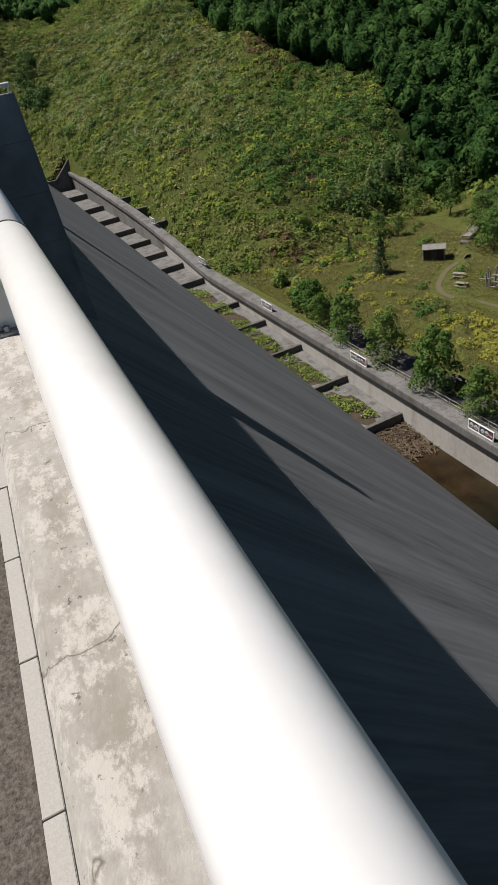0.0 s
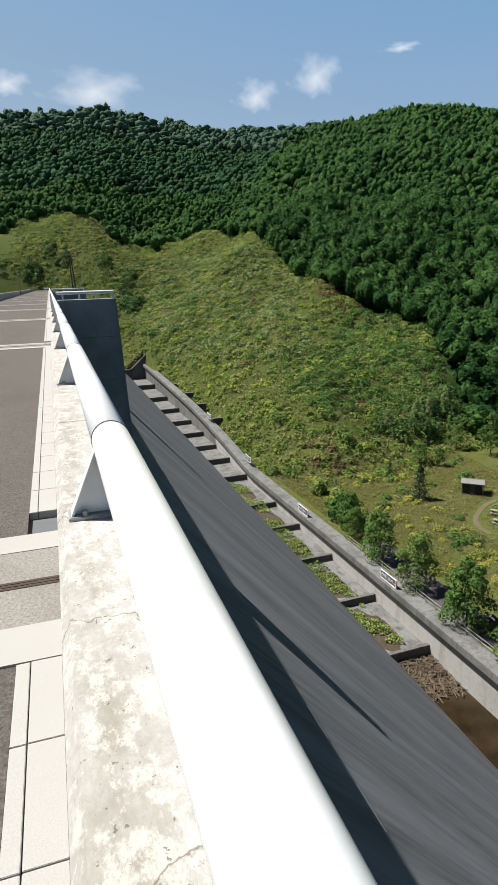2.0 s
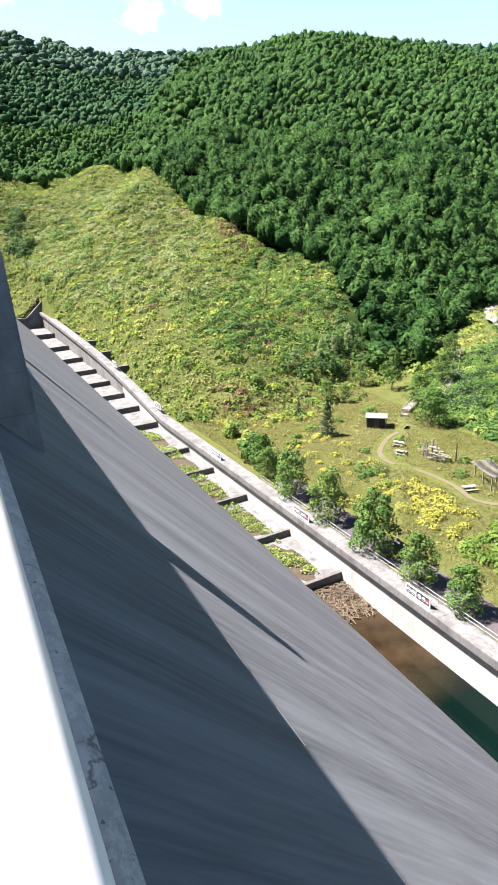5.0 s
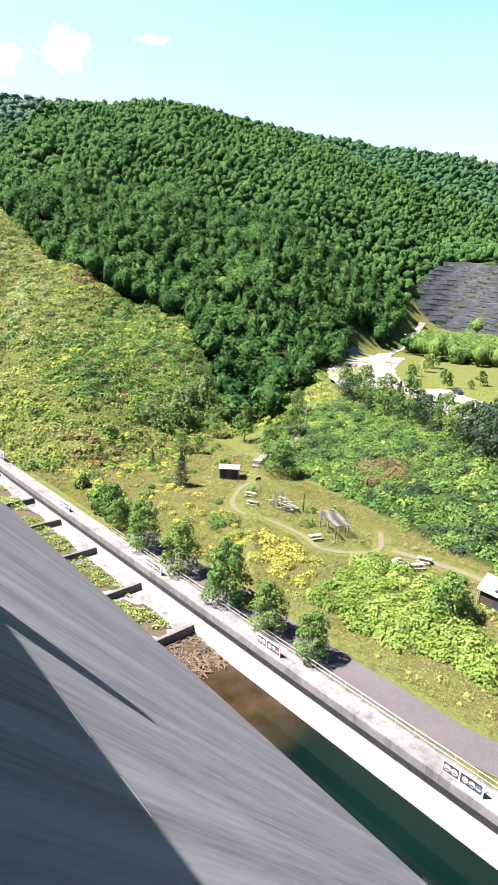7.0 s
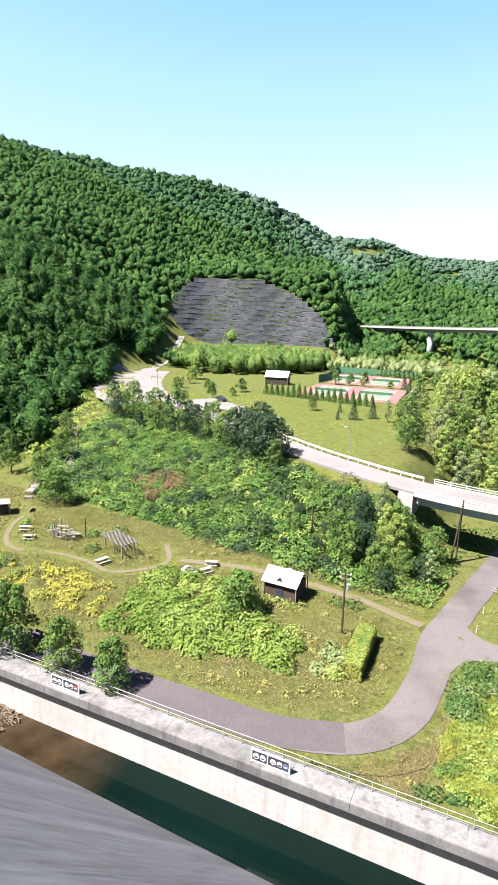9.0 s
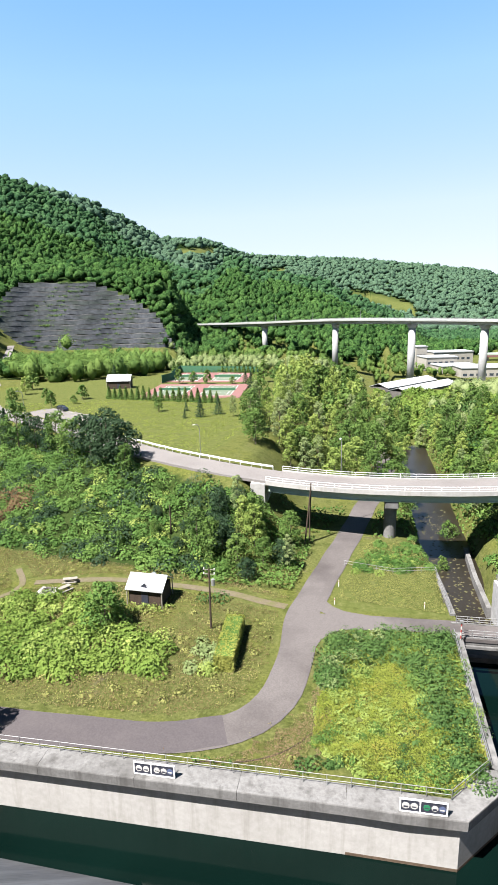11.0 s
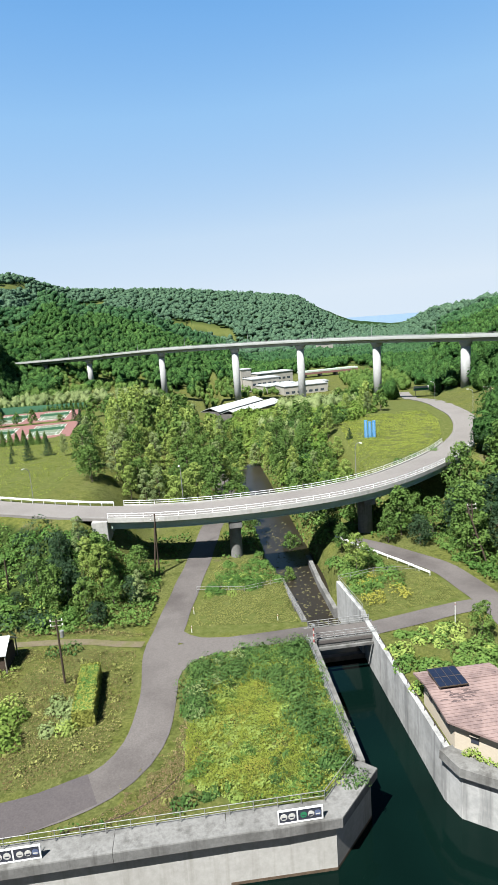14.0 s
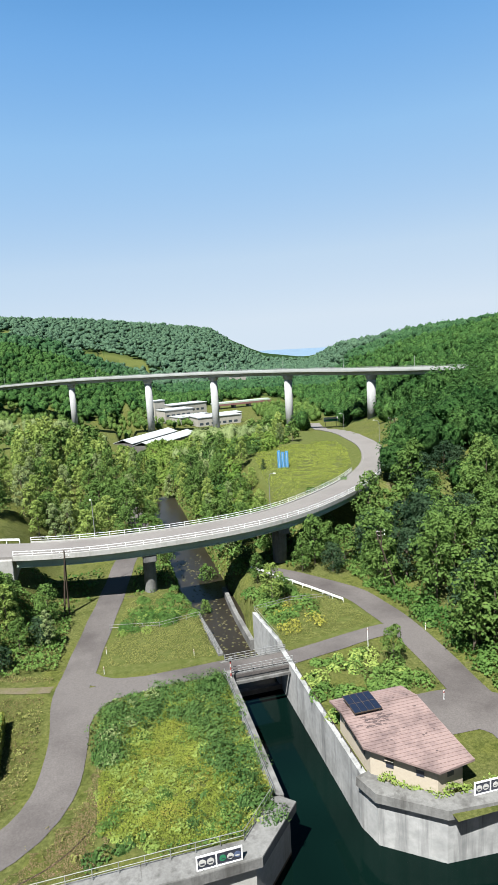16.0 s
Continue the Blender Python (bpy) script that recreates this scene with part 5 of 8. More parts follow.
def far_wood(name, poly, cell, scale, material, label, seed):
    """A wood too far off to tell its trees apart singly."""
    rng = np.random.default_rng(seed)
    xs, ys = [p[0] for p in poly], [p[1] for p in poly]
    gx_, gy_ = np.meshgrid(np.arange(min(xs), max(xs), cell), np.arange(min(ys), max(ys), cell))
    x = gx_.ravel() + rng.uniform(-0.45, 0.45, gx_.size) * cell
    y = gy_.ravel() + rng.uniform(-0.45, 0.45, gx_.size) * cell
    m = np.array([inside(poly, a, b) and not near_road(a, b, 6.0) for a, b in zip(x, y)])
    x, y = x[m], y[m]
    az, r = polar(x, y)
    low = (az > -8.5) & (az < -0.5) & (land(x, y) + 9.5 * scale - 40 > -0.147 * r) & (r < 330)
    low |= too_high(x, y, 8.2 * scale)
    x, y = x[~low], y[~low]
    n = len(x)
    return crowns(name, x, y, scale * rng.uniform(2.2, 3.8, n), scale * rng.uniform(3.0, 4.6, n), scale * rng.uniform(0.6, 2.6, n), 230, MAT[material], label, rng, 1, 0.5)


def inside(poly, x, y):
    hit = False
    for (x0, y0), (x1, y1) in zip(poly, poly[1:] + poly[:1]):
        if (y0 > y) != (y1 > y) and x < (x1 - x0) * (y - y0) / (y1 - y0) + x0:
            hit = not hit
    return hit


ROAD_XY = np.array([(p.x, p.y) for p in main])


def near_road(x, y, d):
    return np.min(np.hypot(ROAD_XY[:, 0] - x, ROAD_XY[:, 1] - y)) < d


def wood(poly, cell, kinds, scale, seed):
    rng = random.Random(seed)
    xs, ys = [p[0] for p in poly], [p[1] for p in poly]
    y = min(ys)
    while y < max(ys):
        x = min(xs)
        while x < max(xs):
            px, py = x + rng.uniform(-0.45, 0.45) * cell, y + rng.uniform(-0.45, 0.45) * cell
            sc, kind = scale * rng.uniform(0.8, 1.2), rng.choice(kinds)
            a_, r_ = math.degrees(math.atan2(-px, py)), math.hypot(px, py)
            glade = -14.5 < a_ < -0.5 and land_at(px, py) + 10.5 * sc - 40 > (-0.147 if -8.5 < a_ < -0.5 else -0.128) * r_
            if inside(poly, px, py) and not near_road(px, py, 6.0) and rng.random() > 0.08 and not glade and not (px > 50 and bool(too_high(px, py, 9.0 * sc))):
                plant(kind, px, py, sc)
            x += cell
        y += cell


# young trees along the basin walkway
for x, y, s in ((-69, 44.0, 0.95), (-59.7, 44.0, 0.95), (-49.8, 43.9, 1.05), (-42.3, 43.9, 0.95), (-35.6, 44.0, 0.72), (-77, 44.5, 0.7), (-81, 46, 0.75), (-54, 45.0, 0.4)):
    plant("wall", x, y, s)
for x, y, s in ((-88, 48, 1.4), (-93, 50, 1.2), (-84, 47, 1.5), (-98, 49, 1.2)):
    plant("shrub", x, y, s)
# the park
plant("conifer", -87.6, 64.3, 0.92)
plant("conifer", -101.2, 66.7, 0.5)
plant("broad", -105.1, 76.8, 0.62)
plant("broad", -102.5, 80, 0.5)
plant("maple", -80.8, 84.5, 1.0)
plant("maple", -30.6, 64.0, 0.88)
for x, y, s, k in ((-86, 88, 0.8, "broad"), (-92, 92, 0.9, "broad"), (-98, 97, 0.9, "birch"), (-105, 96, 0.9, "broad"), (-112, 92, 0.8, "broad"), (-99, 106, 0.8, "broad"), (-108, 118, 0.9, "broad"), (-116, 112, 0.9, "broad")):
    plant(k, x, y, s)
# trees along the upper road
for x, y, s, k in ((-108, 138, 0.75, "broad"), (-102, 134, 0.8, "dark"), (-97, 132, 0.85, "broad"), (-87, 128, 0.8, "broad"), (-83, 128, 0.95, "conifer"), (-78, 125, 0.9, "broad"), (-73, 124, 0.85, "dark"), (-68, 121, 0.85, "conifer"), (-65, 119, 0.8, "broad"), (-60, 117, 0.8, "broad"), (-55, 114.5, 1.0, "dark"), (-50, 112, 1.05, "dark"), (-46.5, 110, 0.95, "dark"), (-92, 128, 0.6, "conifer"), (-44, 106, 0.5, "broad")):
    plant(k, x, y, s * 1.45)
# woods between the park and the bridge
wood([(-26, 80), (-9, 78.5), (-7.6, 92), (-19, 98), (-25, 96)], 3.7, ["broad", "broad", "birch", "dark"], 0.66, 1)
wood([(-46, 88), (-26, 84), (-25, 97), (-40, 106)], 6.0, ["broad", "dark"], 0.36, 11)
# the birch wood and the river trees
wood([(-24, 121), (-2, 119), (9, 124), (11, 300), (-36, 268), (-26, 200), (-30, 160)], 6.4, ["birch", "birch", "broad"], 0.95, 2)
wood([(23, 111), (38, 117), (34, 140), (38, 158), (62, 186), (66, 235), (22, 290)], 6.6, ["broad", "birch", "broad"], 0.82, 3)
for x, y, s, k in ((24, 86, 0.75, "birch"), (26.5, 88, 0.4, "broad"), (15, 97, 0.4, "broad"), (36.5, 100, 1.0, "broad"), (31, 110, 0.6, "broad"), (33.3, 64, 0.5, "broad"), (24, 95, 0.5, "broad"), (18, 112, 0.6, "broad"), (10, 112, 0.5, "broad"), (25.5, 107, 0.6, "dark")):
    plant(k, x, y, s)
wood([(9, 172), (24, 172), (23, 290), (10, 290)], 6.2, ["broad", "birch"], 0.7, 8)
for x, y, s, k in ((33, 97, 0.55, "broad"), (38, 95, 0.7, "dark"), (42, 99, 0.85, "broad"), (40, 103, 0.7, "broad"), (49, 104, 0.95, "broad"), (44, 92, 0.7, "broad"), (28, 118, 0.6, "broad"), (34, 112, 0.7, "dark"), (46, 98, 0.9, "dark")):
    plant(k, x, y, s)
for k in range(11):
    plant("broad" if k % 3 else "birch", 10.6 + 0.9 * math.sin(k * 2.1), 114 + 5.6 * k, 0.62 + 0.12 * math.sin(k * 1.3))
    plant("broad" if k % 2 else "birch", 22.8 + 1.1 * math.sin(k * 1.7), 112 + 5.6 * k, 0.66 + 0.14 * math.cos(k * 1.9))
# the wooded slope behind the lower lane
wood([(43.5, 52), (75, 46), (85, 100), (72, 128), (58, 118), (46, 104), (43, 84)], 5.2, ["broad", "broad", "dark"], 1.15, 4)
far_wood("wood_slope", [(60, 126), (74, 112), (84, 96), (108, 92), (150, 205), (140, 300), (97, 290), (96, 205), (79, 152)], 5.2, 1.25, "forest_leaf", "mixed woods on the slope beyond the road", 9)
far_wood("wood_hill", [(92, 60), (120, 60), (150, 150), (105, 130)], 6.0, 1.0, "tree_green", "broadleaf woods on the upper slope", 10)
# beyond the parking place and round the courts
far_wood("wood_courts", [(-172, 262), (-138, 236), (-120, 240), (-98, 262), (-92, 300), (-160, 322)], 5.6, 1.2, "tree_green", "trees beyond the parking place", 5)
far_wood("wood_valley", [(-104, 292), (-40, 284), (-10, 310), (4, 320), (-4, 345), (-110, 350)], 6.5, 0.62, "grey_leaf", "low mixed trees below the viaduct", 6)
far_wood("wood_viaduct", [(-4, 350), (-110, 352), (-118, 420), (-60, 470), (-12, 430)], 6.8, 0.55, "tree_green", "low trees round the viaduct piers", 61)
far_wood("wood_works", [(4, 390), (40, 372), (60, 385), (70, 420), (30, 470), (0, 450)], 6.5, 0.6, "tree_green", "trees behind the long sheds", 63)
far_wood("wood_mouth", [(96, 330), (150, 330), (190, 470), (120, 460)], 7.0, 0.8, "tree_green", "trees beside the works", 64)
far_wood("wood_lawn", [(26, 180), (58, 196), (64, 250), (24, 285)], 6.0, 0.7, "grey_leaf", "pale green trees beyond the lawn", 62)
for x, y, s, k in ((-94.7, 172, 0.5, "broad"), (-93, 190.7, 0.55, "broad"), (-72, 236, 0.6, "broad"), (-66, 237, 0.55, "broad"), (-60, 236, 0.65, "broad"), (-50, 238, 0.45, "broad"), (-104, 186, 0.5, "broad"), (-115, 186, 0.6, "birch"), (-120, 200, 0.8, "birch"), (-125, 214, 0.8, "broad"), (-112, 178, 0.55, "broad"), (-91, 180, 0.35, "broad"), (-58, 168, 0.55, "broad"), (-43, 160, 0.85, "conifer"), (-39, 165, 0.7, "conifer"), (-47, 158, 0.4, "conifer"), (-34, 162, 0.6, "birch"), (-50, 170, 0.45, "conifer"), (-44, 235, 0.8, "conifer"), (-40, 225, 0.9, "conifer"), (-38, 244, 0.8, "broad"), (-106, 250, 0.9, "conifer"), (40.5, 147, 0.45, "conifer"), (36, 142, 0.6, "birch")):
    plant(k, x, y, s)
for i in range(19):
    plant("hedgecon", -84 + i * 2.2, 192.5 - 0.35 * i, 1.0)
for i in range(22):
    plant("hedgecon", -88 + i * 2.1, 281 - 0.3 * i, 1.15)
# ---------------------------------------------------------------- fences and signs of the basin
def fence(name, label, path, step, height, rails, mat="galvanised", r=0.03):
    t = thing(name, label, "fence")
    pts = [Vector(p) for p in path]
    for a, b in zip(pts, pts[1:]):
        for h in rails:
            bm = bmesh.new()
            rod(bm, a + Vector((0, 0, h)), b + Vector((0, 0, h)), r, seg=8)
            part("rail", bm, MAT[mat], t)
        n = max(1, round((b - a).length / step))
        for i in range(n + 1):
            q = a.lerp(b, i / n)
            bm = bmesh.new()
            rod(bm, q, q + Vector((0, 0, height)), r * 1.15, seg=8)
            part("post", bm, MAT[mat], t)
    return t


fence("walkway_fence", "low galvanised fence behind the basin walkway", [(-76, 42.75, 0.3), (8.4, 42.55, 0.3), (12.1, 46.6, 0.3), (12.2, 67.6, 0.3)], 2.0, 1.0, (0.5, 0.98))
fence("bank_fence", "low galvanised fence on the grass bank", [(-1.2, 86, 0), (6, 84.2, 0), (12.2, 85.6, 0), (12.6, 73.2, 0.2)], 2.2, 0.9, (0.45, 0.88))
fence("channel_fence", "galvanised fence on the channel wall", [(20.6, 71.6, 1.4), (19.8, 81.2, 1.4), (26.0, 83.6, 0.9), (33.0, 84.4, 0.1)], 2.2, 0.9, (0.45, 0.88))
fence("pump_fence", "dark metal fence on the channel wall", [(20.95, 66, 0.3), (20.95, 47.2, 0.3)], 2.4, 0.5, (0.48,), "timber_dark")

MAT["sign_dark"] = surface("sign_dark", ((0.03, 0.035, 0.06), (0.06, 0.065, 0.09)), 4, 1, (0.04, 0.04, 0.05), 0.2, 0.4, 0)
MAT["sign_pale"] = surface("sign_pale", ((0.62, 0.62, 0.60), (0.75, 0.75, 0.73)), 6, 2, (0.5, 0.5, 0.5), 0.3, 0.5, 0)
MAT["sign_green"] = surface("sign_green", ((0.03, 0.22, 0.10), (0.05, 0.30, 0.15)), 6, 2, (0.05, 0.2, 0.1), 0.2, 0.5, 0)
MAT["sign_red"] = surface("sign_red", ((0.35, 0.06, 0.06), (0.45, 0.09, 0.08)), 6, 2, (0.3, 0.08, 0.08), 0.2, 0.5, 0)
def wall_sign(x, y, z, turn=0.0, red=False, green=False):
    t = thing("picture_sign", "white framed sign with five round pictures on dark board", "sign", (x, y, z), turn, "basin signs")
    w, h = 3.7, 1.25
    bm = bmesh.new()
    box(bm, -w / 2 + 0.05, w / 2 - 0.05, -0.03, 0.03, 0.05, h - 0.05)
    part("board", bm, MAT["sign_dark"], t)
    for x0, x1, z0, z1 in ((-w / 2, w / 2, h - 0.12, h), (-w / 2, w / 2, 0, 0.12), (-w / 2, -w / 2 + 0.12, 0.12, h - 0.12), (w / 2 - 0.12, w / 2, 0.12, h - 0.12), (-0.32, -0.2, 0.12, h - 0.12)):
        bm = bmesh.new()
        box(bm, x0, x1, -0.07, 0.05, z0, z1, 0.01)
        part("frame_bar", bm, MAT["white_paint"], t)
    for i, cx in enumerate((-1.37, -0.72, 0.25, 0.86, 1.42)):
        bm = bmesh.new()
        rod(bm, (cx, -0.034, 0.62), (cx, -0.055, 0.62), 0.30 if i < 2 else 0.27, seg=9 if i % 2 else 14)
        part("picture", bm, MAT["sign_red" if red and i == 4 else "sign_green" if green and i == 2 else "sign_pale" if i < 4 else "steel_blue"], t)
        bm = bmesh.new()
        box(bm, cx - 0.17, cx + 0.17, -0.062, -0.05, 0.44 + 0.04 * (i % 3), 0.6, 0.01)
        part("picture_detail", bm, MAT["sign_dark" if i < 4 else "sign_pale"], t)
    for cx in (-1.5, 0, 1.5):
        bm = bmesh.new()
        rod(bm, (cx, 0.05, -0.15), (cx, 0.55, 0.9), 0.03, seg=6)
        part("strut", bm, MAT["galvanised"], t)
    return t


MAT["steel_blue"] = surface("steel_blue", ((0.10, 0.14, 0.26), (0.16, 0.20, 0.34)), 5, 1, (0.1, 0.1, 0.2), 0.3, 0.5, 0)
for x, z, red in ((-149.5, 5.0, False), (-119.5, 1.4, False), (-89, 0.32, False), (-62, 0.32, True), (-39.4, 0.32, True), (-16.3, 0.32, False), (6.0, 0.32, False)):
    wall_sign(x, 40.85 if x > 0 else 41.2 if x > -100 else 42.0, z, 0, red, x > 0)
wall_sign(30.6, 40.9, 0.33, -1)

# ---------------------------------------------------------------- small bridge over the outlet
fb = thing("channel_bridge", "short concrete bridge with galvanised railings over the outlet", "bridge")
bm = bmesh.new()
box(bm, 12.6, 21.4, 67.6, 71.2, -0.35, 0.1, 0.03)
part("deck", bm, MAT["asphalt"], fb)
for y in (67.7, 70.9):
    bm = bmesh.new()
    box(bm, 12.4, 21.6, y, y + 0.25, -0.75, 0.22, 0.02)
    part("edge_beam", bm, MAT["concrete"], fb)
    for h in (0.45, 0.75, 1.1):
        bm = bmesh.new()
        rod(bm, (13.0, y + 0.12, h), (21.2, y + 0.12, h), 0.04, seg=8)
        part("rail", bm, MAT["galvanised"], fb)
    for x in np.linspace(13.0, 21.2, 7):
        bm = bmesh.new()
        rod(bm, (x, y + 0.12, 0.2), (x, y + 0.12, 1.1), 0.045, seg=8)
        part("post", bm, MAT["galvanised"], fb)
bm = bmesh.new()
box(bm, 12.9, 20.7, 67.0, 67.35, -0.9, -0.55, 0.02)
part("pipe_beam", bm, MAT["concrete"], fb)
gauge = thing("gauge_post", "red and white banded gauge post with camera head", "post", (12.9, 66.9, 0.1))
for k in range(6):
    bm = bmesh.new()
    rod(bm, (0, 0, 0.4 * k), (0, 0, 0.4 * k + 0.395), 0.09, seg=10)
    part("band", bm, MAT["sign_red" if k % 2 else "sign_pale"], gauge)
bm = bmesh.new()
box(bm, -0.22, 0.22, -0.16, 0.16, 2.4, 2.75, 0.04)
part("head", bm, MAT["galvanised"], gauge)

# ---------------------------------------------------------------- pump house
pump = thing("pump_house", "cream pump house with pink metal roof and solar panel", "building", (0, 0, 0))
FOOT = [(21.5, 53.4), (28.5, 53.4), (28.8, 42.7), (26.0, 42.2), (21.5, 46.3)]
def prism(bm, poly, z0s, z1s):
    lo = [bm.verts.new((x, y, z)) for (x, y), z in zip(poly, z0s)]
    hi = [bm.verts.new((x, y, z)) for (x, y), z in zip(poly, z1s)]
    bm.faces.new(lo)
    bm.faces.new(hi)
    for i in range(len(poly)):
        j = (i + 1) % len(poly)
        bm.faces.new((lo[i], lo[j], hi[j], hi[i]))
    return bm


def roof_z(y):
    return 3.75 - 0.08 * abs(y - 51.2) - (0.0 if y < 51.2 else 0.12 * (y - 51.2))


bm = bmesh.new()
prism(bm, FOOT, [0] * 5, [roof_z(y) - 0.22 for x, y in FOOT])
part("outer_wall", bm, MAT["cream_wall"], pump)
ROOF = [(20.7, 54.2), (20.7, 51.2), (20.7, 46.1), (25.7, 41.4), (29.5, 41.9), (29.2, 51.2), (29.0, 54.2)]
bm = bmesh.new()
lo = [bm.verts.new((x, y, roof_z(y) - 0.2)) for x, y in ROOF]
hi = [bm.verts.new((x, y, roof_z(y))) for x, y in ROOF]
for ids in ((0, 1, 5, 6), (1, 2, 3, 4, 5)):
    bm.faces.new([hi[i] for i in ids])
    bm.faces.new([lo[i] for i in ids])
for i in range(7):
    j = (i + 1) % 7
    bm.faces.new((lo[i], lo[j], hi[j], hi[i]))
part("roof", bm, MAT["roof_pink"], pump)
y = 41.9
while y < 54.0:
    x0 = 20.7 if y > 46.1 else 20.7 + (46.1 - y) * 5.0 / 4.7
    x1 = 29.5 - 0.035 * (y - 41.9)
    if y < 41.95:
        x0 = 25.5
    bm = bmesh.new()
    box(bm, x0 + 0.02, x1 - 0.02, y - 0.035, y + 0.035, roof_z(y) - 0.02, roof_z(y) + 0.05)
    part("roof_seam", bm, MAT["roof_pink"], pump)
    y += 0.42
bm = bmesh.new()
box(bm, 20.7, 29.2, 51.1, 51.3, roof_z(51.2) - 0.02, roof_z(51.2) + 0.09, 0.02)
part("ridge_cap", bm, MAT["roof_pink"], pump)
MAT["peeled"] = surface("peeled", ((0.10, 0.075, 0.08), (0.17, 0.13, 0.13)), 6, 1, (0.08, 0.06, 0.06), 0.4, 0.7, 0)
peel_rng = random.Random(21)
for k in range(70):
    near_panel = k < 46
    px_, py_ = (peel_rng.gauss(23.6, 0.9), peel_rng.gauss(49.0, 0.55)) if near_panel else (peel_rng.uniform(22.5, 28.6), peel_rng.uniform(43.5, 52.6))
    if py_ > 49.9 and px_ < 24.9 or px_ < 21.0:
        continue
    w_, l_ = peel_rng.uniform(0.12, 0.4 if near_panel else 0.2), peel_rng.uniform(0.07, 0.17)
    bm = bmesh.new()
    bm.faces.new([bm.verts.new((px_ + a * w_ * peel_rng.uniform(0.7, 1.2), py_ + b * l_ * peel_rng.uniform(0.7, 1.2), roof_z(py_ + b * l_) + 0.008)) for a, b in ((-1, -0.4), (-0.3, -1), (0.6, -0.8), (1, 0.2), (0.3, 1), (-0.7, 0.7))])
    part("peeled_patch", bm, MAT["peeled"], pump, "dark patch where the roof paint has peeled")
MAT["solar"] = surface("solar", ((0.012, 0.016, 0.035), (0.02, 0.026, 0.05)), 3, 0.5, (0.02, 0.02, 0.04), 0.2, 0.15, 0)
solar = part("solar_panel", box(bmesh.new(), 21.7, 24.7, 50.0, 53.2, 3.95, 4.05, 0.02), MAT["timber_dark"], pump, "dark solar panel on a frame")
for i in range(4):
    for j in range(2):
        part("cell", box(bmesh.new(), 21.76 + 0.735 * i, 22.44 + 0.735 * i, 50.07 + 1.55 * j, 51.54 + 1.55 * j, 4.04, 4.062), MAT["solar"], solar)
for x, y in ((21.9, 50.2), (24.5, 50.2), (21.9, 53.0), (24.5, 53.0)):
    part("leg", rod(bmesh.new(), (x, y, 3.4), (x, y, 3.97), 0.04, seg=6), MAT["galvanised"], solar)
for (x0, y0), (x1, y1), ts in ((FOOT[4], FOOT[3], (0.3, 0.75)), (FOOT[0], FOOT[4], (0.25, 0.5, 0.8)), (FOOT[3], FOOT[2], (0.5,))):
    for f_ in ts:
        cx, cy = x0 + (x1 - x0) * f_, y0 + (y1 - y0) * f_
        d = Vector((x1 - x0, y1 - y0, 0)).normalized()
        ang = math.degrees(math.atan2(d.y, d.x))
        w = part("window", box(bmesh.new(), -0.35, 0.35, -0.06, 0.06, 1.5, 2.3, 0.01), MAT["sign_dark"], pump)
        w.matrix_basis = pose(cx, cy, 0, 0, 0, ang)
        hd = part("window_hood", box(bmesh.new(), -0.42, 0.42, -0.35, 0.0, 2.32, 2.42, 0.02), MAT["cream_wall"], pump)
        hd.matrix_basis = pose(cx, cy, 0, 0, 0, ang)

MAT["roof_grey"] = surface("roof_grey", ((0.26, 0.255, 0.24), (0.36, 0.35, 0.33)), 4, 0.8, (0.2, 0.19, 0.17), 0.5, 0.6, 0)

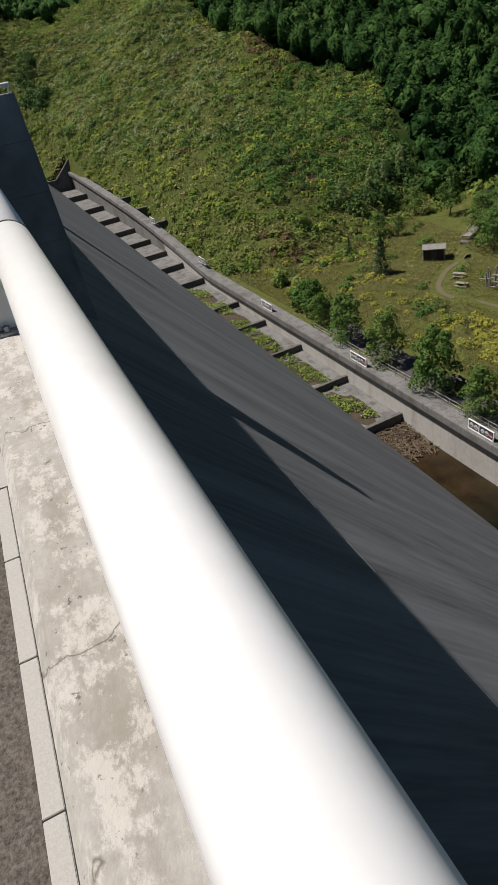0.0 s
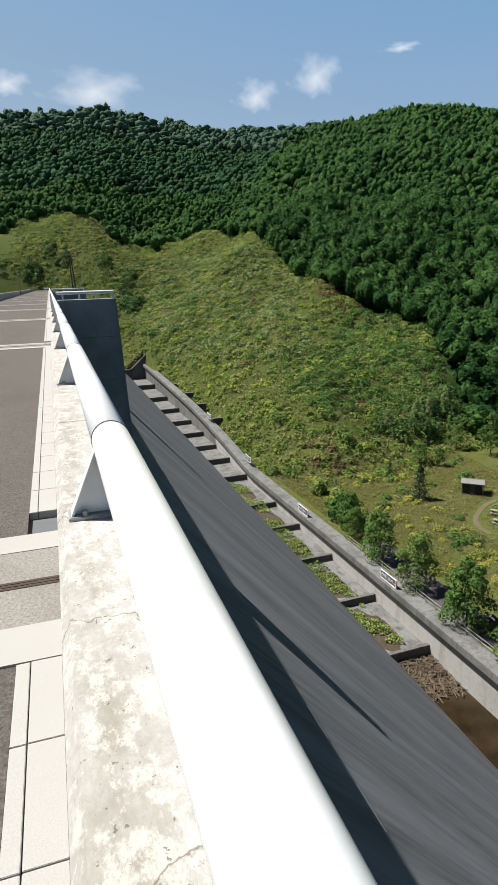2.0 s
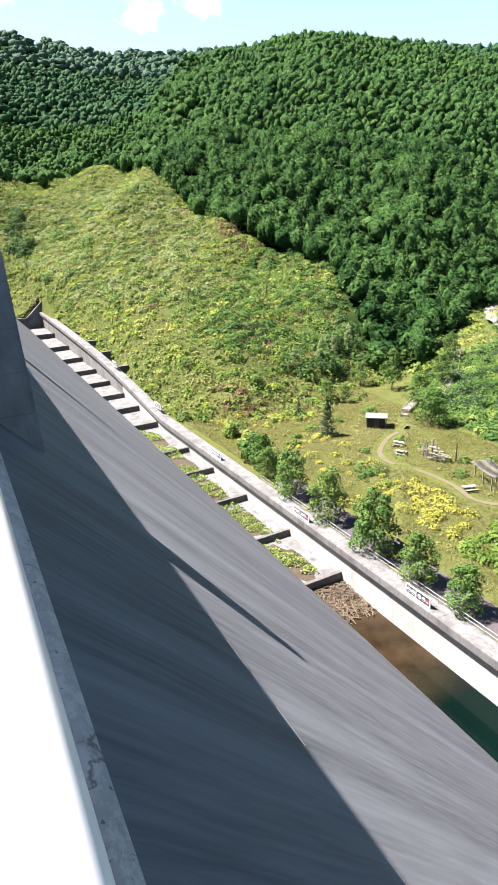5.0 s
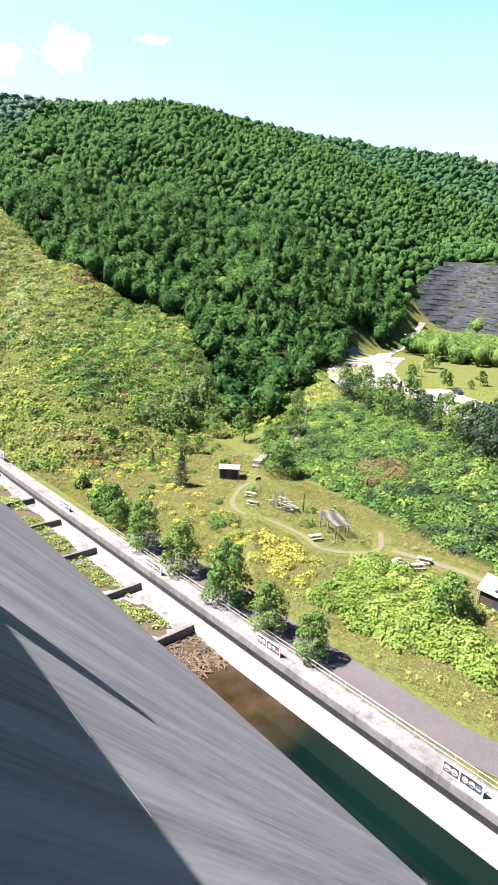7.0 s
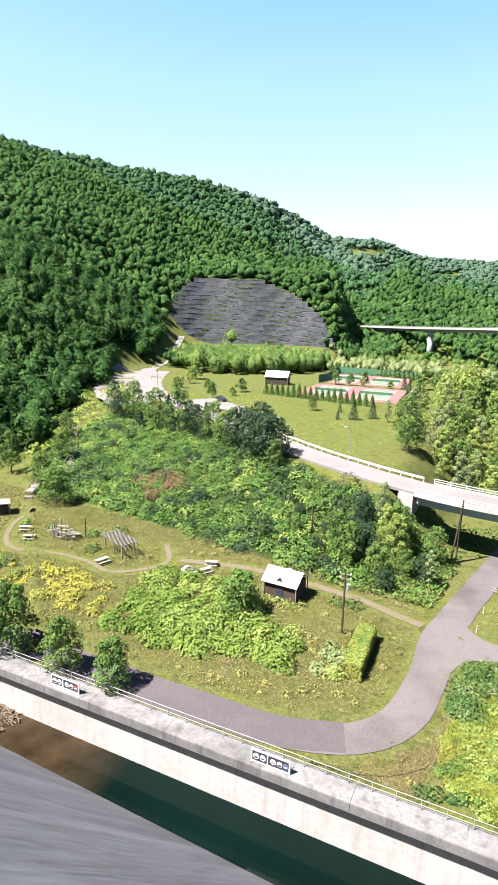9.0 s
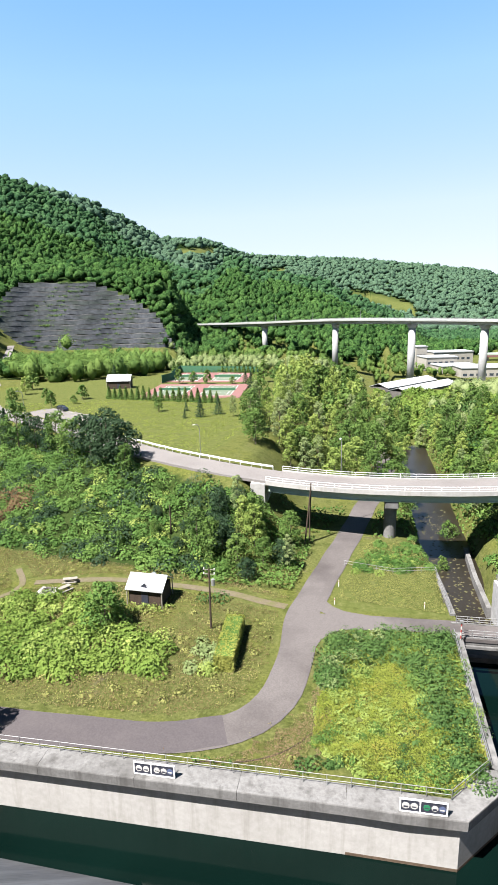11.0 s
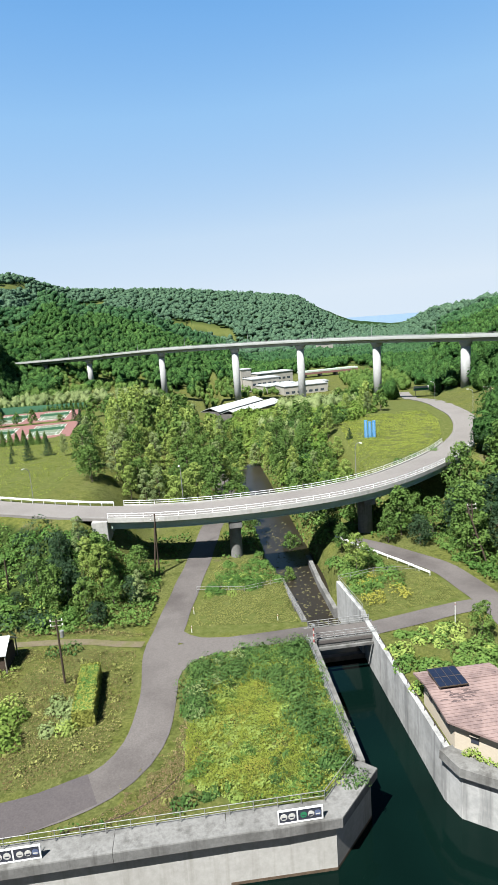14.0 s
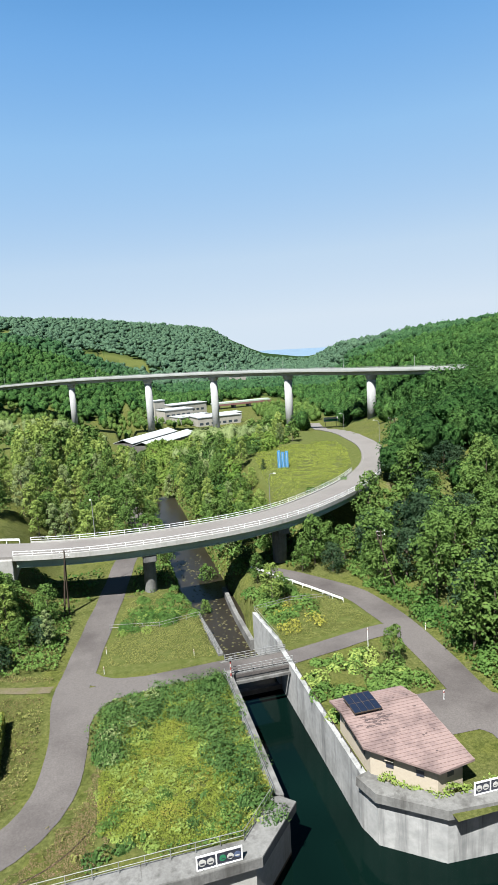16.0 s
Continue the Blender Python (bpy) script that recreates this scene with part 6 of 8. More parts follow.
# ---------------------------------------------------------------- huts and park furniture
def gable_hut(name, label, at, turn, w, d, eave, ridge, dormer=False, walls="timber_dark", closed=True, roof="roof_pale"):
    t = thing(name, label, "hut", (at[0], at[1], land_at(*at)), turn)
    hw, hd = w / 2, d / 2
    if closed:
        part("outer_wall", box(bmesh.new(), -hw + 0.35, hw - 0.35, -hd + 0.4, hd - 0.4, 0, eave + 0.12, 0.02), MAT[walls], t)
        part("doorway", box(bmesh.new(), -0.5, 0.5, -hd + 0.34, -hd + 0.45, 0.05, 2.0, 0.01), MAT["sign_dark"], t)
    for sx in (-1, 1):
        for sy in (-1, 1):
            part("post", rod(bmesh.new(), (sx * (hw - 0.2), sy * (hd - 0.2), -0.2), (sx * (hw - 0.2), sy * (hd - 0.2), eave + 0.05), 0.09, seg=8), MAT["timber_grey"], t)
    for sy in (-1, 1):
        bm = bmesh.new()
        a = [(-hw, sy * hd, eave), (hw, sy * hd, eave), (hw, 0, ridge), (-hw, 0, ridge)]
        lo = [bm.verts.new(v) for v in a]
        hi = [bm.verts.new((x, y, z + 0.14)) for x, y, z in a]
        bm.faces.new(lo)
        bm.faces.new(hi)
        for i in range(4):
            bm.faces.new((lo[i], lo[(i + 1) % 4], hi[(i + 1) % 4], hi[i]))
        r = part("roof_slope", bm, MAT[roof], t)
        for k in range(int(w / 0.6)):
            x = -hw + 0.3 + 0.6 * k
            part("roof_seam", rod(bmesh.new(), (x, sy * hd, eave + 0.15), (x, 0, ridge + 0.15), 0.025, seg=5), MAT[roof], r)
        if dormer:
            bm = bmesh.new()
            yb, zb = sy * hd * 0.82, eave + (ridge - eave) * 0.2
            p = [bm.verts.new(v) for v in ((-0.85, yb, zb), (0.85, yb, zb), (0, yb, zb + 0.72), (0, sy * 0.15, ridge + 0.12))]
            bm.faces.new((p[0], p[2], p[3]))
            bm.faces.new((p[1], p[2], p[3]))
            part("dormer", bm, MAT[roof], t)
            bm = bmesh.new()
            p = [bm.verts.new(v) for v in ((-0.62, yb - sy * -0.02, zb + 0.04), (0.62, yb - sy * -0.02, zb + 0.04), (0, yb - sy * -0.02, zb + 0.58))]
            bm.faces.new(p)
            part("dormer_vent", bm, MAT["sign_dark"], t)
    part("ridge_cap", rod(bmesh.new(), (-hw, 0, ridge + 0.14), (hw, 0, ridge + 0.14), 0.07, seg=8), MAT[roof], t)
    return t


gable_hut("park_hut", "dark timber hut with pale metal roof and small dormers", (-27.3, 71.6), -3, 5.4, 4.4, 2.3, 3.7, True)
gable_hut("picnic_shelter", "small open shelter with weathered grey roof", (-86.2, 75.2), 48, 4.2, 3.2, 2.1, 2.6, roof="roof_grey")
gable_hut("court_house", "dark timber house with pale metal roof by the courts", (-92, 222), 12, 9.5, 7, 3.0, 5.2)

pergola = thing("pergola", "weathered timber pergola with slatted top", "pergola", (-56, 72, 0), -22)
for x in (-2.6, 0, 2.6):
    for y in (-1.1, 1.1):
        part("post", box(bmesh.new(), x - 0.09, x + 0.09, y - 0.09, y + 0.09, -0.2, 2.2, 0.01), MAT["timber_grey"], pergola)
for y in (-1.1, 1.1):
    part("beam", box(bmesh.new(), -3.2, 3.2, y - 0.08, y + 0.08, 2.2, 2.38, 0.01), MAT["timber_grey"], pergola)
for k in range(16):
    x = -3.05 + 0.4 * k
    part("slat", box(bmesh.new(), x - 0.06, x + 0.06, -1.7, 1.7, 2.38, 2.5, 0.01), MAT["timber_grey"], pergola)

def picnic_table(x, y, turn):
    t = thing("picnic_table", "weathered pale timber picnic table", "table", (x, y, land_at(x, y)), turn, "picnic tables")
    part("tabletop", box(bmesh.new(), -1.0, 1.0, -0.4, 0.4, 0.7, 0.77, 0.01), MAT["timber_grey"], t)
    for yy in (-0.75, 0.75):
        part("bench", box(bmesh.new(), -1.0, 1.0, yy - 0.15, yy + 0.15, 0.4, 0.46, 0.01), MAT["timber_grey"], t)
    for xx in (-0.7, 0.7):
        part("leg", box(bmesh.new(), xx - 0.06, xx + 0.06, -0.8, 0.8, 0.34, 0.4, 0.01), MAT["timber_grey"], t)
        part("leg", box(bmesh.new(), xx - 0.06, xx + 0.06, -0.12, 0.12, -0.05, 0.7, 0.01), MAT["timber_grey"], t)


for x, y, a in ((-75.8, 71.6, 30), (-72.2, 68.9, 25), (-55.8, 67.4, 70), (-40.7, 74.6, 20), (-40.3, 72.0, 60)):
    picnic_table(x, y, a)
pit = thing("fire_pit", "round stone fire pit on a pale slab", "fire pit", (-42.7, 71.6, 0.02))
part("slab", box(bmesh.new(), -1.4, 1.4, -1.2, 1.2, -0.1, 0.12, 0.03), MAT["pale_concrete"], pit)
for k in range(9):
    a = k * math.tau / 9
    s_ = part("stone", box(bmesh.new(), -0.2, 0.2, -0.13, 0.13, 0.12, 0.42, 0.05), MAT["dark_concrete"], pit)
    s_.matrix_basis = pose(0.6 * math.cos(a), 0.6 * math.sin(a), 0, 0, 0, math.degrees(a) + 90)
# climbing frame of stacked timbers
frame_rng = random.Random(5)
play = thing("timber_climbing_frame", "jumbled weathered timber climbing frame", "climbing frame", (-67.8, 72.2, 0))
for k in range(26):
    x, y = frame_rng.uniform(-2.2, 2.2), frame_rng.uniform(-1.0, 1.0)
    if k % 2:
        part("upright", rod(bmesh.new(), (x, y, -0.2), (x + frame_rng.uniform(-0.2, 0.2), y, frame_rng.uniform(1.2, 3.2 if x < 0.3 else 1.8)), 0.12, seg=7), MAT["timber_grey"], play)
    else:
        z = frame_rng.uniform(0.4, 2.6 if x < 0.3 else 1.5)
        part("crossbar", rod(bmesh.new(), (x - 0.9, y - 0.3, z), (x + 0.9, y + 0.3, z + frame_rng.uniform(-0.2, 0.3)), 0.11, seg=7), MAT["timber_grey"], play)
post = thing("timber_post", "dark bare timber post in the meadow", "post", (-64.8, 74.2, 0))
part("shaft", rod(bmesh.new(), (0, 0, -0.2), (0, 0, 3.2), 0.11, 0.09, 8), MAT["timber_dark"], post)

# timber stairs up the slope
def stairs(name, label, a, b, width, rails=True):
    t = thing(name, label, "stairs")
    a, b = Vector((*a, land_at(*a) + 0.4)), Vector((*b, land_at(*b) + 0.4))
    d = (b - a)
    flat = Vector((d.x, d.y, 0)).normalized()
    side = Vector((-flat.y, flat.x, 0)) * width / 2
    n = int(d.length / 0.6)
    ang = math.degrees(math.atan2(flat.y, flat.x))
    for i in range(n):
        p = a.lerp(b, (i + 0.5) / n)
        p.z = max(p.z, land_at(p.x, p.y) + 0.3)
        s_ = part("tread", box(bmesh.new(), -0.2, 0.2, -width / 2, width / 2, -0.4, 0.05, 0.01), MAT["timber_grey"], t)
        s_.matrix_basis = pose(*p, 0, 0, ang)
    for sg in (-1, 1):
        o = side * sg
        part("hand_rail", rod(bmesh.new(), a + o + Vector((0, 0, 0.95)), b + o + Vector((0, 0, 0.95)), 0.05, seg=6), MAT["timber_grey"], t)
        for i in range(0, n + 1, 3):
            p = a.lerp(b, i / n) + o
            part("rail_post", rod(bmesh.new(), p - Vector((0, 0, 0.4)), p + Vector((0, 0, 0.95)), 0.045, seg=6), MAT["timber_grey"], t)


stairs("slope_stairs", "pale timber stairs with grey rails up the slope", (-87.3, 83.5), (-93, 92), 1.6)
stairs("slope_stairs", "pale timber stairs with grey rails up the slope", (-98.5, 109.5), (-113.5, 127), 1.5)
stairs("slope_ramp", "grey railed landing across the slope", (-93, 100), (-98.5, 109), 1.3)

# clipped hedge
MAT["hedge_leaf"] = leaf_material("hedge_leaf", [(0.0, (0.12, 0.20, 0.02)), (1.0, (0.24, 0.32, 0.05))], 0.35)
hedge = thing("clipped_hedge", "clipped yellow-green hedge block", "hedge", (-13.9, 61.4, 0), 3)
rng_h = np.random.default_rng(3)
n = 4200
pick = rng_h.integers(0, 5, n)
uvw = rng_h.uniform(-1, 1, (n, 3))
for ax, val, idx in ((0, 1, 0), (0, -1, 1), (1, 1, 2), (1, -1, 3), (2, 1, 4)):
    uvw[pick == idx, ax] = val
nrm = np.zeros((n, 3))
for ax, val, idx in ((0, 1, 0), (0, -1, 1), (1, 1, 2), (1, -1, 3), (2, 1, 4)):
    nrm[pick == idx, ax] = val
pos = uvw * np.array([1.1, 4.5, 0.95]) + np.array([0, 0, 1.0]) + rng_h.normal(0, 0.05, (n, 3))
child("leaves", cloud_mesh("leaves", leaf_cloud(pos, nrm, rng_h.uniform(0.07, 0.15, n), rng_h, 0.8), MAT["hedge_leaf"]), hedge)
part("core", box(bmesh.new(), -1.03, 1.03, -4.4, 4.4, 0, 1.88, 0.1), MAT["vine_leaf"], hedge)

# utility poles and their wires
def utility_pole(x, y, height, lean=(0, 0), arms=2, label="dark timber utility pole with cross arms"):
    t = thing("utility_pole", label, "pole", (x, y, land_at(x, y)), 0, "utility poles")
    top = Vector((lean[0], lean[1], height))
    part("shaft", rod(bmesh.new(), (0, 0, -0.5), top, 0.15, 0.1, 8), MAT["timber_dark"], t)
    for k in range(arms):
        c = top * (0.97 - 0.07 * k)
        part("cross_arm", rod(bmesh.new(), c + Vector((-0.75, 0, 0)), c + Vector((0.75, 0, 0)), 0.05, seg=6), MAT["timber_grey"], t)
        for o in (-0.65, 0.0, 0.65):
            part("insulator", rod(bmesh.new(), c + Vector((o, 0, 0.03)), c + Vector((o, 0, 0.22)), 0.06, seg=6), MAT["white_paint"], t)
    return t


pl = utility_pole(-17.2, 65.4, 8.3)
part("transformer", rod(bmesh.new(), (0.45, 0, 6.0), (0.45, 0, 6.8), 0.24, seg=12), MAT["galvanised"], pl)
utility_pole(-7.2, 94.5, 10.5, (0.2, -0.2), 2)
utility_pole(-7.9, 93.2, 9.8, (0.9, 1.0), 0, "slanting timber prop of the utility pole")
utility_pole(43.6, 86, 9.5, (-0.5, 0.4), 2)
utility_pole(44.5, 83.5, 9.6, (-2.6, 2.2), 0, "pale slanting prop pole beside the lane")
utility_pole(80, 150, 9, (0, 0), 2)
utility_pole(83, 158, 8, (0, 0), 1)
utility_pole(-30, 90, 5, (0, 0), 0, "slim timber pole on the vine slope")

# slim white markers beside the lanes
def marker(x, y, h):
    t = thing("lane_marker", "slim white marker post beside the lane", "post", (x, y, land_at(x, y)), 0, "lane markers")
    part("shaft", rod(bmesh.new(), (0, 0, -0.2), (0, 0, h), 0.05, 0.04, 8), MAT["white_paint"], t)
    part("band", rod(bmesh.new(), (0, 0, h - 0.3), (0, 0, h - 0.15), 0.055, seg=8), MAT["sign_red"], t)


for x, y, h in ((31.5, 67.5, 3.2), (34.5, 54.6, 1.2), (-2.2, 73.8, 1.0), (-1.8, 79, 1.0), (9.5, 74.2, 1.0), (41.4, 70, 1.0)):
    marker(x, y, h)
kerb_line = thing("garden_hose", "dark hose lying in a curve on the grass", "hose")
bm = bmesh.new()
hp = smooth_path([(-13.5, 43.6, 0.06), (-9, 44.3, 0.06), (-5.5, 46.2, 0.06), (-3, 49.5, 0.06), (-1.9, 53, 0.06)], 0.6)
sweep(bm, hp, [(-0.05, 0.0), (-0.03, -0.045), (0.03, -0.045), (0.05, 0.0), (0.03, 0.045), (-0.03, 0.045)])
part("tube", bm, MAT["timber_dark"], kerb_line)

# ---------------------------------------------------------------- tennis courts
MAT["court_red"] = surface("court_red", ((0.25, 0.125, 0.12), (0.31, 0.165, 0.155)), 2, 0.2, (0.27, 0.19, 0.165), 0.4)
MAT["court_green"] = surface("court_green", ((0.16, 0.21, 0.15), (0.21, 0.26, 0.19)), 2, 0.2, (0.22, 0.23, 0.17), 0.4)
MAT["net_green"] = surface("net_green", ((0.06, 0.17, 0.10), (0.09, 0.22, 0.13)), 3, 0.4, (0.1, 0.2, 0.1), 0.3)
def court(x, y, turn):
    t = thing("tennis_court", "faded red and green hard tennis court", "tennis court", (x, y, land_at(x, y) + 0.35), turn, "tennis courts")
    part("slab", box(bmesh.new(), -18, 18, -17, 17, -1.2, 0.0), MAT["court_red"], t)
    for cx in (-8.5, 8.5):
        part("play_area", box(bmesh.new(), cx - 5.5, cx + 5.5, -11.9, 11.9, -0.1, 0.02), MAT["court_green"], t)
        for lx in (-5.5, 5.5, -4.1, 4.1):
            part("court_line", box(bmesh.new(), cx + lx - 0.06, cx + lx + 0.06, -11.9, 11.9, 0, 0.03), MAT["white_paint"], t)
        for ly in (-11.9, -6.4, 6.4, 11.9):
            part("court_line", box(bmesh.new(), cx - 5.5, cx + 5.5, ly - 0.06, ly + 0.06, 0, 0.034), MAT["white_paint"], t)
        part("net", box(bmesh.new(), cx - 6, cx + 6, -0.03, 0.03, 0.03, 0.95), MAT["net_green"], t)
    return t


court(-58.5, 214, 4)
court(-65, 259, 4)
for x0, y0, x1, y1 in ((-84, 279, -45, 275), (-80, 238, -78, 250), (-84, 279, -80, 252), (-45, 275, -43, 258)):
    f_ = thing("court_fence", "tall green mesh fence on posts round the courts", "fence")
    n = int(math.hypot(x1 - x0, y1 - y0) / 3) + 1
    for i in range(n + 1):
        x, y = x0 + (x1 - x0) * i / n, y0 + (y1 - y0) * i / n
        part("post", rod(bmesh.new(), (x, y, land_at(x, y) - 0.2), (x, y, land_at(x, y) + 3.6), 0.08, seg=6), MAT["net_green"], f_)
    z = land_at((x0 + x1) / 2, (y0 + y1) / 2)
    a, b = Vector((x0, y0, z)), Vector((x1, y1, z))
    bm = bmesh.new()
    sweep(bm, [a, b], [(-0.03, 3.5), (-0.03, 0.2), (0.03, 0.2), (0.03, 3.5)])
    part("mesh_panel", bm, MAT["net_green"], f_)

# ---------------------------------------------------------------- sheds, works and far houses
def block(t, name, x0, x1, y0, y1, z0, z1, mat):
    return part(name, box(bmesh.new(), x0, x1, y0, y1, z0, z1, 0.05), MAT[mat], t)


MAT["works_wall"] = surface("works_wall", ((0.42, 0.40, 0.36), (0.52, 0.50, 0.45)), 0.5, 0.1, (0.5, 0.48, 0.44), 0.4)
MAT["works_roof"] = surface("works_roof", ((0.52, 0.55, 0.57), (0.62, 0.65, 0.67)), 0.5, 0.1, (0.45, 0.46, 0.48), 0.4, 0.5, 0)
MAT["glass_dark"] = surface("glass_dark", ((0.05, 0.07, 0.09), (0.08, 0.10, 0.13)), 1, 0.3, (0.05, 0.06, 0.08), 0.2, 0.2, 0)
def long_shed(x, y, turn, w, l):
    z = min(land_at(x, y), -7.5)
    t = thing("long_shed", "long low grey shed with pale metal roof", "shed", (x, y, z), turn, "long sheds")
    part("outer_wall", box(bmesh.new(), -l / 2 + 0.3, l / 2 - 0.3, -w / 2 + 0.3, w / 2 - 0.3, -3, 2.5), MAT["dark_concrete"], t)
    for sy in (-1, 1):
        bm = bmesh.new()
        q = [(-l / 2, sy * w / 2, 2.4), (l / 2, sy * w / 2, 2.4), (l / 2, 0, 4.4), (-l / 2, 0, 4.4)]
        lo, hi = [bm.verts.new(v) for v in q], [bm.verts.new((a, b, c + 0.2)) for a, b, c in q]
        bm.faces.new(lo)
        bm.faces.new(hi)
        for i in range(4):
            bm.faces.new((lo[i], lo[(i + 1) % 4], hi[(i + 1) % 4], hi[i]))
        part("roof_slope", bm, MAT["works_roof"], t)
    for k in range(8):
        part("window", box(bmesh.new(), -l / 2 + 3 + k * (l - 6) / 8, -l / 2 + 5 + k * (l - 6) / 8, -w / 2 + 0.24, -w / 2 + 0.34, 0.8, 1.9), MAT["glass_dark"], t)


def at(az, r):
    return -r * math.sin(radians(az)), r * math.cos(radians(az))


for az, r in ((-2.3, 346), (-4.4, 331), (-6.2, 317)):
    long_shed(*at(az, r), 52, 12, 46)
def works(az, r, w, d, h, storeys, turn=20, label="pale factory building with flat roof"):
    x, y = at(az, r)
    z = min(land_at(x, y), -8.5)
    t = thing("factory_building", label, "building", (x, y, z), turn, "factory buildings")
    block(t, "outer_wall", -w / 2, w / 2, -d / 2, d / 2, -6, h, "works_wall")
    block(t, "roof", -w / 2 - 0.4, w / 2 + 0.4, -d / 2 - 0.4, d / 2 + 0.4, h, h + 0.5, "works_roof")
    n = max(3, int(w / 4))
    for s_ in range(storeys):
        for k in range(n):
            x0 = -w / 2 + 1 + k * (w - 2) / n
            block(t, "window", x0, x0 + (w - 2) / n * 0.6, -d / 2 - 0.06, -d / 2 + 0.06, 1.4 + s_ * 3.4, 2.9 + s_ * 3.4, "glass_dark")


works(-7.2, 425, 22, 14, 9, 2)
works(-5.6, 435, 8, 8, 15, 3)
works(-8.8, 412, 26, 16, 5, 1)
works(-11.0, 395, 30, 18, 6, 1, 10)
works(-8.2, 455, 30, 14, 10, 2)
works(-11.8, 415, 24, 10, 5, 1, 10, "pale works hall with cream wall")
works(-12.6, 900, 30, 14, 11, 3, 5, "distant white apartment building")
works(-14.3, 960, 24, 14, 13, 4, 5, "distant white apartment building")
works(-15.8, 930, 30, 14, 9, 2, 8, "distant white apartment building")
works(-13.4, 820, 20, 12, 12, 2, 8, "distant white house in the valley")
gb = thing("green_canal_bridge", "low girder bridge with rust-red side behind the works", "bridge", (*at(-13.6, 500), -9), 12)
part("deck", box(bmesh.new(), -26, 26, -4, 4, 5.2, 6.4, 0.05), MAT["steel_green"], gb)
part("girder", box(bmesh.new(), -26, 26, -4.3, -4.02, 3.6, 5.2, 0.02), MAT["court_red"], gb)
for k in range(4):
    part("pier", box(bmesh.new(), -22 + 14 * k, -20.4 + 14 * k, -3, 3, -14, 5.2), MAT["concrete"], gb)

mon = thing("blue_monument", "three tall bright blue pillars on the lawn", "monument", (45.4, 145.2, land_at(45.4, 145.2)), -16)
MAT["bright_blue"] = surface("bright_blue", ((0.06, 0.28, 0.62), (0.08, 0.34, 0.70)), 1, 0.3, (0.08, 0.3, 0.6), 0.2, 0.4, 0)
for k, h in enumerate((4.5, 4.1, 4.3)):
    part("pillar", box(bmesh.new(), -1.45 + 1.0 * k, -0.65 + 1.0 * k, -0.35, 0.35, -0.3, h, 0.06), MAT["bright_blue"], mon)
    part("pillar_line", box(bmesh.new(), -1.1 + 1.0 * k, -1.0 + 1.0 * k, -0.37, -0.34, 0.3, h - 0.3), MAT["sign_pale"], mon)
board = thing("road_sign_board", "white and green road sign board on two posts", "sign", (122, 300, land_at(122, 300)), -8)
part("board", box(bmesh.new(), -4, 4, -0.1, 0.1, 3.0, 5.4, 0.03), MAT["sign_pale"], board)
part("board_band", box(bmesh.new(), -3.7, 3.7, -0.13, -0.1, 3.3, 4.3), MAT["sign_green"], board)
for x in (-3, 3):
    part("post", rod(bmesh.new(), (x, 0, -0.4), (x, 0, 3.1), 0.1, seg=8), MAT["galvanised"], board)

# ---------------------------------------------------------------- cars
MAT["car_dark"] = surface("car_dark", ((0.02, 0.024, 0.035), (0.03, 0.034, 0.045)), 2, 1, (0.03, 0.03, 0.04), 0.2, 0.25, 0)
MAT["car_silver"] = surface("car_silver", ((0.45, 0.46, 0.48), (0.5, 0.51, 0.53)), 2, 1, (0.4, 0.4, 0.4), 0.2, 0.3, 0, metal=0.5)
MAT["rubber"] = surface("rubber", ((0.02, 0.02, 0.02), (0.035, 0.035, 0.035)), 6, 1, (0.03, 0.03, 0.03), 0.2, 0.9, 0)
def car(x, y, z, turn, paint, label):
    t = thing("car", label, "car", (x, y, z), turn)
    bm = bmesh.new()
    prof = [(-2.1, 0.35), (-2.15, 0.8), (-1.9, 0.95), (-1.55, 1.5), (0.4, 1.52), (1.15, 0.98), (2.05, 0.85), (2.15, 0.5), (2.1, 0.35)]
    l_ = [bm.verts.new((a, -0.82 + (0.12 if b > 1.2 else 0), b)) for a, b in prof]
    r_ = [bm.verts.new((a, 0.82 - (0.12 if b > 1.2 else 0), b)) for a, b in prof]
    bm.faces.new(l_)
    bm.faces.new(r_)
    for i in range(len(prof)):
        j = (i + 1) % len(prof)
        bm.faces.new((l_[i], l_[j], r_[j], r_[i]))
    part("body", bm, MAT[paint], t)
    for sy in (-1, 1):
        part("side_window", box(bmesh.new(), -1.4, 0.45, sy * 0.735, sy * 0.77, 1.02, 1.4, 0.02), MAT["glass_dark"], t)
        for wx in (-1.3, 1.3):
            w = part("wheel", rod(bmesh.new(), (wx, sy * 0.66, 0.32), (wx, sy * 0.86, 0.32), 0.32, seg=16), MAT["rubber"], t)
            part("rim", rod(bmesh.new(), (wx, sy * 0.82, 0.32), (wx, sy * 0.87, 0.32), 0.19, seg=12), MAT["galvanised"], w)
    ws = part("windscreen", box(bmesh.new(), -0.02, 0.02, -0.6, 0.6, -0.32, 0.32), MAT["glass_dark"], t)
    ws.matrix_basis = pose(0.80, 0, 1.26, 0, -54, 0)


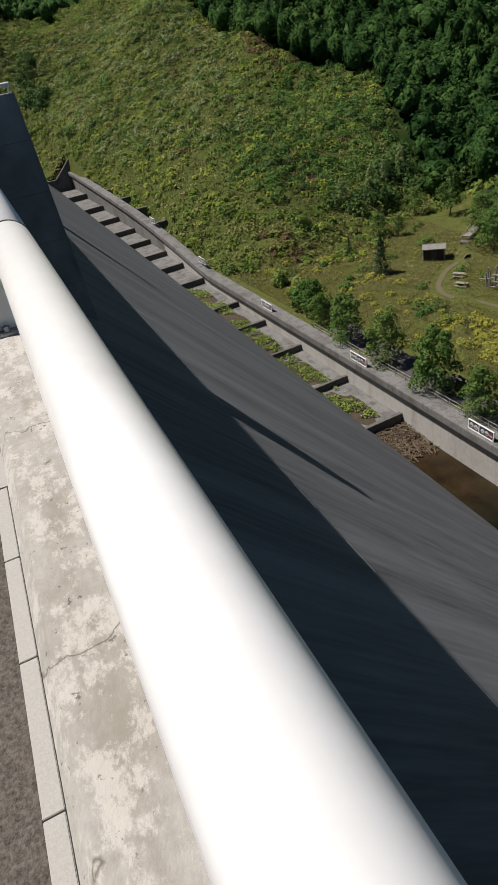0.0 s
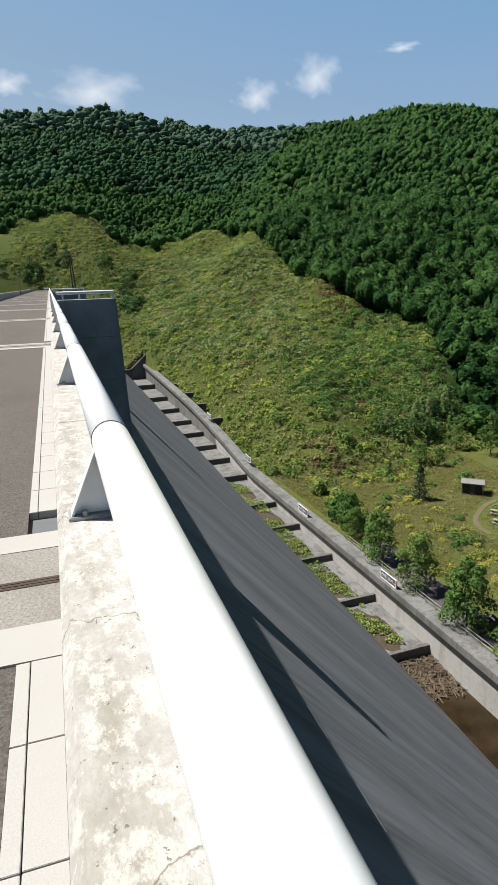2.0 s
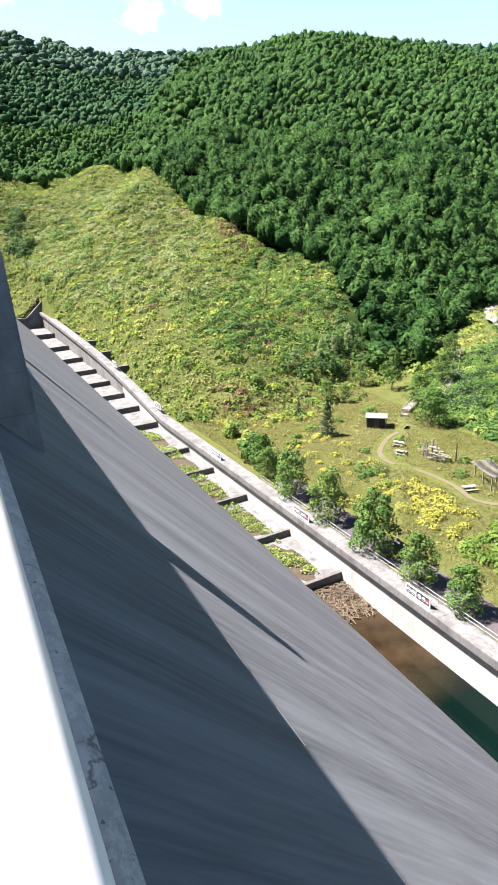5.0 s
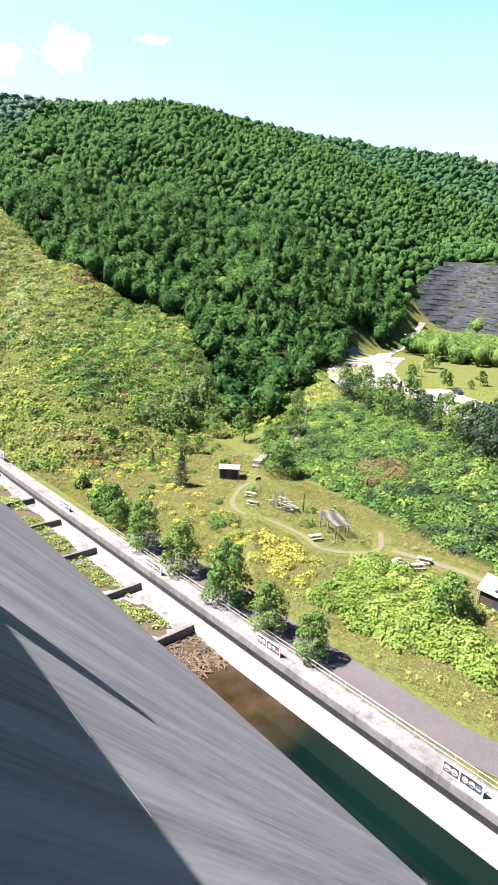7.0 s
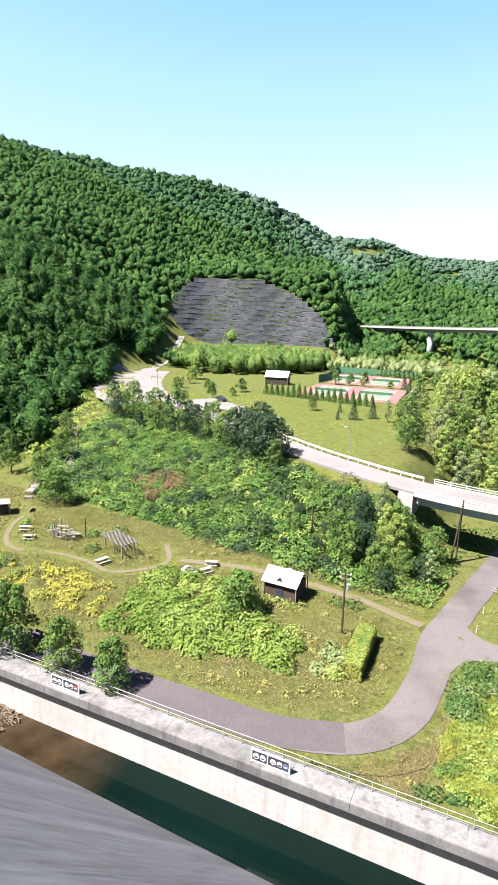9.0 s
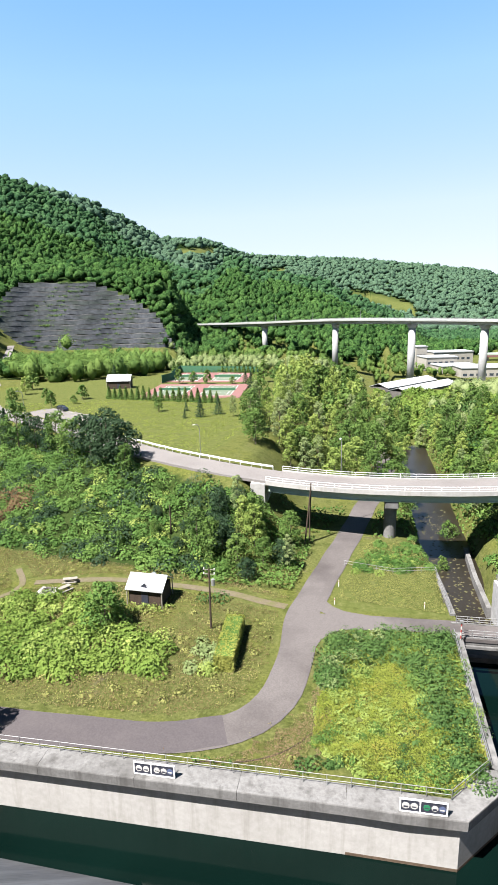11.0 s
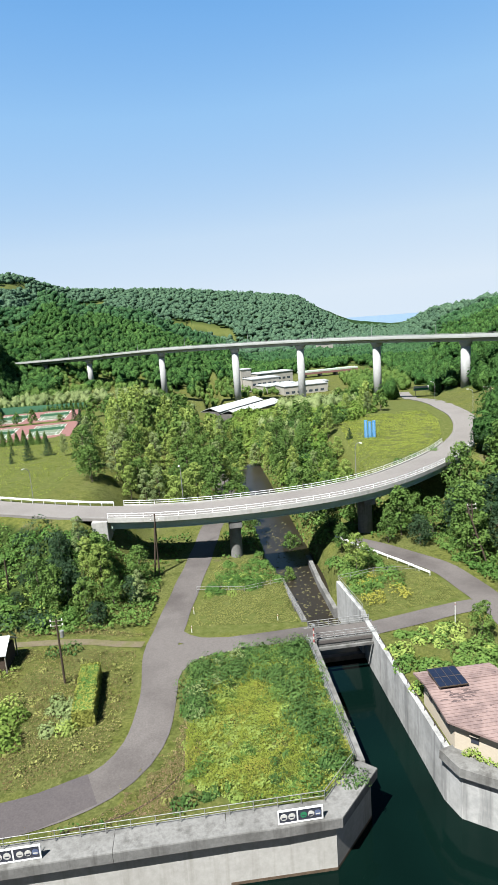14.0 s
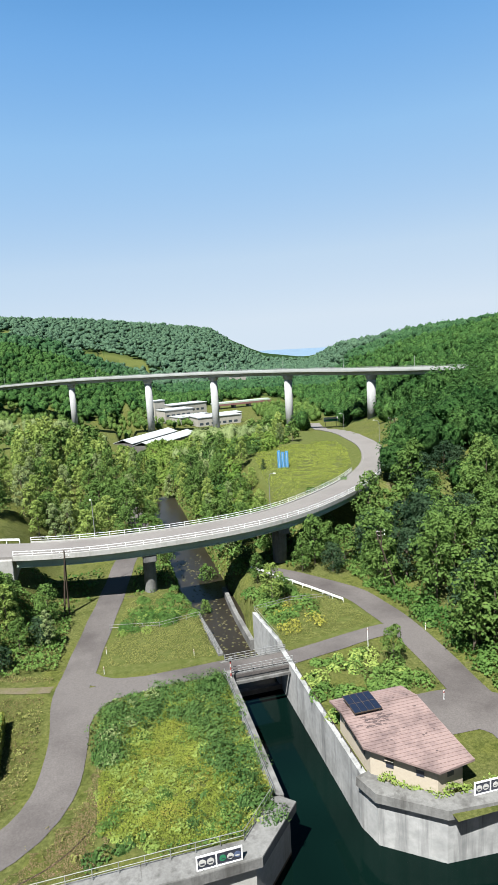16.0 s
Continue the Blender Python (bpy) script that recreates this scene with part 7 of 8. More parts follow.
car(-88, 166.5, land_at(-88, 166.5) + 0.06, -32, "car_dark", "dark blue car parked on the bay")
car(-69.5, 149, land_at(-69.5, 149) + 0.06, -35, "car_dark", "dark car parked on the bay")
for s, n_, paint in ((-318, -1.6, "car_silver"), (-322, 4.5, "car_dark"), (-326, 9, "car_dark")):
    q = to_world(s, n_, 0)
    if n_ < 0:
        car(q.x, q.y, ROAD_Z, 2, paint, "silver car parked at the end of the crest")
for s in (-60, -150, -240):
    q = to_world(s, -6.4, ROAD_Z)
    lt = thing("crest_lamp", "dark slim lamp post on the dam crest", "lamp", q, 0, "crest lamps")
    part("pole", rod(bmesh.new(), (0, 0, 0), (0, 0, 4.6), 0.06, 0.045, 8), MAT["timber_dark"], lt)
    part("lantern", rod(bmesh.new(), (0, 0, 4.6), (0, 0, 5.0), 0.16, 0.1, 10), MAT["sign_pale"], lt)

# ---------------------------------------------------------------- fair-weather clouds beyond the hills
def cloud_material():
    m, nt, b = nodes_of("cloud")
    tc = nt.nodes.new("ShaderNodeTexCoord")
    ln = nt.nodes.new("ShaderNodeVectorMath")
    ln.operation = "LENGTH"
    nt.links.new(tc.outputs["Object"], ln.inputs[0])
    n = noise_at(nt, 1.6, 5, 0.5)
    sub = nt.nodes.new("ShaderNodeMath")
    sub.operation = "MULTIPLY_ADD"
    sub.inputs[1].default_value = -0.75
    nt.links.new(ln.outputs["Value"], sub.inputs[0])
    nt.links.new(n, sub.inputs[2])
    a = ramp(nt, sub.outputs[0], [(0.0, (0, 0, 0)), (0.85, (0.75,) * 3)])
    e = nt.nodes.new("ShaderNodeEmission")
    e.inputs[0].default_value, e.inputs[1].default_value = (1.0, 0.98, 0.96, 1), 0.5
    t = nt.nodes.new("ShaderNodeBsdfTransparent")
    mx = nt.nodes.new("ShaderNodeMixShader")
    nt.links.new(a, mx.inputs[0])
    nt.links.new(t.outputs[0], mx.inputs[1])
    nt.links.new(e.outputs[0], mx.inputs[2])
    nt.links.new(mx.outputs[0], nt.nodes["Material Output"].inputs["Surface"])
    return m


MAT["cloud"] = cloud_material()
for az, el, w, h in ((82.6, 15.4, 10.5, 5.0), (68.9, 15.0, 5.0, 4.0), (63.8, 16.2, 5.6, 5.0), (89.5, 15.6, 5.0, 3.0), (56.8, 17.6, 4.0, 1.2)):
    c = Vector((-math.sin(radians(az)) * math.cos(radians(el)), math.cos(radians(az)) * math.cos(radians(el)), math.sin(radians(el)))) * 4200
    ob = tagged(new("backdrop_cloud", mesh_of("backdrop_cloud", [(-1, -1, 0), (1, -1, 0), (1, 1, 0), (-1, 1, 0)], [(0, 1, 2, 3)], MAT["cloud"])), "small white fair-weather cloud", "cloud", kind="structure")
    ob.matrix_basis = look(c + Vector((0, 0, 40)), (0, 0, 40)) @ Matrix.Diagonal((4200 * math.tan(radians(w / 2)), 4200 * math.tan(radians(h / 2)), 1, 1))
    ob.visible_shadow = False
# ---------------------------------------------------------------- ground cover
LANES = []
for ob in list(scene.objects):
    if ob.name.startswith(("road_", "path_")) and ob.type == "MESH" and ob.parent is None:
        co = np.empty(len(ob.data.vertices) * 3, np.float32)
        ob.data.vertices.foreach_get("co", co)
        LANES.append(co.reshape(-1, 3)[:, :2])
LANES = np.concatenate(LANES + [ROAD_XY, ROAD_XY + 2.2, ROAD_XY - 2.2])


def fbm(x, y, wave, rng):
    out = np.zeros_like(x)
    amp = 1.0
    for k in range(4):
        for j in range(3):
            a, p = rng.uniform(0, math.tau), rng.uniform(0, math.tau)
            out += amp * np.sin((x * math.cos(a) + y * math.sin(a)) * math.tau / wave + p)
        wave *= 0.52
        amp *= 0.62
    return 0.5 + out * 0.14


def off_lanes(x, y, d):
    """True where a plant stands clear of every lane's edge."""
    out = np.ones(len(x), bool)
    for j in range(0, len(LANES), 80):
        co = LANES[j:j + 80]
        lo, hi = co.min(0) - d, co.max(0) + d
        near = np.nonzero((x > lo[0]) & (x < hi[0]) & (y > lo[1]) & (y < hi[1]))[0]
        for k in range(0, len(near), 4000):
            i = near[k:k + 4000]
            gap = (x[i, None] - co[None, :, 0]) ** 2 + (y[i, None] - co[None, :, 1]) ** 2
            out[i] &= gap.min(1) > d * d
    return out


def cover(name, poly, per_m2, size, height, mat, label, seed, wave=5.0, thresh=0.0, up=0.8, jitter=1.0, slim=0.75, keep=None, z_of=None, clear=1.15):
    """Leaf clumps over a patch of ground, in mounds; thresh leaves gaps."""
    rng = np.random.default_rng(seed)
    xs, ys = [p[0] for p in poly], [p[1] for p in poly]
    n = int((max(xs) - min(xs)) * (max(ys) - min(ys)) * per_m2)
    x, y = rng.uniform(min(xs), max(xs), n), rng.uniform(min(ys), max(ys), n)
    m = in_poly(poly, x, y)
    x, y = x[m], y[m]
    f = fbm(x, y, wave, np.random.default_rng(seed + 1))
    m = f > thresh
    if keep is not None:
        m &= keep(x, y)
    m &= off_lanes(x, y, clear)
    x, y, f = x[m], y[m], f[m]
    h = height * np.clip(f, 0.08, 1.1) * rng.uniform(0.25, 1.0, len(x)) ** 0.6
    z = (land(x, y) if z_of is None else z_of(x, y)) + h
    nor = rng.normal(0, 0.5, (len(x), 3)) + np.array([0, 0, up])
    s = rng.uniform(size[0], size[1], len(x))
    me = cloud_mesh(name, leaf_cloud(np.stack([x, y, z], 1), nor, s, rng, jitter, slim), MAT[mat])
    return tagged(new(name, me), label, "vegetation", kind="stuff")


def bushes(name, poly, per_m2, radius, leaves, size, mat, label, seed, wave=9.0, thresh=0.0, squash=0.75, keep=None, clear=1.35):
    """Rounded bushes of leaf clumps set close together over a patch of ground."""
    rng = np.random.default_rng(seed)
    xs, ys = [p[0] for p in poly], [p[1] for p in poly]
    n = int((max(xs) - min(xs)) * (max(ys) - min(ys)) * per_m2)
    x, y = rng.uniform(min(xs), max(xs), n), rng.uniform(min(ys), max(ys), n)
    m = in_poly(poly, x, y) & (fbm(x, y, wave, np.random.default_rng(seed + 1)) > thresh)
    if keep is not None:
        m &= keep(x, y)
    x, y = x[m], y[m]
    rad = radius[0] + (radius[1] - radius[0]) * rng.uniform(0, 1, len(x)) ** 1.6
    m = off_lanes(x, y, clear)
    x, y, rad = x[m], y[m], rad[m]
    n = len(x)
    d = ball(n * leaves, rng, -0.05).reshape(n, leaves, 3)
    ph = rng.uniform(0, 6, (n, 1, 2))
    lump = rng.uniform(0.82, 1.05, (n, leaves)) * (1 + 0.18 * np.sin(d[..., 0] * 5 + ph[..., 0]) * np.cos(d[..., 1] * 5 + ph[..., 1]))
    c = d * (lump * rad[:, None])[..., None] * np.array([1, 1, squash])
    c += np.stack([x, y, land(x, y)], 1)[:, None, :]
    s = rng.uniform(size[0], size[1], n * leaves)
    me = cloud_mesh(name, leaf_cloud(c.reshape(-1, 3), d.reshape(-1, 3) + np.array([0, 0, 0.35]), s, rng, 0.8, 0.75), MAT[mat])
    set_tint(me, np.repeat(rng.uniform(0, 1, n), leaves * 4))
    return tagged(new(name, me), label, "vegetation", kind="stuff")


MAT["meadow_leaf"] = leaf_material("meadow_leaf", [(0.0, (0.065, 0.085, 0.018)), (0.6, (0.13, 0.155, 0.036)), (1.0, (0.21, 0.22, 0.07))], 0.25)
MAT["lawn_leaf"] = leaf_material("lawn_leaf", [(0.0, (0.065, 0.115, 0.018)), (0.6, (0.135, 0.20, 0.033)), (1.0, (0.22, 0.28, 0.06))], 0.3)
MAT["plot_leaf"] = leaf_material("plot_leaf", [(0.0, (0.12, 0.22, 0.018)), (0.6, (0.18, 0.30, 0.028)), (1.0, (0.25, 0.37, 0.045))], 0.4)
MAT["straw_leaf"] = leaf_material("straw_leaf", [(0.0, (0.13, 0.12, 0.045)), (1.0, (0.27, 0.24, 0.10))], 0.25)
MAT["deep_leaf"] = leaf_material("deep_leaf", [(0.0, (0.018, 0.06, 0.010)), (0.6, (0.036, 0.105, 0.016)), (1.0, (0.07, 0.15, 0.024))], 0.25)
MAT["belt_leaf"] = leaf_material("belt_leaf", [(0.0, (0.05, 0.13, 0.012)), (0.6, (0.085, 0.19, 0.02)), (1.0, (0.14, 0.25, 0.032))], 0.32)
MAT["brown_leaf"] = leaf_material("brown_leaf", [(0.0, (0.075, 0.07, 0.018)), (1.0, (0.14, 0.12, 0.04))], 0.3)
MEADOW = [(-112, 44.5), (-64, 44.5), (-20, 43.4), (-4, 43.4), (-2.5, 52), (-3, 67), (-8.7, 75), (-20, 80), (-60, 85), (-112, 90)]
cover("meadow_grass", MEADOW, 24, (0.06, 0.14), 0.3, "meadow_leaf", "dry yellow-green meadow grass", 1, 7, 0.05, 0.15, 1.2, 0.3)
cover("meadow_straw", MEADOW, 22, (0.05, 0.12), 0.34, "brown_leaf", "dry brown grass in patches of the meadow", 81, 11, 0.3, 0.15, 1.2, 0.3)
cover("meadow_weeds", MEADOW, 16, (0.05, 0.12), 0.5, "lawn_leaf", "taller green weeds in the meadow", 2, 9, 0.52, 0.5, slim=0.5)
BELT = [(-44, 53), (-46, 60), (-46, 69), (-38, 70), (-28.5, 63.6), (-20, 61), (-20.5, 54.6), (-27, 55.2), (-31.7, 52.6)]
bushes("shrub_belt", BELT, 0.55, (0.9, 2.1), 190, (0.11, 0.22), "belt_leaf", "dense belt of broad-leaved green shrubs", 5, 9, 0.2, 0.9)
bushes("shrub_belt_bright", BELT, 0.22, (0.8, 1.7), 170, (0.11, 0.22), "bright_leaf", "bright yellow-green shrubs in the belt", 6, 9, 0.5, 1.15)
bushes("yellow_shrubs", [(-66, 55.5), (-66, 63), (-55.9, 63.5), (-48, 61), (-46, 55), (-57, 53.5)], 0.4, (0.6, 1.4), 110, (0.1, 0.2), "yellow_leaf", "yellow-green broad-leaved shrubs", 4, 8, 0.35, 0.8)
bushes("meadow_shrubs", [(-112, 48), (-62, 47.5), (-46, 54), (-52, 63), (-70, 64), (-112, 70)], 0.10, (0.5, 1.5), 90, (0.11, 0.22), "yellow_leaf", "low yellow-green broad-leaved shrubs", 3, 14, 0.5, 0.8)
bushes("meadow_tufts", MEADOW, 0.16, (0.25, 0.75), 34, (0.08, 0.17), "lawn_leaf", "green tufts of weeds in the meadow", 41, 16, 0.45, 0.8)
bushes("meadow_bushes", [(-112, 46), (-66, 46), (-50, 66), (-52, 80), (-112, 88)], 0.035, (0.8, 1.9), 130, (0.12, 0.24), "vine_leaf", "round green bushes in the meadow", 42, 14, 0.5, 0.9)
bushes("pole_shrubs", [(-18.4, 56.5), (-18.2, 62), (-15.6, 63.5), (-15.0, 57)], 0.55, (0.7, 1.4), 150, (0.09, 0.18), "grey_leaf", "low grey-green shrubs beside the hedge", 7, 4, 0.2, 0.95)
bushes("hedge_shrubs", [(-17.0, 54.6), (-14.6, 54.6), (-14.6, 57.4), (-16.4, 58)], 0.9, (0.6, 1.2), 150, (0.09, 0.18), "bright_leaf", "yellow-green shrubs at the end of the hedge", 74, 4, 0.0, 0.95)
bushes("hut_bushes", [(-22.5, 72.5), (-17.5, 70), (-16, 74), (-20, 77)], 0.3, (0.6, 1.4), 150, (0.1, 0.2), "deep_leaf", "dark bushes beside the hut path", 75, 5, 0.2, 0.9)
cover("hut_shrubs", [(-31, 67.6), (-25, 67.6), (-23, 70), (-24, 70), (-30, 69)], 40, (0.08, 0.16), 1.1, "bright_leaf", "leafy shrubs in front of the hut", 35, 3, 0.2, 0.8)
bushes("vine_slope", VINES, 0.26, (1.1, 2.3), 105, (0.15, 0.29), "vine_leaf", "dense green vines over the slope", 8, 12, 0.05, 0.75)
bushes("vine_slope_dark", VINES, 0.06, (1.2, 2.6), 130, (0.15, 0.29), "dark_leaf", "dark leafy bushes in the vines", 9, 16, 0.45, 0.95)
bushes("vine_slope_pale", VINES, 0.06, (0.9, 1.9), 120, (0.14, 0.26), "bright_leaf", "paler leaves among the vines", 10, 16, 0.5, 0.9)
bushes("vine_slope_brown", [(-74, 101), (-65, 108), (-60, 100), (-66, 94)], 0.6, (1.1, 2.2), 120, (0.12, 0.22), "brown_leaf", "withered brown vines on the slope", 11, 9, 0.4, 1.0)
HILL = [(-560, -90), (-338, -90), (-336, 4), (-241, 4), (-241, 43.6), (-110, 43.6), (-95, 70), (-110, 90), (-108, 150), (-130, 180), (-200, 190), (-560, 190)]
def on_hill(x, y):
    return ~wooded(x, y)


DEEP = [(-166, 71.7), (-165, 87), (-191, 102), (-210, 129), (-196, 135), (-184, 141), (-171, 141), (-139, 116), (-127, 101), (-124, 78), (-127, 66), (-150, 62)]
PALE = [(-330, 96), (-265, 109), (-229, 107), (-202, 96), (-172, 89), (-161, 80), (-164, 71), (-172, 58), (-230, 48), (-330, 40)]


def in_deep(x, y):
    return on_hill(x, y) & ~in_poly(VINES, x, y)


cover("hill_grass", HILL, 2.4, (0.25, 0.5), 0.9, "lawn_leaf", "yellow-green grass on the hillside", 12, 22, 0.1, 0.4, 1.1, 0.45, keep=on_hill)
bushes("hill_weeds", HILL, 0.07, (0.9, 2.4), 36, (0.2, 0.42), "belt_leaf", "green weeds and vines on the hillside", 13, 60, 0.12, 0.75, keep=on_hill)
bushes("hill_bright", HILL, 0.05, (0.9, 2.2), 42, (0.2, 0.42), "plot_leaf", "bright green weeds on the hillside", 14, 45, 0.42, 0.6, keep=on_hill)
bushes("hill_deep", DEEP, 0.17, (1.0, 2.3), 80, (0.17, 0.34), "vine_leaf", "deep green vines over the lower hillside", 61, 26, 0.18, 0.7, keep=in_deep)
bushes("hill_deep_dark", DEEP, 0.03, (1.2, 2.6), 110, (0.18, 0.36), "deep_leaf", "dark bushes among the vines of the hillside", 62, 30, 0.5, 0.9, keep=in_deep)
bushes("hill_pale", PALE, 0.12, (0.9, 2.2), 56, (0.2, 0.4), "grey_leaf", "pale shrubs in ragged rows on the knoll", 63, 14, 0.42, 0.8, keep=on_hill)
bushes("hill_pale_dark", PALE, 0.05, (1.0, 2.0), 60, (0.2, 0.4), "deep_leaf", "dark shrubs in the hollows of the knoll", 64, 14, 0.55, 0.7, keep=on_hill)
bushes("hill_bushes", HILL, 0.006, (1.4, 3.2), 110, (0.22, 0.44), "tree_green", "scattered bushes on the hillside", 15, 40, 0.5, 1.1, keep=on_hill)
bushes("hill_yellow", HILL, 0.06, (0.8, 2.0), 34, (0.22, 0.44), "lawn_leaf", "yellow-green weeds on the hillside", 43, 60, 0.36, 0.6, keep=lambda x, y: on_hill(x, y) & ((x < -190) | (y < 62)))
bushes("hill_withered", HILL, 0.004, (1.2, 2.8), 50, (0.2, 0.42), "brown_leaf", "withered patches on the hillside", 16, 50, 0.58, 0.5, keep=on_hill)
for k, (px_, py_, rx_, ry_) in enumerate(((-207, 112, 14, 9), (-144, 76.5, 5, 5), (-131, 75.5, 5, 5.5), (-113, 57, 7, 4))):
    ring_ = [(px_ + rx_ * math.cos(i * 0.524), py_ + ry_ * math.sin(i * 0.524)) for i in range(12)]
    bushes("withered_patch", ring_, 0.3, (0.7, 1.5), 70, (0.14, 0.3), "brown_leaf", "orange-brown withered weeds on the hillside", 65 + k, 9, 0.35, 0.6)
bushes("slope_thicket", [(-121, 75), (-116, 79), (-118, 91), (-121, 102), (-133, 113), (-140, 109), (-128, 92)], 0.10, (1.8, 3.4), 300, (0.17, 0.34), "deep_leaf", "dark thicket at the foot of the hillside", 69, 12, 0.25, 1.2)
# dark bushy trees in the fold of the hillside behind the dam's end
rt = np.random.default_rng(91)
for x, y, wide in ((-290, 44.5, 7), (-297, 48, 6), (-308, 47, 6), (-318, 51, 5), (-337, 4, 6), (-349, 16, 5), (-329, 41, 5), (-338, 20, 5), (-256, 46, 3.5), (-249, 47, 3), (-258, 66, 4), (-292, 63, 3.5)):
    fold = [(x + wide * math.cos(i * 0.785), y + wide * 0.7 * math.sin(i * 0.785)) for i in range(8)]
    bushes("hill_thicket", fold, 0.14, (1.6, 3.4), 120, (0.25, 0.5), "deep_leaf" if wide > 4.5 else "vine_leaf", "dark bushy trees in a fold of the hillside", 700 + int(rt.integers(90)), 20, -0.6, 1.3, keep=on_hill)
for x, y, sc in ((-119.6, 78, 0.62), (-120.6, 86.3, 0.55), (-123, 92, 0.6), (-127, 100, 0.7)):
    plant("birch", x, y, sc, 1)
LAWN = [(-3.3, 47), (2, 43.8), (9, 43.4), (12.3, 47), (12.3, 67.3), (-2.9, 67.2)]
cover("tall_grass", LAWN, 240, (0.05, 0.12), 0.75, "plot_leaf", "tall bright green grass in the corner plot", 17, 5, 0.12, 0.2, 1.2, 0.3)
bushes("plot_weeds", LAWN, 0.34, (0.5, 1.4), 150, (0.06, 0.13), "vine_leaf", "green weeds in the corner plot", 18, 7, 0.52, 0.95)
bushes("plot_weeds_dark", [(4, 44), (12, 44), (12, 60), (8, 54), (5, 50)], 0.4, (0.5, 1.3), 150, (0.06, 0.13), "deep_leaf", "dark green weeds in the corner plot", 79, 6, 0.35, 0.95)
bushes("plot_corner_bushes", [(-3.4, 55), (-3.4, 67), (4, 67.2), (2.5, 63), (-0.6, 61), (-1.4, 55)], 0.5, (0.9, 1.8), 320, (0.075, 0.15), "grey_leaf", "grey-green bushes in the corner of the plot", 71, 6, 0.2, 1.0)
bushes("wall_bushes", [(-4.4, 44.2), (0.6, 43.8), (0.6, 45.6), (-3.0, 46.2)], 0.7, (0.5, 1.0), 120, (0.08, 0.16), "deep_leaf", "dark low bushes beside the walkway fence", 72, 5, 0.2, 0.85)
cover("straw_strip", [(-12, 44.2), (-3, 44.0), (-1.4, 50), (-2.6, 57), (-4.0, 55), (-5.2, 50)], 110, (0.04, 0.09), 0.22, "straw_leaf", "dry straw-coloured grass beside the lane", 73, 4, 0.3, 0.2, 1.2, 0.3)
cover("plot_straw", LAWN, 70, (0.05, 0.11), 0.8, "yellow_leaf", "yellowing patches of tall grass in the corner plot", 48, 6, 0.64, 0.3, 1.1, 0.35)
bushes("plot_clumps", LAWN, 0.5, (0.5, 1.2), 110, (0.06, 0.13), "bright_leaf", "bright clumps of tall grass in the corner plot", 44, 8, 0.4, 0.9)
bushes("bridge_scrub_right", [(22, 98), (30, 98), (46, 108), (58, 128), (40, 122), (23, 112)], 0.16, (0.9, 2.2), 110, (0.16, 0.3), "vine_leaf", "leafy scrub below the bridge", 46, 10, 0.25, 0.8)
bushes("lane_bushes", [(40.8, 44), (47, 44), (48, 100), (40, 100), (41.4, 72)], 0.25, (0.8, 1.8), 110, (0.14, 0.27), "vine_leaf", "bushes along the lane", 47, 9, 0.3, 0.9)
bushes("plot_edge", [(-3.4, 56), (-3.3, 67.4), (11.5, 67.0), (11.5, 46.5), (7.8, 46), (8.4, 57), (6.5, 61), (1.5, 62.5), (-0.8, 57)], 0.5, (1.0, 2.3), 340, (0.075, 0.15), "deep_leaf", "leafy bushes along the edge of the plot", 19, 8, 0.14, 0.95)
cover("wall_weeds", [(-32, 43.1), (9, 43.1), (9, 44.2), (-32, 44.0)], 26, (0.07, 0.15), 0.7, "vine_leaf", "weeds along the walkway fence", 20, 5, 0.55, 0.6)
cover("bank_left", [(-2, 75.2), (12.3, 73), (12.2, 98), (4.5, 97), (-0.3, 91)], 80, (0.045, 0.10), 0.5, "lawn_leaf", "green grass on the river bank", 21, 5, 0.2, 0.4, 1.1, 0.4)
bushes("bank_left_bushes", [(-1.5, 83.5), (11.8, 86), (12.4, 100), (3.5, 98)], 0.40, (0.7, 1.6), 200, (0.09, 0.18), "vine_leaf", "leafy weeds round the bridge pier", 22, 8, 0.3, 0.9)
bushes("bank_left_bright", [(-1.5, 82.5), (11.8, 84.5), (12.2, 92), (0, 90)], 0.25, (0.5, 1.2), 100, (0.11, 0.22), "bright_leaf", "bright weeds along the river bank", 45, 8, 0.4, 0.9)
cover("bank_right", [(21.4, 72.5), (35.8, 74.3), (34.6, 84), (27, 96), (21.6, 94)], 80, (0.045, 0.10), 0.5, "lawn_leaf", "green grass on the right bank", 23, 5, 0.2, 0.4, 1.1, 0.4)
cover("bank_right_yellow", [(21.4, 74), (30, 76), (28, 84), (21.4, 86)], 20, (0.1, 0.19), 1.1, "yellow_leaf", "yellow-green bushes on the right bank", 25, 5, 0.52, 0.8)
ISLAND = [(21.4, 55), (29.5, 55), (35.2, 55.5), (35.5, 62), (31, 68.3), (21.4, 67.2)]
bushes("bank_right_bushes", [(21.4, 78), (30, 80), (31, 88), (25, 97), (21.4, 97)], 0.4, (0.8, 1.7), 140, (0.12, 0.24), "vine_leaf", "leafy bushes on the right bank", 24, 8, 0.35, 0.9)
bushes("island_bushes", ISLAND, 0.42, (0.7, 1.5), 150, (0.11, 0.22), "vine_leaf", "leafy bushes behind the pump house", 26, 8, 0.36, 0.9)
bushes("island_bright", ISLAND, 0.25, (0.6, 1.3), 130, (0.11, 0.22), "bright_leaf", "bright bushes behind the pump house", 27, 8, 0.48, 0.95)
cover("pump_hedge", [(21.6, 45.3), (25.6, 41.5), (34, 41.0), (34, 42.0), (26.6, 42.5), (22.6, 46.2)], 80, (0.07, 0.16), 1.1, "bright_leaf", "bushy green hedge below the pump house", 28, 4, 0.15, 0.7)
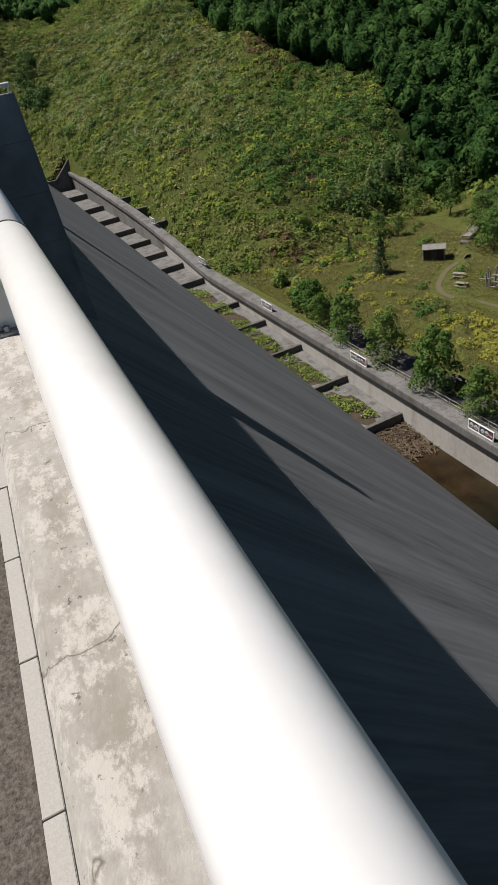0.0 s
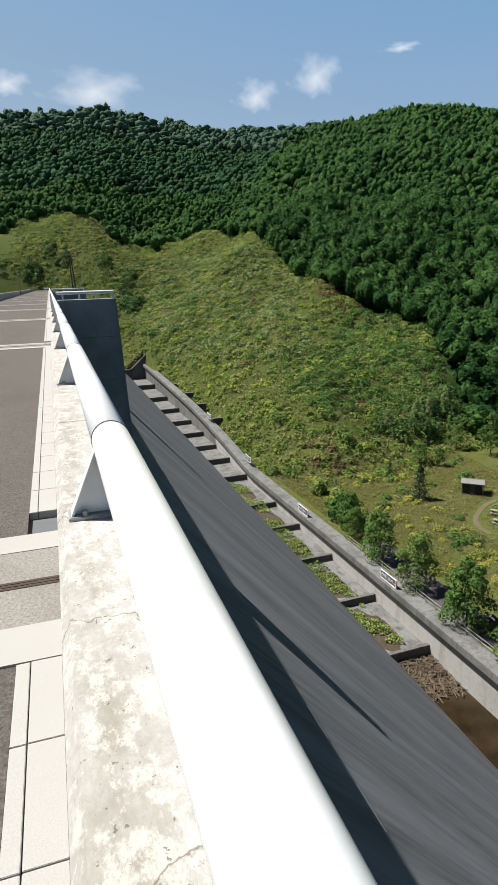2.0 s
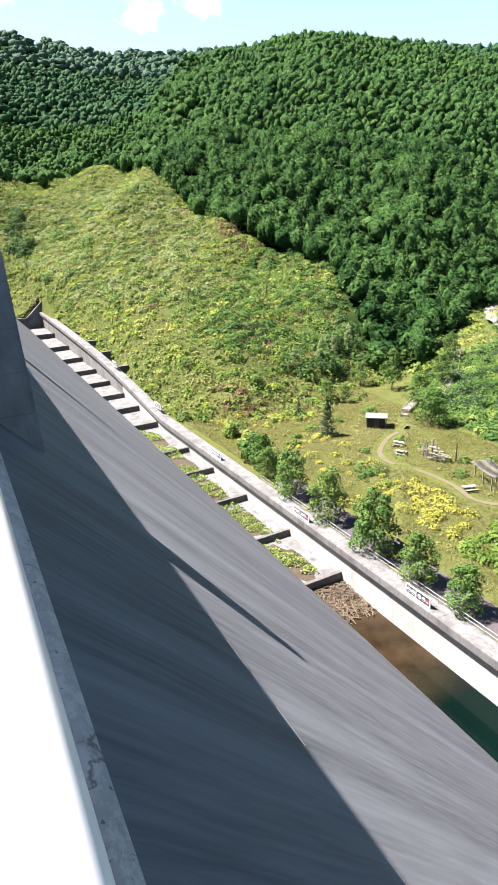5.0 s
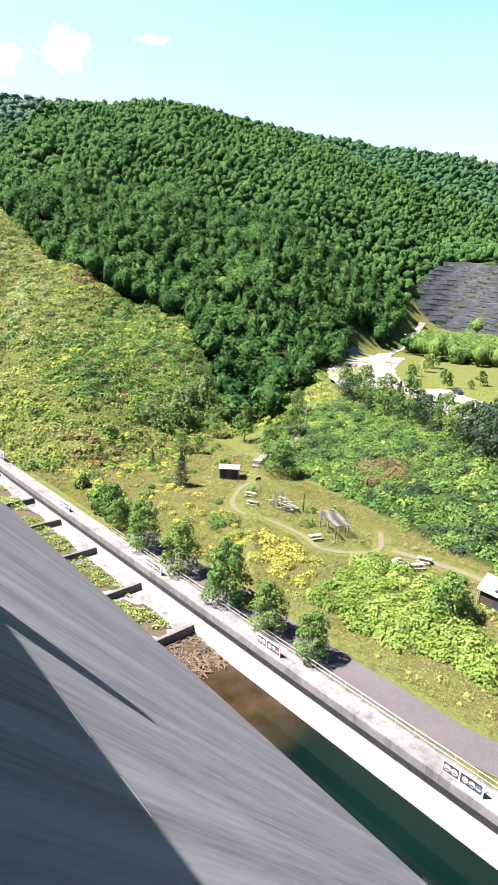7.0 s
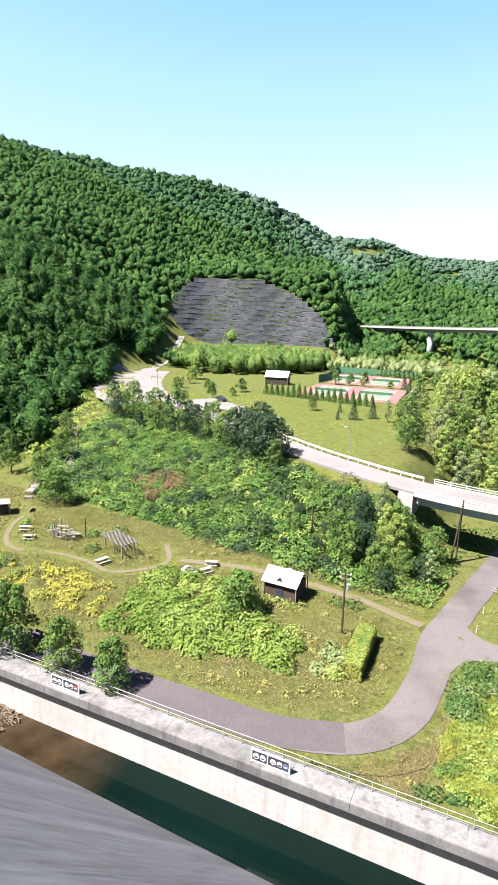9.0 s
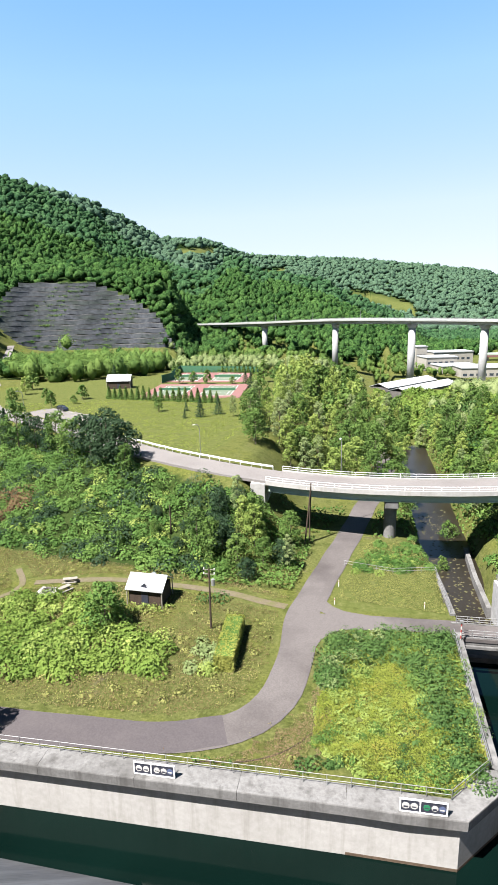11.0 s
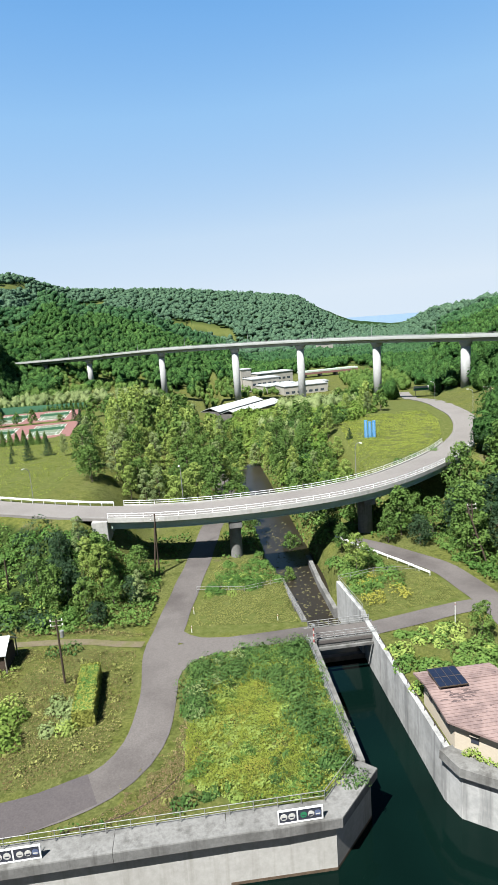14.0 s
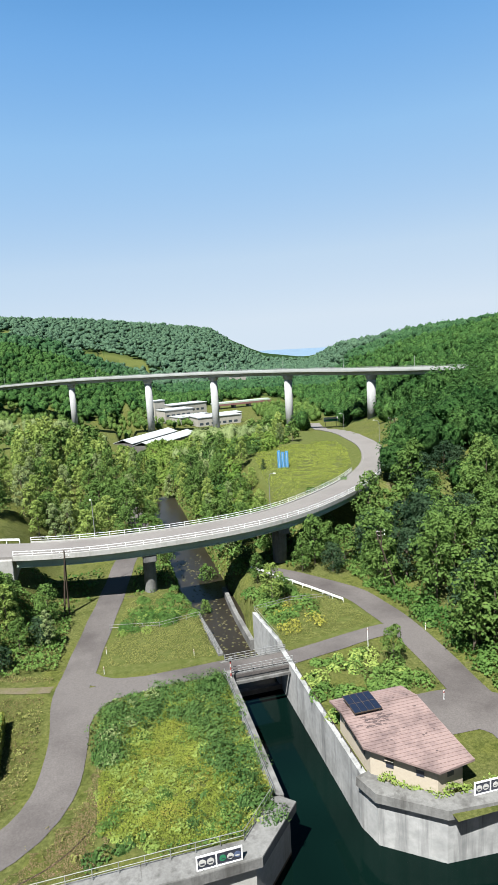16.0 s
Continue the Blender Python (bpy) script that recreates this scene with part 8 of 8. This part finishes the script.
cover("wood_floor", [(-25, 77.5), (-8, 76.5), (-6.3, 96), (-16, 99), (-25, 95)], 18, (0.12, 0.25), 1.6, "vine_leaf", "undergrowth below the trees", 29, 5, 0.25, 0.7)
cover("lane_edge", [(40.8, 44), (46, 44), (46, 96), (40, 100), (41.4, 72)], 18, (0.12, 0.25), 1.3, "vine_leaf", "undergrowth beside the lane", 30, 5, 0.3, 0.7)
cover("river_banks_scrub", [(8, 100), (25, 100), (27, 200), (8, 200)], 5, (0.18, 0.36), 1.8, "vine_leaf", "scrub on the river banks", 31, 6, 0.3, 0.7, keep=lambda x, y: np.abs(x - 16.5) > 4.4)
cover("bridge_scrub", [(-16, 97), (30, 97), (44, 112), (50, 124), (22, 112), (-14, 110)], 7, (0.15, 0.32), 1.5, "vine_leaf", "scrub in the shade of the bridge", 36, 6, 0.4, 0.7, keep=lambda x, y: np.abs(x - 16.5) > 4.4)
cover("lawn_east", [(36, 122), (52, 125), (62, 140), (70, 160), (74, 180), (44, 176)], 18, (0.08, 0.18), 0.4, "plot_leaf", "rough grass round the monument", 32, 8, 0.25, 0.4, 1.1, 0.4)
cover("upper_lawn", [(-95, 118), (-30, 116), (-25, 190), (-80, 192), (-120, 172)], 5, (0.09, 0.18), 0.25, "plot_leaf", "mown lawn by the upper road", 33, 9, 0.3, 0.3, 1.2, 0.35)
bushes("river_thicket", [(22, 112), (36, 118), (34, 142), (38, 160), (60, 186), (62, 238), (24, 282), (9, 285), (9, 178), (22, 172)], 0.06, (1.6, 3.4), 150, (0.3, 0.55), "belt_leaf", "leafy thicket between the river and the lawn", 76, 20, 0.2, 1.1, keep=lambda x, y: np.abs(x - 16.5) > 3.8)
bushes("river_thicket_dark", [(22, 112), (36, 118), (34, 142), (38, 160), (52, 182), (24, 220)], 0.03, (1.8, 3.6), 170, (0.3, 0.5), "deep_leaf", "dark thicket beside the river", 77, 20, 0.35, 1.2, keep=lambda x, y: np.abs(x - 16.5) > 3.8)
# weeds on the beds of the stepped channel
cover("channel_weeds", [(-128, 30), (-55, 34), (-55, 40.9), (-128, 40.9)], 34, (0.08, 0.2), 0.9, "bright_leaf", "weeds growing on the channel steps", 34, 8, 0.42, 0.6,
      z_of=lambda x, y: np.array([step_z(min(s for s in [q for q in STEP_X if q >= v] or [-53])) for v in x]) + 0.37, keep=lambda x, y: (np.abs(y - 37.3) < 1.9) & (x > -118))
MAT["soil"] = surface("soil", ((0.07, 0.055, 0.04), (0.13, 0.105, 0.075)), 3, 0.5, (0.05, 0.045, 0.03), 0.5, 0.95)
for x0, x1 in zip(STEP_X[:5], STEP_X[1:6]):
    z = step_z(x0) + 0.372
    rngs = random.Random(int(-x0))
    vs = [((x0 + x1) / 2, 37.6, z + 0.14)]
    for k in range(24):
        a = k * math.tau / 24
        r = rngs.uniform(0.75, 1.0)
        vs.append(((x0 + x1) / 2 + math.cos(a) * 5.6 * r, 37.4 + math.sin(a) * 2.6 * r, z + 0.01))
    tagged(new("silt_patch", mesh_of("silt_patch", vs, [(0, 1 + k, 1 + (k + 1) % 24) for k in range(24)], MAT["soil"], True)), "dark silt lying on a channel step", "soil", kind="structure")
# driftwood against the lowest cross wall
MAT["driftwood"] = surface("driftwood", ((0.10, 0.075, 0.05), (0.27, 0.215, 0.155)), 3.5, 0.8, (0.06, 0.045, 0.03), 0.6, 0.9)
rng_d = np.random.default_rng(9)
bmv, bmf = [], []
for k in range(420):
    t_ = rng_d.uniform(0, 1) ** 1.4
    c = Vector((-52.6 + t_ * 6.5, rng_d.uniform(36.6, 41.2), WATER_Z + 0.12 + rng_d.uniform(0, 0.5) * (1 - t_)))
    a, l, r = rng_d.uniform(0, math.pi), rng_d.uniform(0.3, 1.3), rng_d.uniform(0.03, 0.09)
    d = Vector((math.cos(a), math.sin(a), rng_d.uniform(-0.2, 0.2))) * l
    n_ = Vector((-math.sin(a), math.cos(a), 0)) * r
    u_ = Vector((0, 0, r))
    b0 = len(bmv)
    for e in (c - d, c + d):
        bmv += [e + n_, e + u_, e - n_, e - u_]
    bmf += [(b0 + i, b0 + (i + 1) % 4, b0 + 4 + (i + 1) % 4, b0 + 4 + i) for i in range(4)] + [(b0, b0 + 1, b0 + 2, b0 + 3), (b0 + 4, b0 + 5, b0 + 6, b0 + 7)]
tagged(new("driftwood", mesh_of("driftwood", bmv, bmf, MAT["driftwood"])), "drift of broken sticks and bark on the water", "driftwood", kind="stuff")
vs, fs = [], []
for i in range(13):
    for j in range(13):
        x = -52.8 + i * 0.55
        y = 36.2 + j * 0.45
        vs.append((x, y, WATER_Z + 0.10 * (1 - i / 13) + 0.04 - 0.2 * max(0, i - 8 + 2 * math.sin(j * 1.7)) * 0.3))
for i in range(12):
    for j in range(12):
        fs.append((i * 13 + j, (i + 1) * 13 + j, (i + 1) * 13 + j + 1, i * 13 + j + 1))
tagged(new("scum_raft", mesh_of("scum_raft", vs, fs, MAT["driftwood"], True)), "tan raft of scum below the driftwood", "scum", kind="structure")
# stones in the shallow river
MAT["moss_stone"] = surface("moss_stone", ((0.07, 0.065, 0.035), (0.15, 0.135, 0.075)), 4, 0.8, (0.07, 0.10, 0.03), 0.6)
rv, rf = [], []
for k in range(420):
    x, y = rng_d.uniform(13.3, 19.8), 76.5 + 50 * rng_d.uniform(0, 1) ** 1.5
    s = rng_d.uniform(0.10, 0.30)
    b0 = len(rv)
    for dx, dy, dz in ((1, 0, 0), (0, 1, 0), (-1, 0, 0), (0, -1, 0), (0, 0, 0.6), (0, 0, -0.6)):
        rv.append((x + dx * s * rng_d.uniform(0.7, 1.3), y + dy * s * rng_d.uniform(0.7, 1.3), WATER_Z + 0.70 + dz * 0.45 * s))
    rf += [(b0 + a, b0 + (a + 1) % 4, b0 + 4) for a in range(4)] + [(b0 + (a + 1) % 4, b0 + a, b0 + 5) for a in range(4)]
tagged(new("river_stones", mesh_of("river_stones", rv, rf, MAT["moss_stone"], False)), "mossy stones breaking the shallow river", "stones", kind="stuff")


# weeds that have taken the ledges of the cut slope
ledge_rng = np.random.default_rng(77)
vs, fs = [], []
for k in range(TIERS):
    z, r, az0, az1 = cut_tier(k)
    for c in range(60):
        a0 = ledge_rng.uniform(az1, az0)
        if math.sin(a0 * 1.1 + k * 0.35) + 0.7 * math.sin(a0 * 2.7 + k * 1.3) < 0.45 + ledge_rng.uniform(-0.6, 0.6):
            continue
        big = ledge_rng.uniform(0.4, 1.1)
        for q in range(26):
            a = a0 + ledge_rng.normal(0, 0.13) * big
            rr_ = r + cut_wave(k, a) + 2.2 + ledge_rng.uniform(-1.3, 1.2)
            p = Vector((-rr_ * math.sin(radians(a)), rr_ * math.cos(radians(a)), z + 2.5 + ledge_rng.uniform(-0.5, 0.9) * big))
            u = Vector(ledge_rng.normal(0, 1, 3)).normalized() * ledge_rng.uniform(0.2, 0.45)
            w = u.cross(Vector(ledge_rng.normal(0, 1, 3))).normalized() * ledge_rng.uniform(0.15, 0.35)
            n0 = len(vs)
            vs += [tuple(p - u), tuple(p + w), tuple(p + u), tuple(p - w)]
            fs.append((n0, n0 + 1, n0 + 2, n0 + 3))
ledge_weeds = new("ledge_weeds", mesh_of("ledge_weeds", vs, fs, MAT["vine_leaf"]))
tagged(ledge_weeds, "green weeds growing on the terraced ledges", "weeds", kind="stuff")
